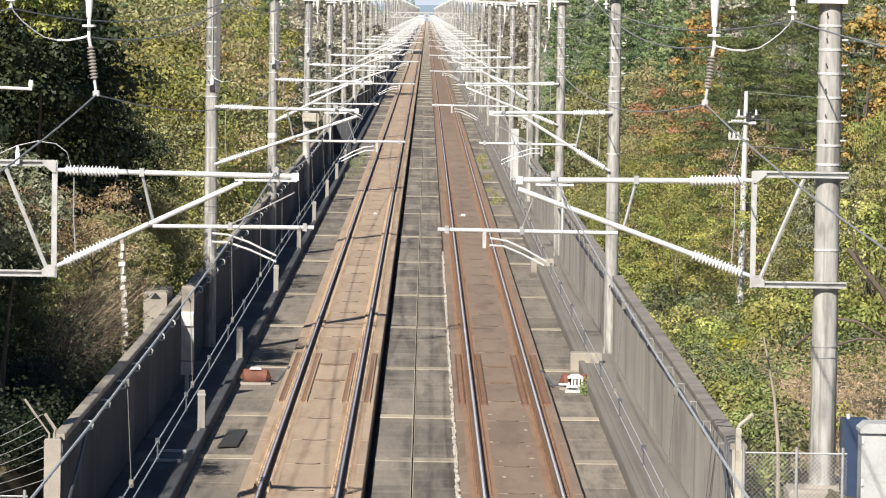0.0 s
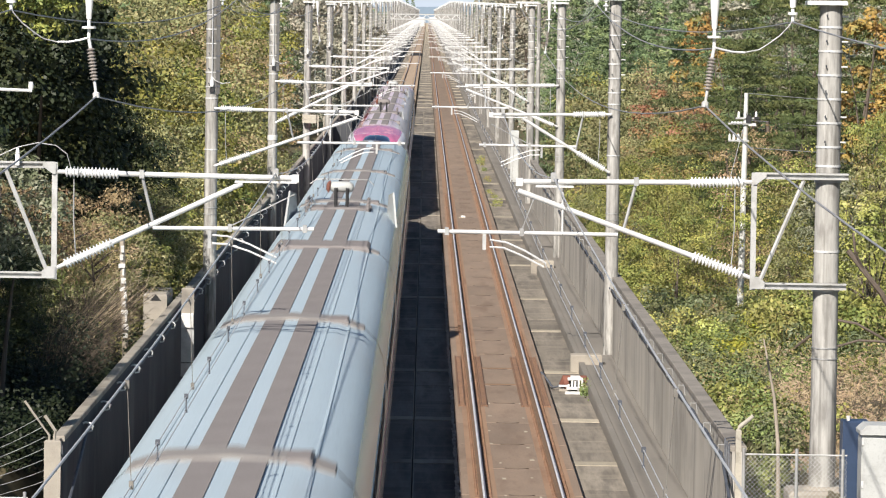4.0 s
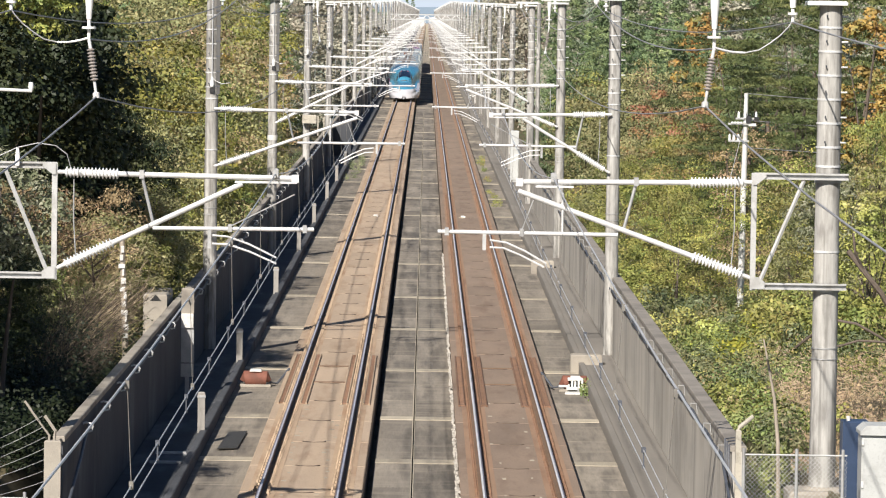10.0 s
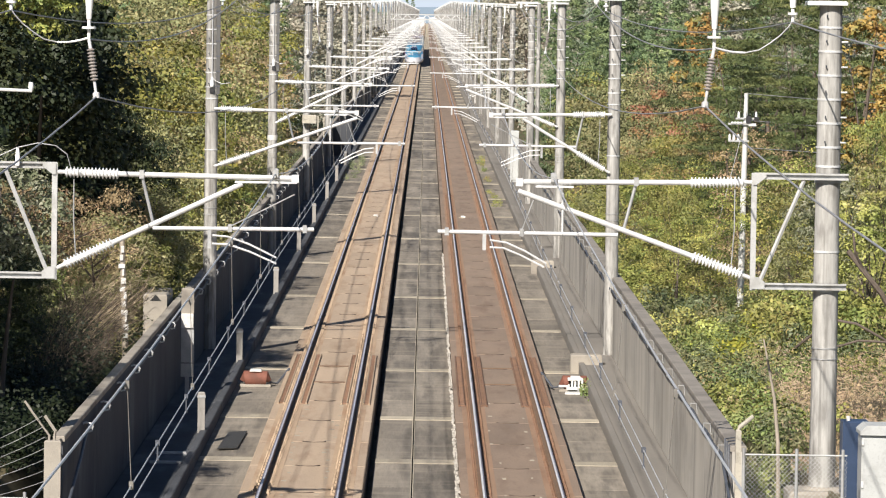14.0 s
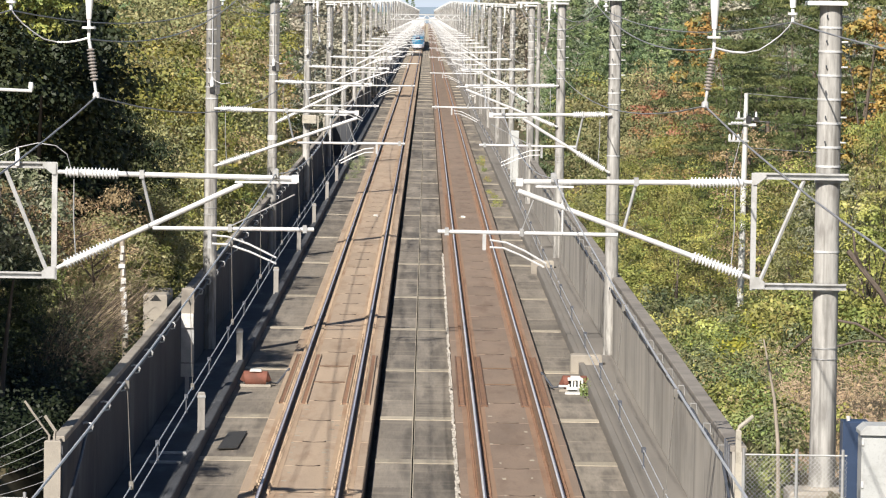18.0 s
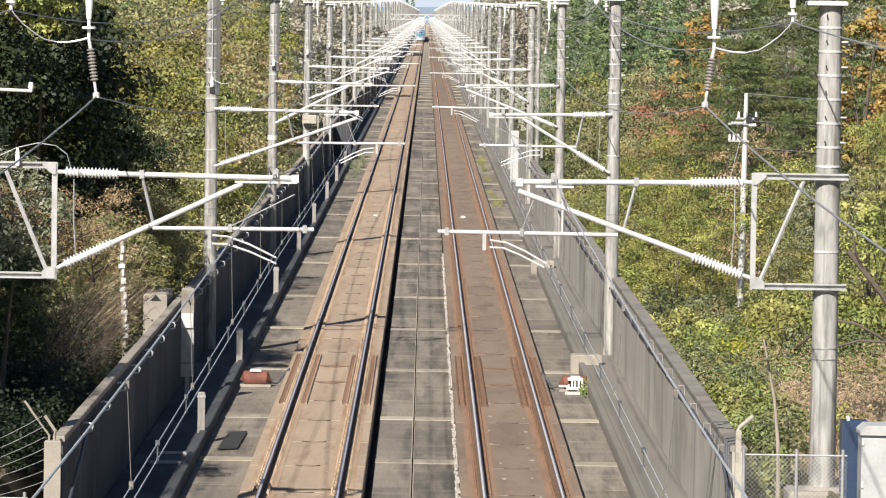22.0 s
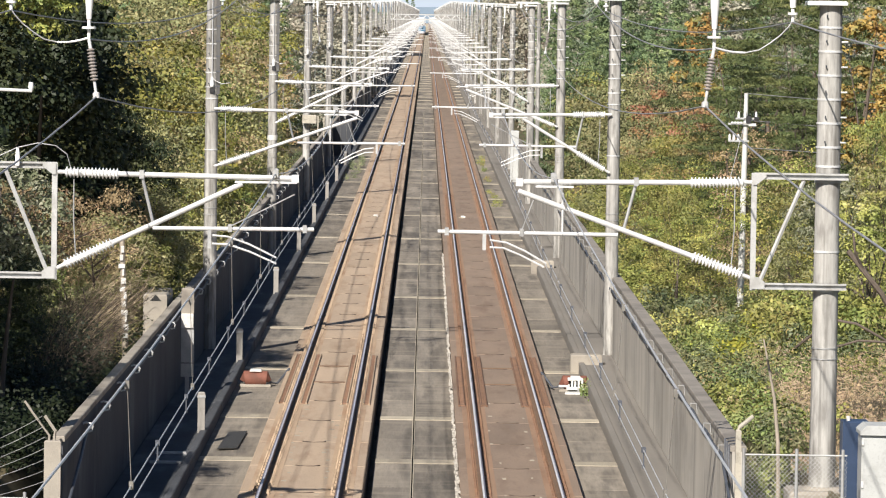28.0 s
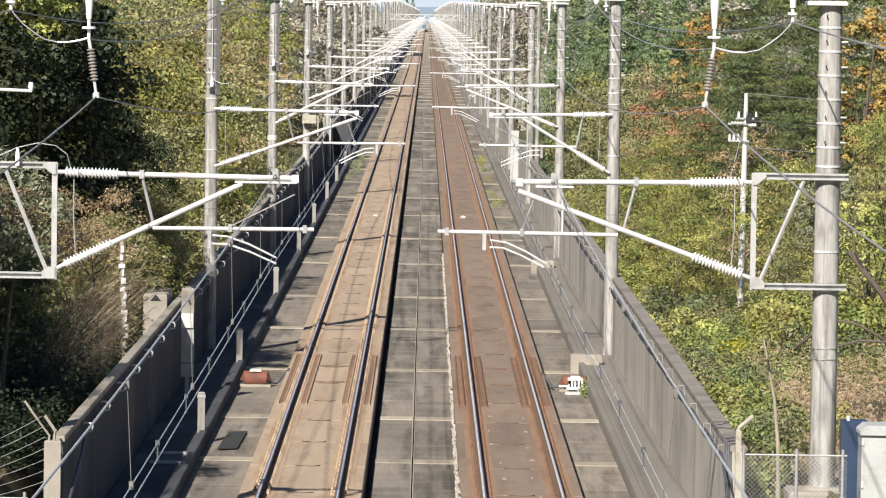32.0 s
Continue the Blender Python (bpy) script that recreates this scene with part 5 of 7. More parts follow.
def nose_mesh(table, mats, rule, w):
    rows = smooth_rows(table, 60)
    s = Shape()
    n = None
    for st in rows:
        half = (green_section if len(st) == 6 else rose_section)(*st[1:])
        u = min(1.0, max(0.0, (st[0] - (0.82 if len(st) == 6 else 0.72) * table[-1][0]) / ((0.17 if len(st) == 6 else 0.26) * table[-1][0])))
        u = u * u * (3 - 2 * u)
        body = body_profile(w)[:13]
        half = [(a + (c - a) * u, b + (d - b) * u) for (a, b), (c, d) in zip(half, body if len(half) == 13 else body[:5] + body[6:])]
        back = 0.42 * math.exp(-st[0] / 2.2)
        ring = [(x, st[0] + back * (abs(x) / 1.2) ** 2, z) for x, z in half]
        ring += [(-x, y, z) for x, y, z in reversed(ring[:-1])]
        n = len(ring)
        s.v += ring
    for i in range(len(rows) - 1):
        for k in range(n - 1):
            j = min(k, n - 2 - k)
            s.f.append((i * n + k + 1, i * n + k, (i + 1) * n + k, (i + 1) * n + k + 1))
            s.m.append(rule(0.5 * (rows[i][0] + rows[i + 1][0]), j))
    s.f.append(tuple(range(n)))
    s.m.append(0)
    return s.mesh("nose", mats), rows


def canopy(rows, s0, s1, w, rise, lift, n=14, m=12, taper=None):
    """A rounded hood over the middle of the nose."""
    sh = Shape()
    for i in range(n + 1):
        st = s0 + (s1 - s0) * i / n
        wl, zl, wu, zt = [np.interp(st, rows[:, 0], rows[:, c]) for c in range(1, 5)]
        e = math.sin(math.pi * min(1, 0.06 + 0.94 * i / n)) ** 0.5
        ww = w * (0.80 + 0.2 * math.sin(math.pi * i / n))
        if taper is not None:
            e, ww = 1.0, w * (1 - taper * i / n)
        for k in range(m + 1):
            u = -1 + 2 * k / m
            z = zt - 0.10 * (zt - zl) * (abs(u) * w / wu) ** 2 + rise * e * (1 - abs(u) ** 3.2) + lift
            sh.v.append((u * ww, st, z - (0.12 if k in (0, m) else 0)))
    q = m + 1
    sh.f = [(i * q + k, i * q + k + 1, (i + 1) * q + k + 1, (i + 1) * q + k) for i in range(n) for k in range(m)]
    sh.m = [0] * len(sh.f)
    return sh


def cab_bulge(s0, s1, a0, a1, grow, n=16, m=18, lo=None):
    """A patch of the egg-shaped cab hood: from station s0 to s1, opened to a0 degrees at its start and a1 at its end; with lo, on one side alone."""
    rx, ry, rz, cy, cz, p = 0.92, 3.9, 1.47, 10.4, 1.60, 2.4
    sh = Shape()
    for i in range(n + 1):
        st = s0 + (s1 - s0) * i / n
        k = max(0.0, 1 - ((st - cy) / ry) ** 2) ** 0.5 + grow
        kw = max(0.02, 1 - abs((st - cy) / ry) ** 5) ** 0.25 + grow
        am = radians(a0 + (a1 - a0) * (i / n))
        for q in range(m + 1):
            a = am * (-1 + 2 * q / m) if lo is None else radians(lo) + (am - radians(lo)) * q / m
            e = (abs(math.sin(a)) ** p + abs(math.cos(a)) ** p) ** (-1 / p)
            sh.v.append((rx * kw * math.sin(a) * e, st - grow * 2, cz + rz * k * math.cos(a) * e))
    c = m + 1
    sh.f = [(i * c + q, i * c + q + 1, (i + 1) * c + q + 1, (i + 1) * c + q) for i in range(n) for q in range(m)]
    sh.m = [0] * len(sh.f)
    return sh


def body_profile(w):
    if w < 1.5:
        half = [(.60 * w, .20), (.95 * w, .26), (.995 * w, .55), (w, 1.0), (w, 1.45), (w, 1.58), (.995 * w, 2.1), (.975 * w, 2.45), (.93 * w, 2.75), (.88 * w, 3.0), (.56 * w, 3.44), (.40 * w, 3.515), (0, 3.55)]
        return half + [(-x, z) for x, z in reversed(half[:-1])]
    half = [(.60 * w, .20), (.95 * w, .26), (.995 * w, .55), (w, 1.0), (w, 1.45), (w, 1.58), (w, 2.2), (.992 * w, 2.6), (.965 * w, 2.88), (.90 * w, 3.16), (.77 * w, 3.37), (.5 * w, 3.50), (0, 3.55)]
    return half + [(-x, z) for x, z in reversed(half[:-1])]


def car_mesh(w, L, mats, bands):
    prof = body_profile(w)
    n = len(prof)
    s = Shape()
    s.v = [(x, y, z) for y in (0.12, 0.16, L - 0.16, L - 0.12) for x, z in prof]
    for i in range(3):
        for k in range(n - 1):
            a = i * n + k
            s.f.append((a + 1, a, n + a, n + a + 1))
            j = min(k, n - 2 - k)
            # red shoulder is coloured silver on the east side for its sky reflection
            s.m.append(0 if w < 1.5 and k == j and j in (8, 9) else bands[j])
    s.f += [tuple(range(n)), tuple(3 * n + i for i in reversed(range(n)))]
    s.m += [len(mats) - 1] * 2
    return s.mesh("car_body", mats)


def pantograph(parent, y, raised, roof):
    """Sunk platform, insulators, folded or raised arm and low side plates."""
    part("platform", Shape().box(-0.85, 0.85, y - 1.0, y + 1.0, 3.5, 3.59, 0.03), T_GRIP, parent, "dark sunk platform")
    for x in (-0.16, 0.16):
        part("support", Shape().tube((x, y - 0.2, 3.56), (x, y - 0.2, 4.1), 0.05, 8), T_BLACK, parent, "black leg")
    part("arm_housing", Shape().rings([(-0.34, y, 4.12), (-0.31, y, 4.12), (-0.24, y, 4.12), (0.24, y, 4.12), (0.31, y, 4.12), (0.34, y, 4.12)], [0.05, 0.11, 0.15, 0.15, 0.11, 0.05], 14), T_GRIP if raised else CAB_GREY, parent, "pale rounded arm housing")
    part("red_insulator", Shape().rings([(-0.36, y - 0.1, 3.98), (-0.38, y - 0.1, 4.05), (-0.36, y - 0.1, 4.22), (-0.32, y - 0.1, 4.28)], [0.03, 0.06, 0.06, 0.03], 10), RED_BOX, parent, "red insulator")
    for x, dy in ((-0.95, -1.2), (-0.95, 1.0), (0.75, 1.1), (0.75, -1.2)):
        part("roof_insulator", Shape().ribbed((x, y + dy, 3.45), (x, y + dy, 3.8), 0.035, 0.055, 4), T_GRIP, parent)
    part("bus_bar", Shape().sweep([(-0.95, y - 1.2, 3.8), (-0.9, y, 3.86), (-0.95, y + 1.0, 3.8), (-0.8, y + 2.4, 3.58)], 0.025, 6), WIRE_GREY, parent)
    top = 4.80 if raised else 4.32
    part("arm", Shape().sweep([(-0.1, y + 0.4, 4.1), (-0.1, y + 1.5, 4.1 + 0.5 * (top - 4.1) + 0.03), (0, y + 0.2, top)], 0.028, 8), T_BLACK, parent)
    part("collector_head", Shape().sweep([(-0.9, y + 0.2, top - 0.14), (-0.72, y + 0.2, top), (0.72, y + 0.2, top), (0.9, y + 0.2, top - 0.14)], 0.016, 8), GALV_MID, parent, "pale collector head")
    e, h = (1.42, 0.78) if roof is T_ROOF else (1.0, 0.42)
    for x in (-e, e):
        part("side_plate", Shape().add([(x + d - (0.1 * u if x > 0 else -0.1 * u), y + u, 3.1 + v) for d in (-.025, .025) for u, v in ((-1.3, 0.0), (1.5, 0.0), (0.9, h), (-0.3, h + 0.12))],
                                       [(0, 3, 2, 1), (4, 5, 6, 7), (0, 1, 5, 4), (1, 2, 6, 5), (2, 3, 7, 6), (3, 0, 4, 7)]), CAB_GREY, parent, "pale upright side plate")
    if roof is T_ROOF:
        part("equipment_cover", Shape().box(-1.15, 1.05, y - 21.6, y - 18.8, 3.4, 3.60, 0.06), T_GRIP, parent, "low grey equipment cover")


def trainset(name, label, w, lens, nose, nose_len, colours, roof, grip_x, pants):
    body_mats, bands, rule = colours
    t = thing(name, label, "train", group="coupled high-speed trains")
    nose_me, rows = nose_mesh(nose, body_mats, rule, w)
    front_me = nose_mesh(nose, body_mats, lambda s, j: 3 if j >= 8 and s > 8.3 else rule(s, j), w)[0] if nose is ROSE_NOSE else nose_me
    y = 0.0
    total = sum(lens)
    windows = Shape().box(-0.02, 0.02, 0, 0.62, 2.0, 2.55, 0.0).mesh("window", T_GLASS)
    bodies = {}
    for i, L in enumerate(lens):
        first, last = i == 0, i == len(lens) - 1
        a, b = y + (nose_len if first else 0), y + L - (nose_len if last else 0)
        key = round(b - a, 2)
        if key not in bodies:
            bodies[key] = car_mesh(w, b - a, body_mats, bands)
        car = part("car", bodies[key], None, t, at=(0, a, 0))
        if first or last:
            n = part("nose", front_me if last else nose_me, None, t, "long streamlined nose", at=(0, a - nose_len if first else b + nose_len, 0))
            if last:
                n.rotation_euler = (0, 0, math.pi)
            if nose is GREEN_NOSE:
                part("cab_hood", cab_bulge(6.55, 11.6, 80, 96, 0.0), body_mats[1], n, "bulging green cab hood")
                part("windscreen", cab_bulge(7.02, 8.92, 45, 34, 0.016), T_HOOD, n, "dark blue tinted windscreen")
                for lo, a0, a1 in ((50, 68, 55), (-50, -68, -55)):
                    part("side_window", cab_bulge(7.3, 9.3, a0, a1, 0.014, m=8, lo=lo), T_GLASS, n, "dark side window of the cab")
                part("hatch_seam", cab_bulge(6.62, 6.97, 47.2, 46.2, 0.010, n=6), T_GRIP, n, "dark seam round the hatch")
                part("hatch", cab_bulge(6.64, 6.95, 46, 45, 0.018, n=6), body_mats[1], n, "green hatch below the windscreen")
                part("number_plate", cab_bulge(8.42, 8.56, -23, -23, 0.024, n=2, m=4, lo=-32), T_LAMP, n, "small pale bar inside the windscreen")
                for side in (-1, 1):
                    seam = []
                    for st in rows:
                        if 0.1 < st[0] < 1.5:
                            q = green_section(*st[1:])[8]
                            seam.append((side * (q[0] + 0.004), st[0] + 0.42 * math.exp(-st[0] / 2.2) * (q[0] / 1.2) ** 2 - 0.004, q[1]))
                    part("cover_seam", Shape().sweep(seam, 0.010, 5), T_GRIP, n, "thin dark seam of the nose cover")
                for lo, hi in ((18, 26), (-18, -26)):
                    part("tail_light", cab_bulge(8.62, 8.80, hi, hi, 0.021, n=2, m=4, lo=lo), T_TAIL if first else T_LAMP, n, "glowing red tail light")
                for x in (-0.14, 0.0, 0.14):
                    part("lamp", Shape().rings([(x, 8.62, 2.94), (x, 8.56, 2.955)], [0.02, 0.02], 8), T_LAMP, n)
                # black block added in place of the shadow beneath the lip
                part("coupler_shade", Shape().box(-0.95, 0.95, 0.5, 1.4, 0.08, 0.27), T_BLACK, n, "black block for the shade under the nose")
                part("coupler_recess", Shape().prism([(-0.24, 0.17), (0.24, 0.17), (0.17, 0.34), (0.08, 0.40), (-0.08, 0.40), (-0.17, 0.34)], -0.014, 0.2), T_BLACK, n, "black coupler recess")
                part("coupler", Shape().prism([(-0.13, 0.30), (0.13, 0.30), (0.04, 0.16), (-0.04, 0.16)], -0.05, 0.1), T_WHITE, n, "white coupler cover")
            else:
                part("windscreen", canopy(rows, 3.0, 6.75, 0.78, 0.28, 0.02), T_HOOD, n, "large dark tinted windscreen")
                for x in (-1.03, 1.03):
                    part("headlamp", Shape().rings([(x, 2.26, 1.62), (x * 0.99, 2.87, 1.88), (x * 0.98, 3.65, 2.15)], [0.04, 0.07, 0.05], 8), T_LAMP, n, "slim clustered headlamp")
                if last:
                    for x in grip_x:
                        part("grip_strip", Shape().box(x - 0.17, x + 0.17, 11.0, 12.9, 3.45, 3.57), T_GRIP, n, "grey non-slip roof strip")
        for x in grip_x:
            part("grip_strip", Shape().box(x - 0.17, x + 0.17, 0.8, b - a - 0.8, 3.45, 3.56), T_GRIP, car, "grey non-slip roof strip")
        for x in (-1.02, -0.66, 0.66, 1.02) if w > 1.5 else (-0.62, 0.62):
            z = np.interp(abs(x), [0, 0.5 * w, 0.77 * w, 0.9 * w], [3.55, 3.5, 3.37, 3.16]) if w > 1.5 else np.interp(abs(x), [0, 0.42 * w, 0.63 * w], [3.55, 3.51, 3.39])
            part("roof_rib", Shape().box(x - 0.022, x + 0.022, 0.7, b - a - 0.7, z - 0.05, z + 0.018, 0.006), roof, car, "narrow rib along the roof")
        for yy in ([0.25] if not first else []) + ([b - a - 0.25] if not last else []):
            part("gangway_hood", Shape().prism([(u * w * (1.0 if w > 1.5 else 0.86), z) for u, z in ((-.80, 3.28), (.80, 3.28), (.76, 3.40), (.5, 3.55), (0, 3.60), (-.5, 3.55), (-.76, 3.40))], yy - 0.34, yy + 0.34), T_TAN, car, "tan-grey hood at the car end")
            part("cable_box", Shape().box(0.62, 1.0, yy - 0.38, yy + 0.38, 3.36, 3.56 if w > 1.5 else 3.49, 0.03), T_GRIP, car)
        for side in (-1, 1):
            k = 0
            yy = 2.6
            while yy < b - a - 2:
                part("window", windows, None, car, at=(side * (w - 0.012), yy, 0))
                yy += 1.25 if k % 4 else 1.6
                k += 1
        if not last:
            g = 1.0 if w > 1.5 else 0.86
            part("gangway", Shape().prism([(-w * .93, .4), (w * .93, .4), (w * .93 * g, 2.9), (w * .6 * g, 3.4), (-w * .6 * g, 3.4), (-w * .93 * g, 2.9)], b - 0.13, b + 0.13), T_BLACK, t, "dark gangway bellows")
        part("bogie", Shape().box(-1.2, 1.2, 2.2, 5.6, 0.06, 0.7).box(-1.2, 1.2, b - a - 5.6, b - a - 2.2, 0.06, 0.7), T_BLACK, car)
        y += L
    for py, raised in pants:
        idx = [o for o in t.children if o.name.startswith("car")]
        c = max((o for o in idx if o.location.y < py), key=lambda o: o.location.y)
        pantograph(c, py - c.location.y, raised, roof)
    done = set()
    for o in t.children_recursive:
        if o.data.name not in done:
            done.add(o.data.name)
            o.data.transform(Matrix.Diagonal((1, 1, 1.028, 1)))
    return t


green_mats = [T_WHITE, T_GREEN, T_PINK, T_ROOF, T_BAND, T_NOSE, T_BLACK]
GREEN = trainset("green_train", "high-speed train in metallic green over white with a pink belt", 1.675, [25.7] + [25.0] * 8 + [26.8], GREEN_NOSE, 15.0,
                 (green_mats, [0, 0, 0, 0, 2, 1, 1, 1, 1, 3, 3, 3], lambda s, j: 5 if j >= 9 and s < 3 else 0 if (j < 4 or (s < 9.6 and j < 6) or (s < 5.6 and j == 6) or (s < 2.2 and j < 9)) else (2 if j == 4 else 4 if j >= 9 and s > 12.9 else 1)),
                 T_ROOF, (-0.29, 0.29), ((77.2, True), (171.0, False)))
rose_mats = [T_SILVER, T_ROSE, T_RED, T_ROOF_PINK, T_BLACK]
ROSE = trainset("red_train", "high-speed train in rose red over silver white", 1.47, [23.075] + [20.5] * 5 + [23.075], ROSE_NOSE, 12.9,
                (rose_mats, [0, 0, 0, 0, 0, 0, 0, 0, 2, 2, 3, 3], lambda s, j: 1 if j >= 9 or (j >= 7 and s < 1.2) else 0),
                T_ROOF_PINK, (-0.29, 0.29), ((39.7, True), (105.0, False)))

# ---------------------------------------------------------------- plants


def leaf_mesh(name, pos, out, size, mat, seed=1, slim=0.62):
    """Many small leaves: a pointed blade at each place, turned loosely towards its outward way."""
    g = np.random.default_rng(seed)
    n = len(pos)
    nrm = out + g.normal(0, 0.38, (n, 3))
    nrm[:, 2] += 0.25
    nrm /= np.linalg.norm(nrm, axis=1)[:, None] + 1e-9
    a = np.cross(nrm, g.normal(0, 1, (n, 3)))
    a /= np.linalg.norm(a, axis=1)[:, None] + 1e-9
    b = np.cross(nrm, a)
    sz = (size * g.uniform(0.6, 1.35, n))[:, None]
    v = np.empty((n, 4, 3))
    v[:, 0], v[:, 2] = pos - a * sz * 0.5, pos + a * sz * 0.5
    v[:, 1], v[:, 3] = pos - b * sz * 0.5 * slim - nrm * sz * 0.07, pos + b * sz * 0.5 * slim - nrm * sz * 0.07
    me = bpy.data.meshes.new(name)
    me.vertices.add(n * 4)
    me.vertices.foreach_set("co", v.reshape(-1))
    me.loops.add(n * 4)
    me.loops.foreach_set("vertex_index", np.arange(n * 4))
    me.polygons.add(n)
    me.polygons.foreach_set("loop_start", np.arange(0, n * 4, 4))
    me.materials.append(mat)
    me.update(calc_edges=True)
    return me


def crown_points(h, r, z0, n, clumps, shape, g):
    """Leaf places on many clumps that fill an uneven crown."""
    P, O = [], []
    per = n // clumps
    for _ in range(clumps):
        if shape == "cone":
            u = g.uniform(0, 1) ** 1.35
            rr = r * (1 - u) * g.uniform(0.55, 1.05) + 0.15
            th = g.uniform(0, 6.283)
            c = np.array([rr * np.cos(th), rr * np.sin(th), z0 + (h - z0) * u - 0.25 * rr])
            cr = 0.42 + 0.34 * r * (1 - u) * 0.5
            flat = 0.55
        elif shape == "pine":
            u = (g.integers(0, 10) + g.normal(0, 0.08)) / 9.5
            rr = r * g.uniform(0.12, 1.0) * (1 - 0.6 * max(u, 0) ** 1.5)
            th = (g.integers(0, 7) + 2.4 * round(9.5 * u)) * 0.9 + g.normal(0, 0.16)
            c = np.array([rr * np.cos(th), rr * np.sin(th), z0 + (h - z0) * u + 0.1 * rr])
            cr, flat = g.uniform(0.5, 0.85), 0.24
        else:
            d = g.normal(0, 1, 3)
            d /= np.linalg.norm(d)
            k = g.uniform(0.45, 1.0) ** 0.6 * g.uniform(0.8, 1.12)
            c = np.array([d[0] * r * k, d[1] * r * k, z0 + (h - z0) * (0.5 + 0.5 * d[2] * k)])
            cr, flat = r * g.uniform(0.16, 0.34), 0.72
        d = g.normal(0, 1, (per, 3))
        d /= np.linalg.norm(d, axis=1)[:, None]
        low = (d[:, 2] < -0.15) & (g.uniform(0, 1, per) < 0.8)
        d[:, 2] = np.where(low, -d[:, 2], d[:, 2])
        rad = cr * np.where(g.uniform(0, 1, (per, 1)) < 0.8, g.uniform(0.82, 1.12, (per, 1)), g.uniform(0.4, 1.3, (per, 1)))
        P.append(c + d * rad * np.array([1, 1, flat]))
        O.append(d)
    return np.vstack(P), np.vstack(O)


def make_tree(name, label, h, r, z0, mat, n, size, seed, shape="round", bark=BARK, clumps=46, slim=0.62, limbs=9):
    g = np.random.default_rng(seed)
    t = thing(name, label, "tree", group="trees beside the line")
    lean = g.normal(0, 0.25, 2)
    trunk = Shape().rings([(lean[0] * (i / 6) ** 2, lean[1] * (i / 6) ** 2, -0.8 + (h * 0.6 + 0.8) * i / 6) for i in range(7)], [0.017 * h ** 0.9 * (1.12 - i / 6.6) for i in range(7)], 8)
    part("trunk", trunk, bark, t)
    P, O = crown_points(h, r, z0, n, clumps, shape, g)
    for i in range(limbs):
        k = P[g.integers(0, len(P))]
        z = z0 + (h - z0) * g.uniform(0.0, 0.5)
        part("limb", Shape().rings([(0, 0, min(z, k[2])), tuple(0.5 * k * [1, 1, 0] + [0, 0, 0.5 * (min(z, k[2]) + k[2]) + 0.1]), tuple(k)], [0.03, 0.022, 0.01], 5), bark, t)
    part("crown", leaf_mesh("crown", P, O, size, mat, seed + 5, slim), None, t)
    return t


def scaled(x, y, z, turn, s):
    return pose(x, y, z, 0, 0, turn) @ Matrix.Diagonal((s, s, s, 1))


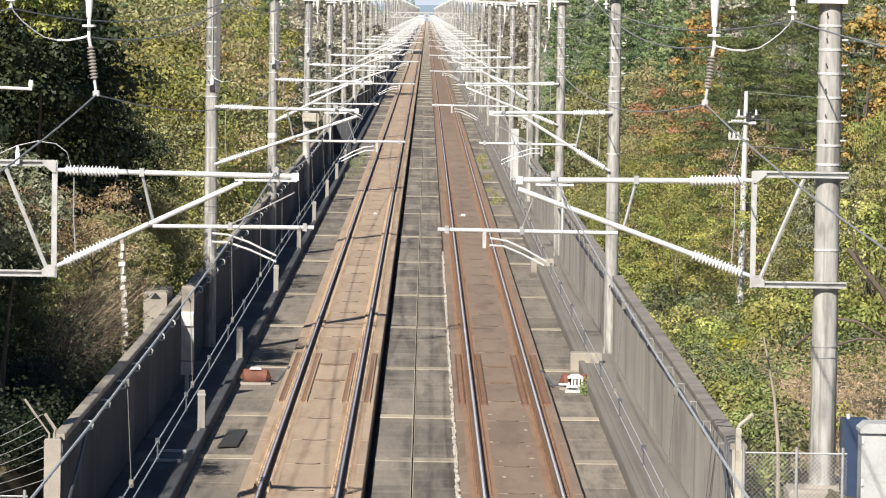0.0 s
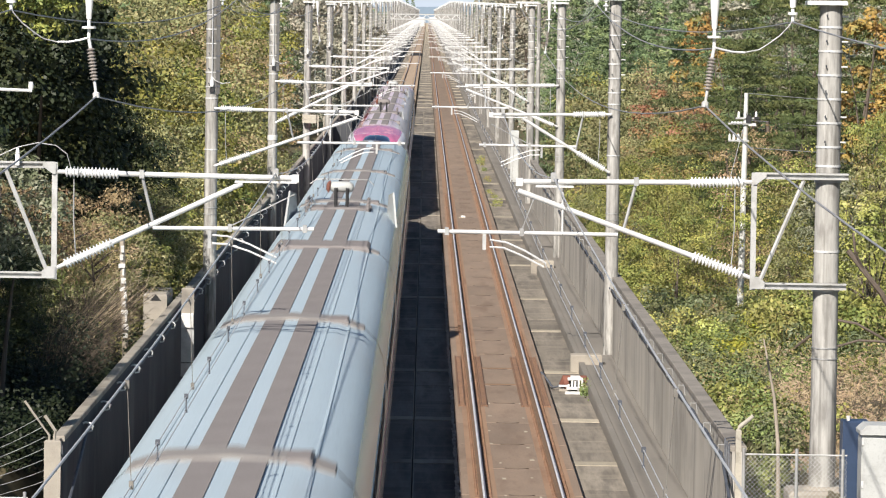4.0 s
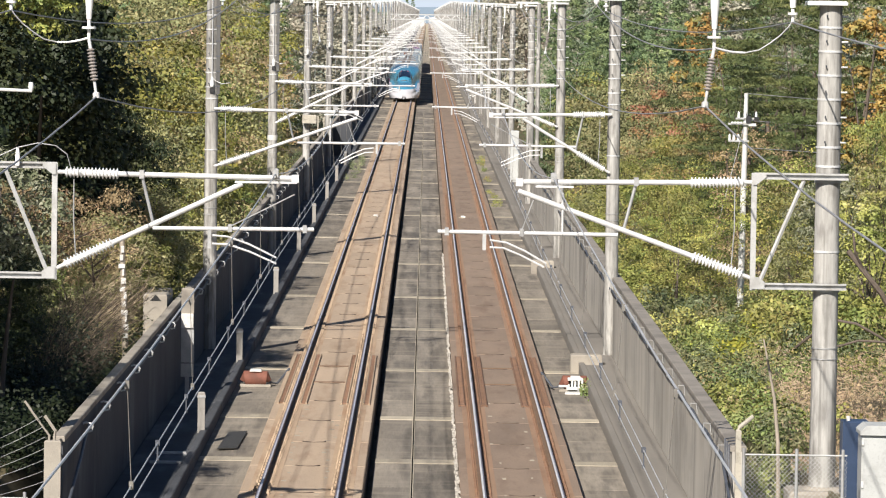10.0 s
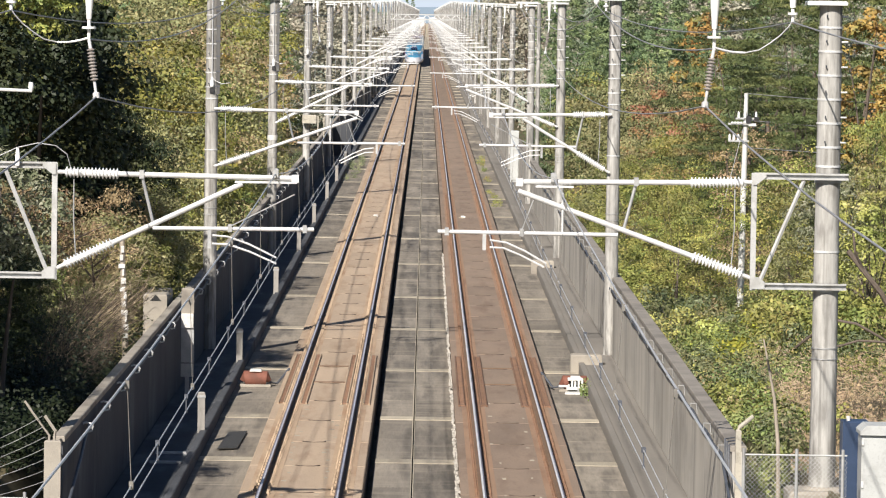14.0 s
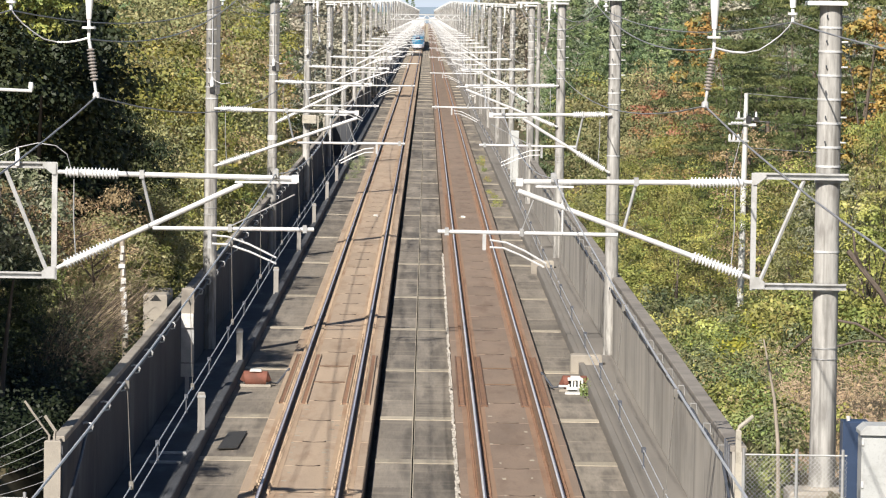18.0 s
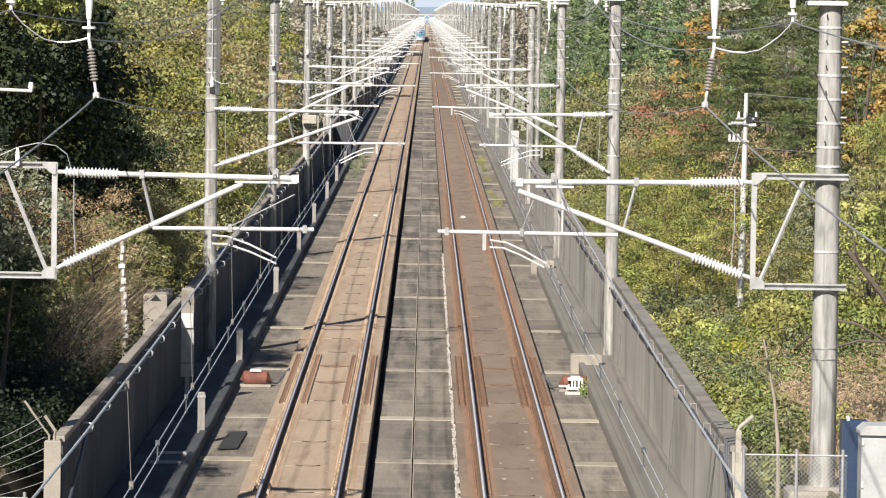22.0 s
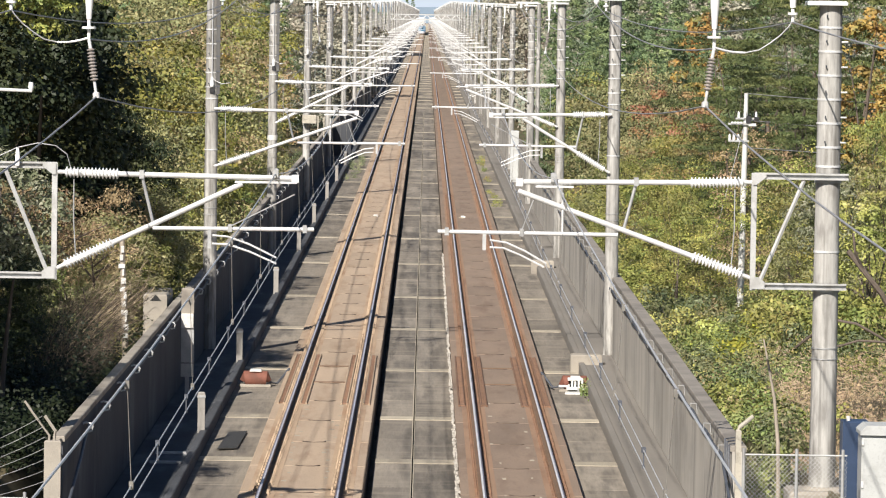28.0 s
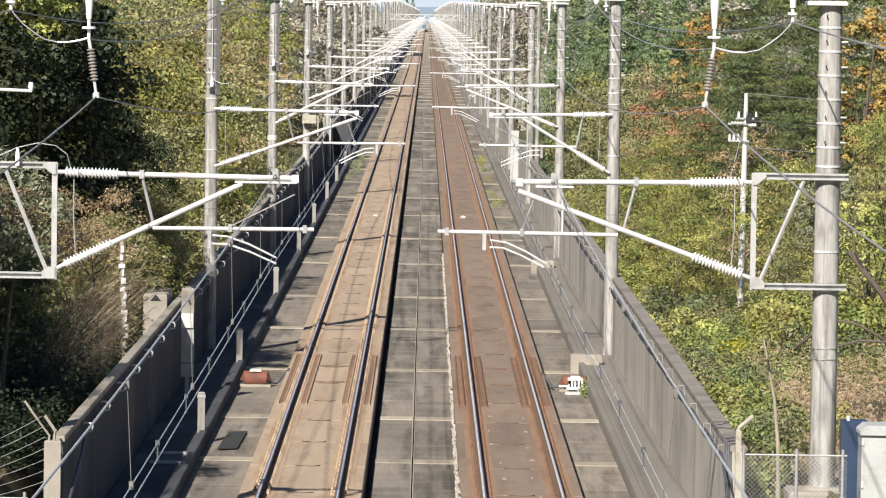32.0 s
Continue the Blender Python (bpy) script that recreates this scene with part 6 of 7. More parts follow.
KINDS = {
    "mix": ("broadleaf_tree", "tall green broadleaf tree turning yellow at the edges", 11, 3.4, 0.2, LEAF_MIX, 15000, 0.145, 1, "round", 80, 0.62),
    "mix2": ("broadleaf_tree", "bushy green broadleaf tree with yellow-green leaves", 9, 3.0, -0.2, LEAF_VINE, 13500, 0.14, 2, "round", 75, 0.62),
    "olive": ("broadleaf_tree", "dull olive broadleaf tree with thinning leaves", 10, 3.2, -0.2, LEAF_OLIVE, 13500, 0.135, 3, "round", 75, 0.62),
    "yellow": ("broadleaf_tree", "yellow autumn broadleaf tree", 9.5, 2.7, 0.2, LEAF_YELLOW, 12000, 0.13, 4, "round", 64, 0.62),
    "orange": ("broadleaf_tree", "slender orange autumn broadleaf tree", 9, 1.15, 4.6, LEAF_ORANGE, 4500, 0.12, 5, "round", 46, 0.62),
    "red": ("broadleaf_tree", "small red autumn maple", 5, 1.7, 0.6, LEAF_RED, 6000, 0.12, 17, "round", 44, 0.62),
    "brown": ("broadleaf_tree", "russet half-bare broadleaf tree", 8.5, 2.5, 0.0, LEAF_BROWN, 8500, 0.13, 6, "round", 80, 0.5),
    "cedar": ("cedar_tree", "dark green pointed cedar tree", 15, 2.7, 0.3, LEAF_CEDAR, 15000, 0.19, 7, "cone", 150, 0.4),
    "pine": ("pine_tree", "dark green pine with layered branches", 12.5, 4.0, 1.0, LEAF_PINE, 19000, 0.18, 8, "pine", 105, 0.25),
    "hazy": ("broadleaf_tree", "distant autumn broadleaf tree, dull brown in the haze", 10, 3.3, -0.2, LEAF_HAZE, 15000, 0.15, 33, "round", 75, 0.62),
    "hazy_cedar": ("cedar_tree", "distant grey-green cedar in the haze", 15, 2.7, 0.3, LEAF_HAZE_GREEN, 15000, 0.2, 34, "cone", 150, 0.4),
    "silver": ("shrub", "tall shrub with pale silvery-green leaves", 5.2, 1.3, 2.6, LEAF_SILVER, 3800, 0.12, 14, "round", 50, 0.4),
    "bush": ("shrub", "tall leafy bush with yellow-green leaves", 4.2, 1.15, 0.2, LEAF_KUDZU, 6500, 0.085, 15, "round", 70, 0.5),
    "bush2": ("shrub", "tall bush with brown-tinged olive leaves", 4.0, 1.15, 0.2, LEAF_OLIVE, 6500, 0.08, 16, "round", 70, 0.45),
    "bush3": ("shrub", "tall straggling bush with russet and straw-brown leaves", 4.0, 1.1, 2.3, LEAF_BROWN, 3600, 0.075, 18, "round", 70, 0.4),
    "shrub": ("shrub", "low rounded shrub with yellow-green leaves", 2.6, 1.7, -0.3, LEAF_KUDZU, 2600, 0.115, 9, "round", 44, 0.62),
    "shrub2": ("shrub", "low shrub with dull grey-green leaves", 2.3, 1.6, -0.3, LEAF_GREY, 2600, 0.105, 10, "round", 44, 0.55),
    "shrub3": ("shrub", "low russet autumn shrub", 2.2, 1.5, -0.3, LEAF_BROWN, 2200, 0.105, 12, "round", 36, 0.5),
}
PROTO = {}


def plant(kind, x, y, s=1.0, dz=0.0, top=None, wide=1.0):
    """Set one plant on the ground; top: the height that its crown reaches."""
    z = ground_z(x, y) - 0.1 + dz
    name, label, h, r, z0, mat, n, size, seed, shape, clumps, slim = KINDS[kind]
    if top is not None:
        s = max(0.2, (top - z) / (h * 0.97))
    m = scaled(x, y, z, random.uniform(0, 360), s) @ Matrix.Diagonal((wide, wide, 1, 1))
    far = y > 255 and h > 6
    key = (kind, far)
    if key not in PROTO:
        PROTO[key] = make_tree(name, label, h, r, z0, mat, n * 2 // 3 if far else n, size * (1.3 if far else 1.0), seed + (40 if far else 0), shape, clumps=clumps, slim=slim, limbs=0 if far else 3 if h < 3 else 7)
        if name == "shrub":
            tagged(PROTO[key], category="shrub", group="shrubs beside the line")
        PROTO[key].matrix_basis = m
    else:
        copy_thing(PROTO[key], m).matrix_basis = m


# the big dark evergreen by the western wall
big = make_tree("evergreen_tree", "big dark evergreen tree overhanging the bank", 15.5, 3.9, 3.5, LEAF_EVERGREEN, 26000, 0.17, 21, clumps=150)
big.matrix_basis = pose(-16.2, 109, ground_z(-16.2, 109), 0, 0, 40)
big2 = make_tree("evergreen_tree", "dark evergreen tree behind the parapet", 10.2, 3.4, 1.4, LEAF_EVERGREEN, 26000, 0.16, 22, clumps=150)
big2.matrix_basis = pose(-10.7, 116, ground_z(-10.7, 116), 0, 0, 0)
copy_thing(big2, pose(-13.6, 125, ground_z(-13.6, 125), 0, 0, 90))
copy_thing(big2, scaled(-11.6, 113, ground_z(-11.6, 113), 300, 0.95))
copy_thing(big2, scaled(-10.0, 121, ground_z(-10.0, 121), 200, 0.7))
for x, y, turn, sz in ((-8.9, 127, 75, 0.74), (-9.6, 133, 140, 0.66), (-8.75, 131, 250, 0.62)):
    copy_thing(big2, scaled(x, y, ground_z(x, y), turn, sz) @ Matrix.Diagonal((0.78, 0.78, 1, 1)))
# first five stand unseen beside the view, added to shade the brush
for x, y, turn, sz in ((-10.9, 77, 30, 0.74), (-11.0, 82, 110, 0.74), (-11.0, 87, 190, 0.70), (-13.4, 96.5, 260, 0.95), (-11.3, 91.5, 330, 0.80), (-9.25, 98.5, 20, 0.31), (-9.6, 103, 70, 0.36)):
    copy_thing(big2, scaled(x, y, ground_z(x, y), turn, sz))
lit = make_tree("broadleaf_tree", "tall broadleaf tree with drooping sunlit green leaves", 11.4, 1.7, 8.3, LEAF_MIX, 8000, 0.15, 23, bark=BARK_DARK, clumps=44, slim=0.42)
lit.matrix_basis = pose(-9.4, 110, ground_z(-9.4, 110), 0, 0, 0)
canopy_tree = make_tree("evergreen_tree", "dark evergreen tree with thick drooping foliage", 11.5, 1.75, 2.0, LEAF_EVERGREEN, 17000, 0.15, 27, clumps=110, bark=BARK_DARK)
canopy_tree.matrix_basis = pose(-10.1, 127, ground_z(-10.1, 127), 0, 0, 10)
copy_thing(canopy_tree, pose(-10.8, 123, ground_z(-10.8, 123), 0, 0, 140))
# another unseen tree, added to cast shade over the near west bank
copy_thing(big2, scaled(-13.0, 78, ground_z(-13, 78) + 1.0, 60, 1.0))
for x, y, top in ((-7.95, 86, 6.2), (-8.7, 84, 5.9)):
    plant("silver", x, y, top=top)
for kind, x, y, top in (("bush3", -7.7, 107, 3.9), ("bush3", -8.6, 105, 4.7), ("bush2", -7.5, 112, 4.1), ("bush3", -9.3, 104, 5.1), ("bush3", -7.9, 118, 4.2), ("bush2", -8.3, 108, 3.5), ("bush", -9.3, 110, 4.0), ("bush2", -10.0, 106, 3.7), ("bush", -7.4, 114, 3.9), ("bush2", -8.7, 117, 3.6), ("bush", -7.6, 121, 4.2), ("bush2", -7.8, 126, 4.3), ("bush", -7.55, 117.5, 3.9), ("bush2", -7.6, 123.5, 4.2), ("bush", -7.6, 129, 4.0), ("bush3", -8.2, 114, 4.6), ("bush2", -8.1, 111, 3.9), ("bush", -8.2, 130, 3.4), ("bush2", -10.6, 100, 3.6)):
    plant(kind, x, y, top=top)

# western woods
for kind, x, y, top in (("yellow", -9.6, 152, 8.5), ("mix2", -10.4, 172, 8.2), ("olive", -11.05, 205, 9.4), ("olive", -14.6, 225, 10.3), ("brown", -9.9, 188, 7.0), ("olive", -9.2, 165, 6.2),
                        ("olive", -8.9, 148, 5.4), ("mix2", -10.8, 210, 7.8), ("olive", -11.5, 250, 9.1), ("mix", -9.1, 177, 5.3), ("olive", -9.9, 215, 5.7), ("mix2", -8.6, 139, 4.0), ("mix", -13.5, 160, 9.6), ("olive", -12.0, 182, 9.2)):
    plant(kind, x, y, top=top)
for kind, x, y, s in (("yellow", -17, 205, 1.0), ("olive", -19.5, 240, 1.2), ("cedar", -17.0, 262, 0.95), ("orange", -12.4, 276, 1.1), ("mix2", -10.4, 262, 0.9),
                      ("mix", -22, 280, 1.3), ("brown", -15.5, 300, 1.4), ("brown", -12, 330, 1.3), ("olive", -20, 325, 1.5), ("cedar", -27, 310, 1.25), ("brown", -17.5, 350, 1.6), ("olive", -24, 360, 1.6),
                      ("mix", -31, 350, 1.6), ("yellow", -13.5, 368, 1.3), ("mix", -19, 395, 1.6), ("olive", -29, 400, 1.8), ("cedar", -14, 410, 1.2), ("mix2", -37, 395, 1.9), ("mix", -24, 430, 1.8)):
    plant(kind, x, y, s)
# eastern woods: cedars far off, russet and olive trees before them, then the pines
for kind, x, y, top in (("cedar", 10.96, 375, 10.0), ("cedar", 13.0, 385, 10.9), ("cedar", 15.3, 395, 11.7), ("cedar", 17.2, 388, 10.9), ("cedar", 20.0, 400, 11.5), ("cedar", 21.8, 392, 10.7), ("cedar", 24.8, 405, 11.5),
                        ("cedar", 12.7, 322, 9.9), ("cedar", 14.5, 318, 10.6), ("cedar", 16.3, 312, 10.2), ("cedar", 18.0, 316, 10.7), ("cedar", 10.5, 335, 7.7), ("cedar", 12.2, 330, 8.3), ("cedar", 13.8, 325, 7.5), ("cedar", 16.9, 345, 8.2), ("cedar", 20.4, 350, 7.4), ("cedar", 23.4, 360, 11.0), ("cedar", 18.6, 335, 8.0), ("cedar", 27.5, 370, 12.0), ("cedar", 33.0, 380, 12.5),
                        ("olive", 10.1, 275, 5.2), ("mix2", 11.4, 285, 5.6), ("olive", 11.8, 262, 5.0), ("olive", 12.9, 275, 6.2), ("brown", 14.9, 285, 6.5), ("olive", 16.2, 278, 5.4), ("red", 14.2, 250, 4.9), ("orange", 16.6, 268, 9.6),
                        ("olive", 12.0, 235, 4.0), ("mix2", 13.3, 228, 3.9), ("olive", 9.9, 218, 3.3), ("mix", 9.4, 205, 2.9), ("mix2", 10.1, 195, 2.9),
                        ("pine", 14.7, 205, 10.9), ("pine", 17.9, 212, 11.2), ("pine", 18.6, 238, 11.6), ("pine", 21.5, 218, 11.8), ("pine", 15.6, 231, 7.0),
                        ("pine", 13.6, 196, 8.0), ("pine", 16.6, 184, 6.6), ("orange", 15.8, 160, 9.4), ("pine", 21.1, 236, 11.0), ("pine", 19.5, 190, 11.5),
                        ("mix", 11.1, 178, 3.0), ("brown", 14.4, 190, 4.4), ("mix", 14.2, 168, 4.0), ("mix", 9.9, 172, 2.5), ("olive", 13.2, 150, 3.5), ("silver", 12.6, 134, 4.2), ("bush", 13.0, 128, 4.6), ("bush2", 14.0, 133, 4.9)):
    plant(kind, x, y, top=top)
for kind, x, y, top, wide in (("pine", 14.6, 176, 5.2, 0.7), ("mix", 15.6, 148, 6.6, 0.5), ("mix2", 16.4, 156, 6.8, 0.6), ("mix2", 10.0, 188, 2.9, 0.8)):
    plant(kind, x, y, top=top, wide=wide)
# low growth along both walls
for i in range(76):
    y = 112 + 160 * (i / 76) ** 1.2
    x = 7.4 + random.uniform(0, 1) ** 1.2 * (3.0 + 0.035 * y)
    open_strip = 0.055 < (x - 0.17 - 0.0043 * y) / y < 0.075
    plant(random.choice(("shrub", "shrub", "shrub2", "shrub2", "shrub3")), x, y, random.uniform(0.35, 0.5) if open_strip else random.uniform(0.6, 1.15), -0.3)
for i in range(44):
    y = 130 + 200 * (i / 44) ** 1.15
    x = -7.9 - random.uniform(0, 1) ** 1.2 * (1.6 + 0.025 * y)
    plant(random.choice(("shrub", "shrub2", "shrub2", "shrub3")), x, y, random.uniform(0.7, 1.2), -0.2)


def leaf_field(name, label, mat, n, xr, yr, size, seed, rise=0.9, slim=0.7, keep=None, bias=1.0):
    """Low rank growth: leaves over a lumpy surface."""
    g = np.random.default_rng(seed)
    u, v = g.uniform(0, 1, n), g.uniform(0, 1, n) ** bias
    y = yr[0] + (yr[1] - yr[0]) * v
    x = np.where(np.full(n, xr[0] > 0), xr[0] + (xr[1] - xr[0]) * u * (0.35 + 0.65 * v), xr[0] - (xr[0] - xr[1]) * u * (0.35 + 0.65 * v))
    pos = np.empty((n, 3))
    for i in range(n):
        a = noise.noise(Vector((x[i] * 0.45, y[i] * 0.33, seed)))
        b = noise.noise(Vector((x[i] * 1.3, y[i] * 1.1, seed + 7.0)))
        top = max(0.05, rise * (0.5 + 1.1 * a + 0.6 * b))
        pos[i] = x[i], y[i], ground_z(x[i], y[i]) + top * (1 - 0.85 * g.uniform() ** 1.5)
    if keep is not None:
        pos = pos[[keep(*p) for p in pos]]
    out = np.zeros_like(pos)
    out[:, 2], out[:, 1] = 0.6, -0.5
    ob = new(name, leaf_mesh(name, pos, out, size, mat, seed, slim))
    return tagged(ob, label, "vegetation", kind="stuff")


def bank(x, y):
    """Where the bank is green: not on the dry strip beyond the mast."""
    dry_foot = y < 92 and noise.noise(Vector((x * 1.3, y * 0.35, 6.0))) > 0.02
    return not dry_foot and not (x > 7.3 + 0.012 * (y - 77) and y < 100 and noise.noise(Vector((x * 0.8, y * 0.25, 5.0))) > -0.22)


def cushions(name, label, mat, count, size, seed, radius, slim, keep, dense=150, x0=6.0, sign=1, yr=(78, 265)):
    """Low bushy growth in many small rounded clumps with dark gaps between them."""
    g = np.random.default_rng(seed)
    P, O = [], []
    while len(P) < count:
        y = yr[0] + (yr[1] - yr[0]) * g.uniform() ** 1.7
        x = x0 + g.uniform() * (1.6 + 0.088 * (y - 60))
        if not keep(x, y):
            continue
        rr = g.uniform(*radius)
        n = int(dense * (rr / 0.5) ** 1.7)
        d = g.normal(0, 1, (n, 3))
        d /= np.linalg.norm(d, axis=1)[:, None]
        d[:, 2] = np.where(d[:, 2] < 0.05, np.abs(d[:, 2]) * 0.8, d[:, 2])
        flat = g.uniform(0.6, 1.05)
        rad = rr * g.uniform(0.8, 1.12, (n, 1)) * (1 + 0.25 * np.sin(3 * d[:, :1] * g.uniform(1, 3) + g.uniform(0, 6)))
        q = np.array([x, y, ground_z(sign * x, y) + g.uniform(0.0, 0.45)]) + d * rad * [1, 1, flat]
        q[:, 0] = sign * np.maximum(q[:, 0], x0 - 0.15)
        P.append(q)
        O.append(d)
    ob = new(name, leaf_mesh(name, np.vstack(P), np.vstack(O), size, mat, seed, slim))
    return tagged(ob, label, "vegetation", kind="stuff")


def patch_of(k, lo, hi):
    return lambda x, y: bank(x, y) and lo < noise.noise(Vector((x * 0.33, y * 0.11, 3.0 + k))) + 0.35 * noise.noise(Vector((x * 1.1, y * 0.5, 8.0 + k))) < hi


cushions("vine_thicket", "rank yellow-green vines sprawling over the bank", LEAF_KUDZU, 240, 0.09, 131, (0.3, 0.7), 0.7, patch_of(0, 0.05, 9), dense=210)
cushions("leafy_undergrowth", "fresh green leafy undergrowth on the bank", LEAF_FRESH, 560, 0.08, 132, (0.25, 0.6), 0.55, patch_of(0, -9, 0.14), dense=240)
cushions("grey_undergrowth", "grey-green narrow-leaved undergrowth on the bank", LEAF_GREY, 330, 0.10, 133, (0.3, 0.7), 0.36, patch_of(4, 0.0, 9))
cushions("russet_undergrowth", "russet and straw-brown undergrowth on the bank", LEAF_BROWN, 320, 0.085, 134, (0.25, 0.55), 0.4, patch_of(9, 0.1, 9))
cushions("russet_undergrowth", "rust-brown and straw undergrowth among the green", LEAF_BROWN, 130, 0.09, 139, (0.35, 0.8), 0.45, lambda x, y: bank(x, y) and noise.noise(Vector((x * 0.5, y * 0.14, 21.0))) > -0.05, x0=6.6, yr=(128, 190), dense=160)
cushions("leafy_undergrowth", "pale green leafy undergrowth at the foot of the trees", LEAF_FRESH, 170, 0.09, 140, (0.4, 0.85), 0.55, lambda x, y: bank(x, y) and noise.noise(Vector((x * 0.5, y * 0.14, 21.0))) < 0.1, x0=6.3, yr=(118, 190), dense=190)
cushions("lime_vine", "bright yellow-green vine heaped on the bank", LEAF_LIME, 60, 0.12, 135, (0.35, 0.7), 0.8, lambda x, y: (x - 8.9) ** 2 / 2.2 + (y - 124) ** 2 / 60 < 1 or (x - 10.6) ** 2 / 1.2 + (y - 138) ** 2 / 30 < 1 or (x - 7.7) ** 2 / 0.6 + (y - 114) ** 2 / 20 < 1 or (x - 12.2) ** 2 / 1.5 + (y - 150) ** 2 / 40 < 1)
cushions("grey_shrubbery", "dense grey-green shrubbery beside the wall", LEAF_GREY, 40, 0.105, 136, (0.4, 0.75), 0.4, lambda x, y: (x - 7.1) ** 2 / 1.0 + (y - 104) ** 2 / 60 < 1)
leaf_field("undergrowth", "thin mixed undergrowth on the bank", LEAF_VINE, 42000, (5.95, 26), (79, 300), 0.085, 32, 0.8, bias=1.9, keep=lambda x, y, z: bank(x, y))
leaf_field("undergrowth", "russet leaves low on the bank", LEAF_BROWN, 14000, (6.6, 22), (79, 240), 0.07, 37, 0.9, bias=1.8, keep=lambda x, y, z: noise.noise(Vector((x * 0.4, y * 0.12, 9.0))) > 0.05)
leaf_field("undergrowth", "mixed green undergrowth behind the parapet", LEAF_MIX, 34000, (-6.4, -24), (104, 330), 0.125, 33, 1.7, bias=1.4)
leaf_field("undergrowth", "grey-green undergrowth behind the parapet", LEAF_GREY, 16000, (-6.4, -24), (108, 330), 0.115, 35, 1.7, bias=1.4)
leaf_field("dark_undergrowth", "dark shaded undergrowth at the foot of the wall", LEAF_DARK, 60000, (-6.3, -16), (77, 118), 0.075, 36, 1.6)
leaf_field("dead_leaves", "brown dead leaves and stalks in the thicket", DRY, 30000, (6.6, 17), (77, 112), 0.12, 34, 1.0, slim=0.2, keep=lambda x, y, z: (y < 84 and x < 7.4) or x > 7.1 + 0.03 * (y - 77))


def dry_stalks(name, label, n, x0, x1, y0, y1, h, mat, seed, lean, reach=99.0, spread=0.5):
    g = np.random.default_rng(seed)
    s = Shape()
    for _ in range(n):
        x, y = g.uniform(x0, x1), g.uniform(y0, y1)
        z = ground_z(x, y)
        hh, dx, dy = h * g.uniform(0.5, 1.2), lean[0] + g.normal(0, spread), lean[1] + g.normal(0, spread)
        pts = [(x, y, z - 0.1), (x + 0.2 * dx * hh, y + 0.2 * dy * hh, z + 0.5 * hh), (x + 0.6 * dx * hh, y + 0.6 * dy * hh, z + 0.85 * hh), (x + 1.15 * dx * hh, y + 1.15 * dy * hh, z + hh * g.uniform(0.75, 1.0))]
        pts = [(min(p[0], reach - 0.05 * k), p[1], p[2]) for k, p in enumerate(pts)]
        r = g.uniform(0.004, 0.0105) * (h / 2.5) ** 0.5
        s.rings(pts, [r, r * 0.85, r * 0.6, r * 0.25], 4)
    ob = solid(name, s, mat, label, "vegetation", kind="stuff")
    return ob


dry_stalks("dry_brush", "tangle of bare arching grey-brown stems", 230, -8.4, -7.6, 96, 109, 2.3, TWIG, 41, (0.62, 0.0), reach=-6.2, spread=0.42)
dry_stalks("dry_brush", "low tangle of bare stems behind the parapet", 170, -7.7, -7.1, 90, 98, 1.6, TWIG, 45, (0.8, 0.0), reach=-6.2, spread=0.35)
dry_stalks("dry_reeds", "long pale arching dead stems leaning over the parapet", 130, -8.2, -7.5, 96, 108, 2.4, STRAW, 44, (0.64, 0.0), reach=-6.2, spread=0.42)
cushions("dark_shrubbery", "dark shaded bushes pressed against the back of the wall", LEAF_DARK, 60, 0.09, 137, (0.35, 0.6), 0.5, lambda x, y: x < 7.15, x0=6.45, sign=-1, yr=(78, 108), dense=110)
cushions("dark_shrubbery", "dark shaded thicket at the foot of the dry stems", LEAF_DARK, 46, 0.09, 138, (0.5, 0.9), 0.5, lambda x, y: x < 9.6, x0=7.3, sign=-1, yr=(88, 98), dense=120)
dry_stalks("dry_grass", "tall dry straw-coloured grass behind the parapet", 260, -10.2, -7.2, 103, 118, 3.0, STRAW, 43, (0.12, 0.0), reach=-6.3)
dry_stalks("dry_grass", "dry straw-coloured grass on the bank", 900, 7.4, 12, 76, 100, 0.9, TWIG, 42, (0.1, 0.1))
for run, r in (([(8.2, 96, 2.1), (8.87, 95, 2.77), (9.39, 95, 2.69), (9.83, 95, 2.45), (10.6, 95.5, 2.0)], 0.03), ([(8.4, 95, 1.9), (8.94, 95, 2.18), (9.45, 95, 2.33), (10.2, 95, 2.3)], 0.026), ([(9.18, 95, 4.24), (9.56, 95, 3.77), (9.9, 95, 3.35), (10.6, 95.5, 2.2)], 0.06)):
    b = thing("bare_branch", "bare grey-brown branch leaning over the bank", "branch", group="bare branches")
    part("limb", Shape().sweep(run, r, 7), BARK, b)
    part("twig", Shape().sweep([run[1], tuple(Vector(run[1]) + Vector((-0.25, -0.2, 0.45))), tuple(Vector(run[1]) + Vector((-0.3, -0.2, 0.85)))], r * 0.4, 5), BARK, b)
t = thing("dead_sapling", "bare pale leaning sapling on the bank", "sapling", (6.35, 77, ground_z(6.35, 77)))
part("stem", Shape().rings([(0, 0, -0.2), (-0.02, 0, 0.8), (-0.1, 0, 1.6), (-0.3, 0, 2.6)], [0.04, 0.035, 0.028, 0.012], 8), BARK_PALE, t)


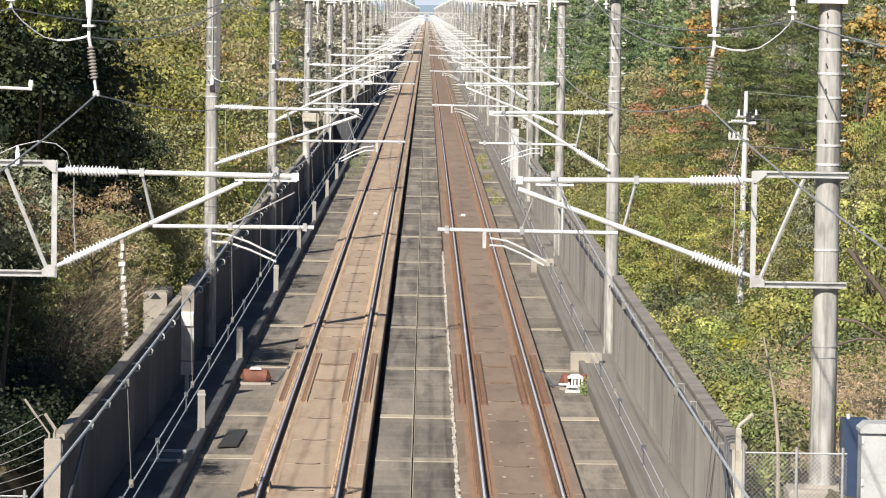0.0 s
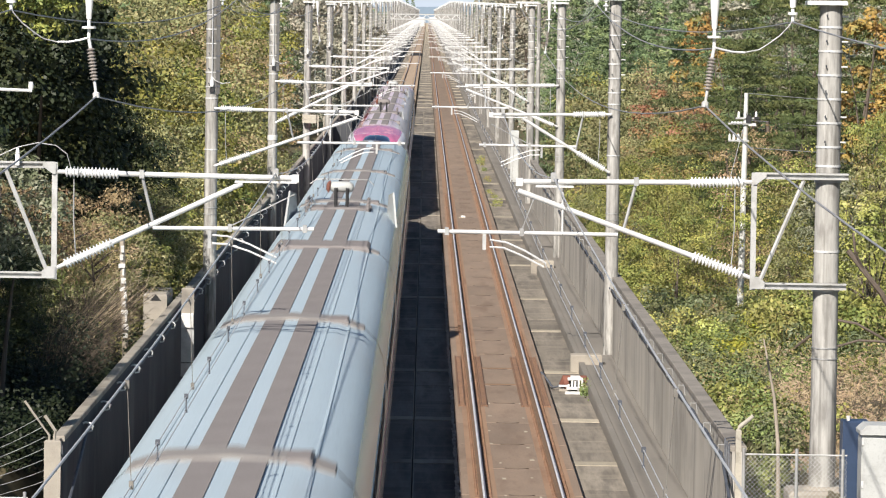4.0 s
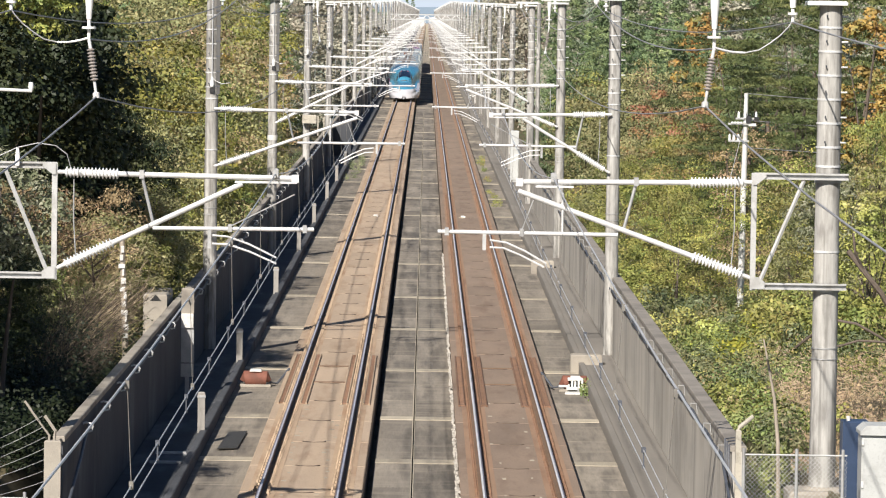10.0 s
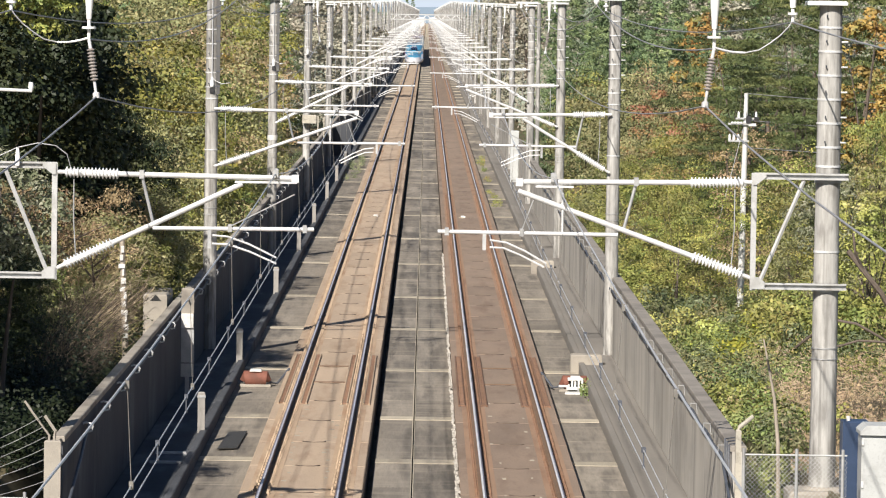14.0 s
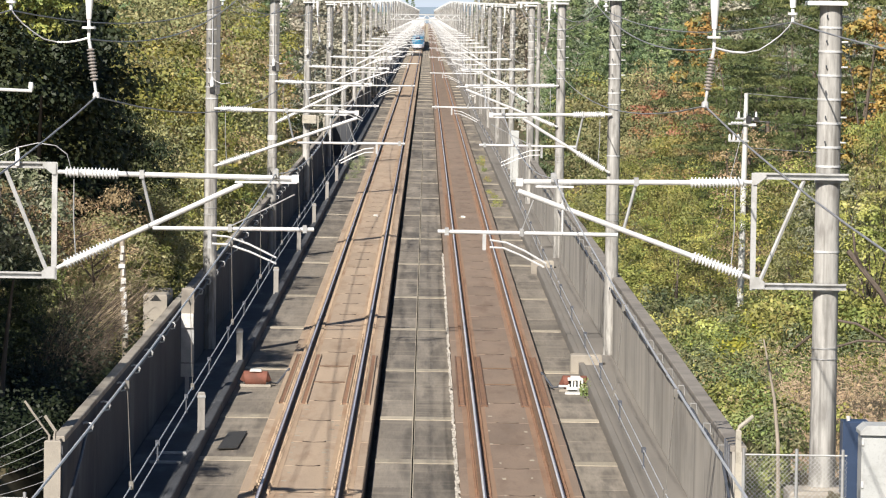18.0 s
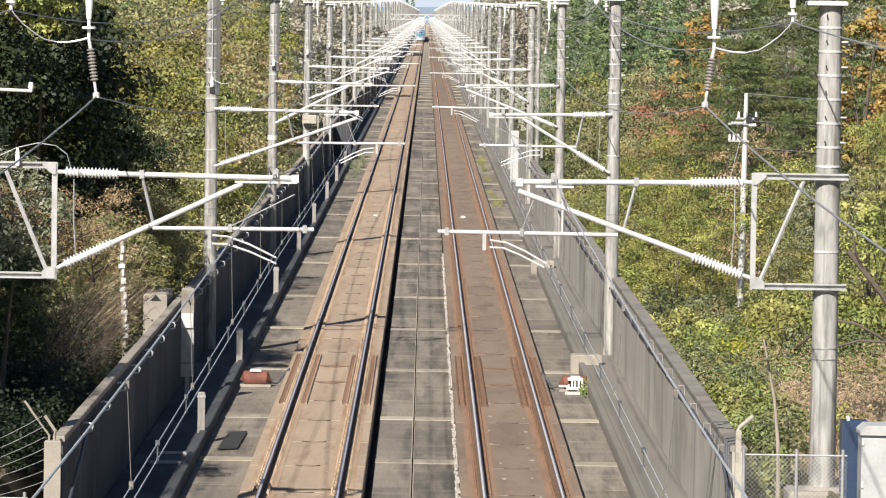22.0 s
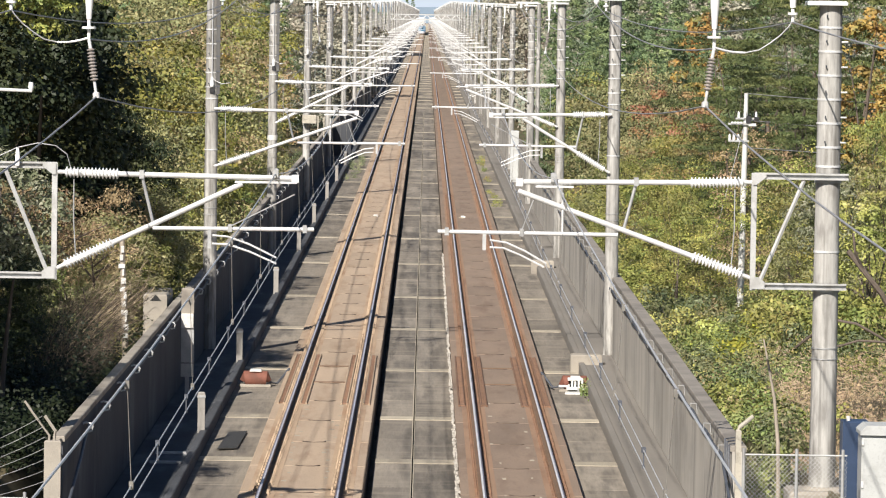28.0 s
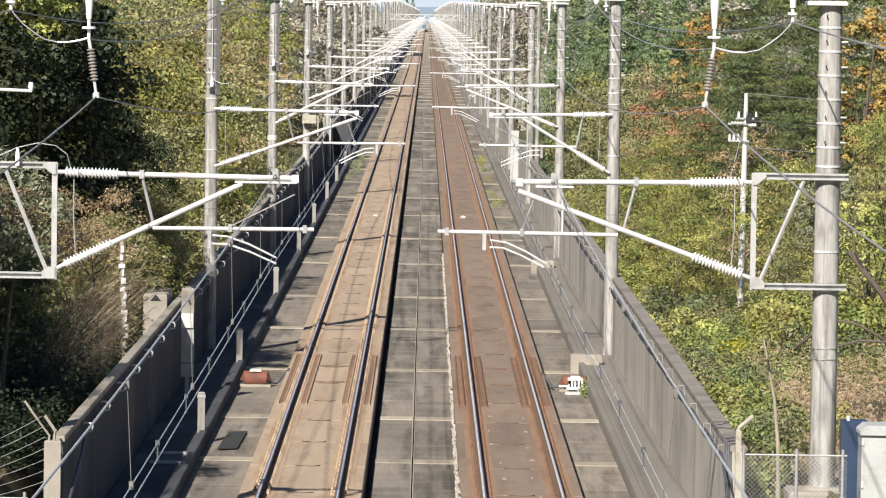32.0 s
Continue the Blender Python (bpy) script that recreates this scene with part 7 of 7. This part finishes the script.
def weeds(label, mat, n, x0, x1, y0, y1, z, h, seed):
    """Tufts of weed in the joints of the deck."""
    g = np.random.default_rng(seed)
    c = np.stack([g.uniform(x0, x1, 14), g.uniform(y0, y1, 14)], 1)
    k = g.integers(0, 14, n)
    u = g.uniform(0, 1, n) ** 1.5
    pos = np.stack([c[k, 0] + g.normal(0, 0.1, n), c[k, 1] + g.normal(0, 0.6, n), z + h * u * (0.5 + 0.5 * (k % 3) / 2)], 1)
    pos[:, 0] = np.clip(pos[:, 0], x0 - 0.1, x1 + 0.1)
    out = np.tile([0, -0.6, 0.5], (n, 1)) + g.normal(0, 0.4, (n, 3))
    tagged(new("weeds", leaf_mesh("weeds", pos, out, 0.08, mat, seed, 0.4)), label, "weeds", kind="stuff")


weeds("green weeds growing along the deck joint", LEAF_VINE, 1500, 3.45, 4.0, 225, 300, Z_FLOOR, 0.4, 61)
weeds("grey-green weeds on the deck beside the wall", LEAF_GREY, 1500, -4.5, -3.7, 258, 300, Z_FLOOR, 0.7, 62)
weeds("small tuft of weed beside the white housing", LEAF_FRESH, 420, 4.34, 4.42, 114.2, 115.2, Z_FLOOR, 0.34, 63)


def far_woods(name, label, mat, n, side, y0, y1, seed, zmax, size):
    g = np.random.default_rng(seed)
    y = y0 + (y1 - y0) * g.uniform(0, 1, n)
    x = side * (9.5 + g.uniform(0, 1, n) ** 1.5 * (10 + 0.085 * y))
    pos = np.empty((n, 3))
    for i in range(n):
        a = noise.noise(Vector((x[i] * 0.13, y[i] * 0.035, seed)))
        edge = min(1.0, 0.45 + (abs(x[i]) - 9.5) / 9)
        top = zmax * edge * (0.62 + 0.75 * a)
        pos[i] = x[i], y[i], -3 + max(0.6, top) * (1 - 0.75 * g.uniform() ** 1.3)
    out = np.zeros_like(pos)
    out[:, 1], out[:, 2] = -0.7, 0.5
    ob = new(name, leaf_mesh(name, pos, out, size, mat, seed))
    return tagged(ob, label, "woods", kind="stuff")


def wooded_rise(name, label, mat, n, x0, x1, seed, size):
    """Dense woods on the rise behind the nearer trees."""
    g = np.random.default_rng(seed)
    x, v = g.uniform(x0, x1, n), g.uniform(0, 1, n)
    top = np.array([21 + 6 * noise.noise(Vector((u * 0.12, seed, 0.5))) for u in x])
    pos = np.stack([x, 455 + 70 * v + g.normal(0, 4, n), -3 + top * v ** 0.7], 1)
    out = np.tile([0, -0.6, 0.55], (n, 1)) + g.normal(0, 0.3, (n, 3))
    tagged(new(name, leaf_mesh(name, pos, out, size, mat, seed)), label, "woods", kind="stuff")


def hillside(s, y, x0, h, step, mat):
    sh = Shape()
    for i in range(40):
        x = x0 + step * i + (1.5 if s < 0 else 0)
        t = h + 0.3 * h * noise.noise(Vector((x * 0.22 / step, s, y))) + min(4, 0.2 * i)
        t *= min(1.0, 0.55 + 0.12 * i)
        sh.v += [(s * x, y, -4), (s * x, y + 40, 0.45 * t), (s * x, y + 85, t), (s * x, y + 140, t * 0.6)]
    sh.f = [(4 * i + j, 4 * i + 4 + j, 4 * i + 5 + j, 4 * i + 1 + j) for i in range(39) for j in range(3)]
    sh.m = [0] * len(sh.f)
    solid("wooded_hillside", sh, mat, "wooded hillside beside the line, paled with haze", kind="structure")


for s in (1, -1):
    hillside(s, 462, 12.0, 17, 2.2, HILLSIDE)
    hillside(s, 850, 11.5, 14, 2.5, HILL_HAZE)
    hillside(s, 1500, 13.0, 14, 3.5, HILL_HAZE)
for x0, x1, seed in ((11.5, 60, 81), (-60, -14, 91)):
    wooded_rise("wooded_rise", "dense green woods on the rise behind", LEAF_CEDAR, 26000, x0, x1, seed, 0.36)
    wooded_rise("wooded_rise", "hazy olive woods on the rise behind", LEAF_HAZE, 22000, x0, x1, seed + 1, 0.34)
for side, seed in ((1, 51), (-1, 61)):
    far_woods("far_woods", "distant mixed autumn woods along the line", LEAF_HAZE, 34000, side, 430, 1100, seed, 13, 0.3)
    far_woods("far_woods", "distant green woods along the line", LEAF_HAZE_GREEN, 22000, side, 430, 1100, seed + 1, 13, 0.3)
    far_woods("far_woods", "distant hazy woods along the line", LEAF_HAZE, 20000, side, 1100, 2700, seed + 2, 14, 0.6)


def far_forest():
    """Single trees before the distant woods on both sides."""
    g = random.Random(17)
    for side in (1, -1):
        for i in range(52):
            y = 430 + 420 * (i / 52) ** 1.3
            x = side * (11.5 + g.uniform(0, 1) ** 1.3 * (4 + 0.06 * y))
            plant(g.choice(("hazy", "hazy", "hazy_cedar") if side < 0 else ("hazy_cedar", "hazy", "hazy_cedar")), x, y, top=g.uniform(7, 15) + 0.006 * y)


far_forest()


def far_town():
    g = random.Random(5)
    for i in range(16):
        x = g.choice((-1, 1)) * g.uniform(9, 60)
        y = 3250 + g.uniform(0, 300)
        hgt, wid = g.uniform(7, 15), g.uniform(8, 16)
        h = thing("distant_house", "small pale house far beyond the line", "house", (x, y, -3), "distant houses")
        part("wall", Shape().box(-wid / 2, wid / 2, 0, 10, 0, hgt * 0.75), WHITE_PAINT, h)
        part("roof", Shape().prism([(-wid / 2 - 0.5, hgt * 0.75), (wid / 2 + 0.5, hgt * 0.75), (0, hgt)], -0.5, 10.5), GALV_DULL, h)
        for k in range(3):
            part("window", Shape().box(-wid * 0.35 + k * wid * 0.27, -wid * 0.35 + k * wid * 0.27 + 1.4, -0.05, -0.01, 3, 4.6), T_GLASS, h)
    g2 = np.random.default_rng(71)
    n = 9000
    x = g2.uniform(-260, 260, n)
    top = np.array([6 + 9 * abs(noise.noise(Vector((v * 0.03, 3.0, 1.0)))) + (6 if abs(v) > 14 else 0) for v in x])
    x = np.where(np.abs(x) < 13, x * 6 + 15 * np.sign(x), x)
    pos = np.stack([x, 3300 + g2.uniform(0, 60, n), -3 + top * g2.uniform(0.1, 1, n)], 1)
    out = np.tile([0, -0.7, 0.5], (n, 1))
    tagged(new("tree_belt", leaf_mesh("tree_belt", pos, out, 2.2, LEAF_CEDAR, 72)), "dark tree belt across the end of the line", "woods", kind="stuff")
    for x in (-12.5, -9.0, 30.0):
        m = scaled(x, 2800, -3, 0, 1.45)
        copy_thing(PROTO["cedar", True], m).matrix_basis = m
    sk = Shape().add([(-900, 4890, -20), (900, 4890, -20), (900, 4890, 220), (-900, 4890, 220)], [(0, 1, 2, 3)])
    solid("sky_backdrop", sk, SKY_GLOW, "pale blue hazy sky at the horizon", kind="structure")
    s = Shape()
    xs = [-1400 + 28 * i for i in range(101)]
    for x in xs:
        hgt = 16 + 4 * noise.noise(Vector((x * 0.004, 0.3, 0))) + 2.5 * noise.noise(Vector((x * 0.02, 2.3, 0)))
        s.v += [(x, 4600, -4), (x, 4680, hgt), (x, 4800, hgt * 0.9)]
    s.f = [(3 * i + j, 3 * i + 3 + j, 3 * i + 4 + j, 3 * i + 1 + j) for i in range(100) for j in range(2)]
    s.m = [0] * len(s.f)
    solid("hill_backdrop", s, HILL, "wooded hills on the horizon, coloured pale blue for haze", kind="structure")


far_town()


# ---------------------------------------------------------------- what moves
def motions():
    tail = [(0.0, -389.5), (3.0, -131.5), (6.0, 126.3), (7.0, 212.0), (9.0, 384.0), (13.0, 727.0), (19.0, 1240.0), (25.0, 1750.0), (32.0, 2340.0)]
    walk(GREEN, [(t, pose(-TRACK, y, 0)) for t, y in tail])
    walk(ROSE, [(t, pose(-TRACK, y + 252.4, 0)) for t, y in tail])


motions()
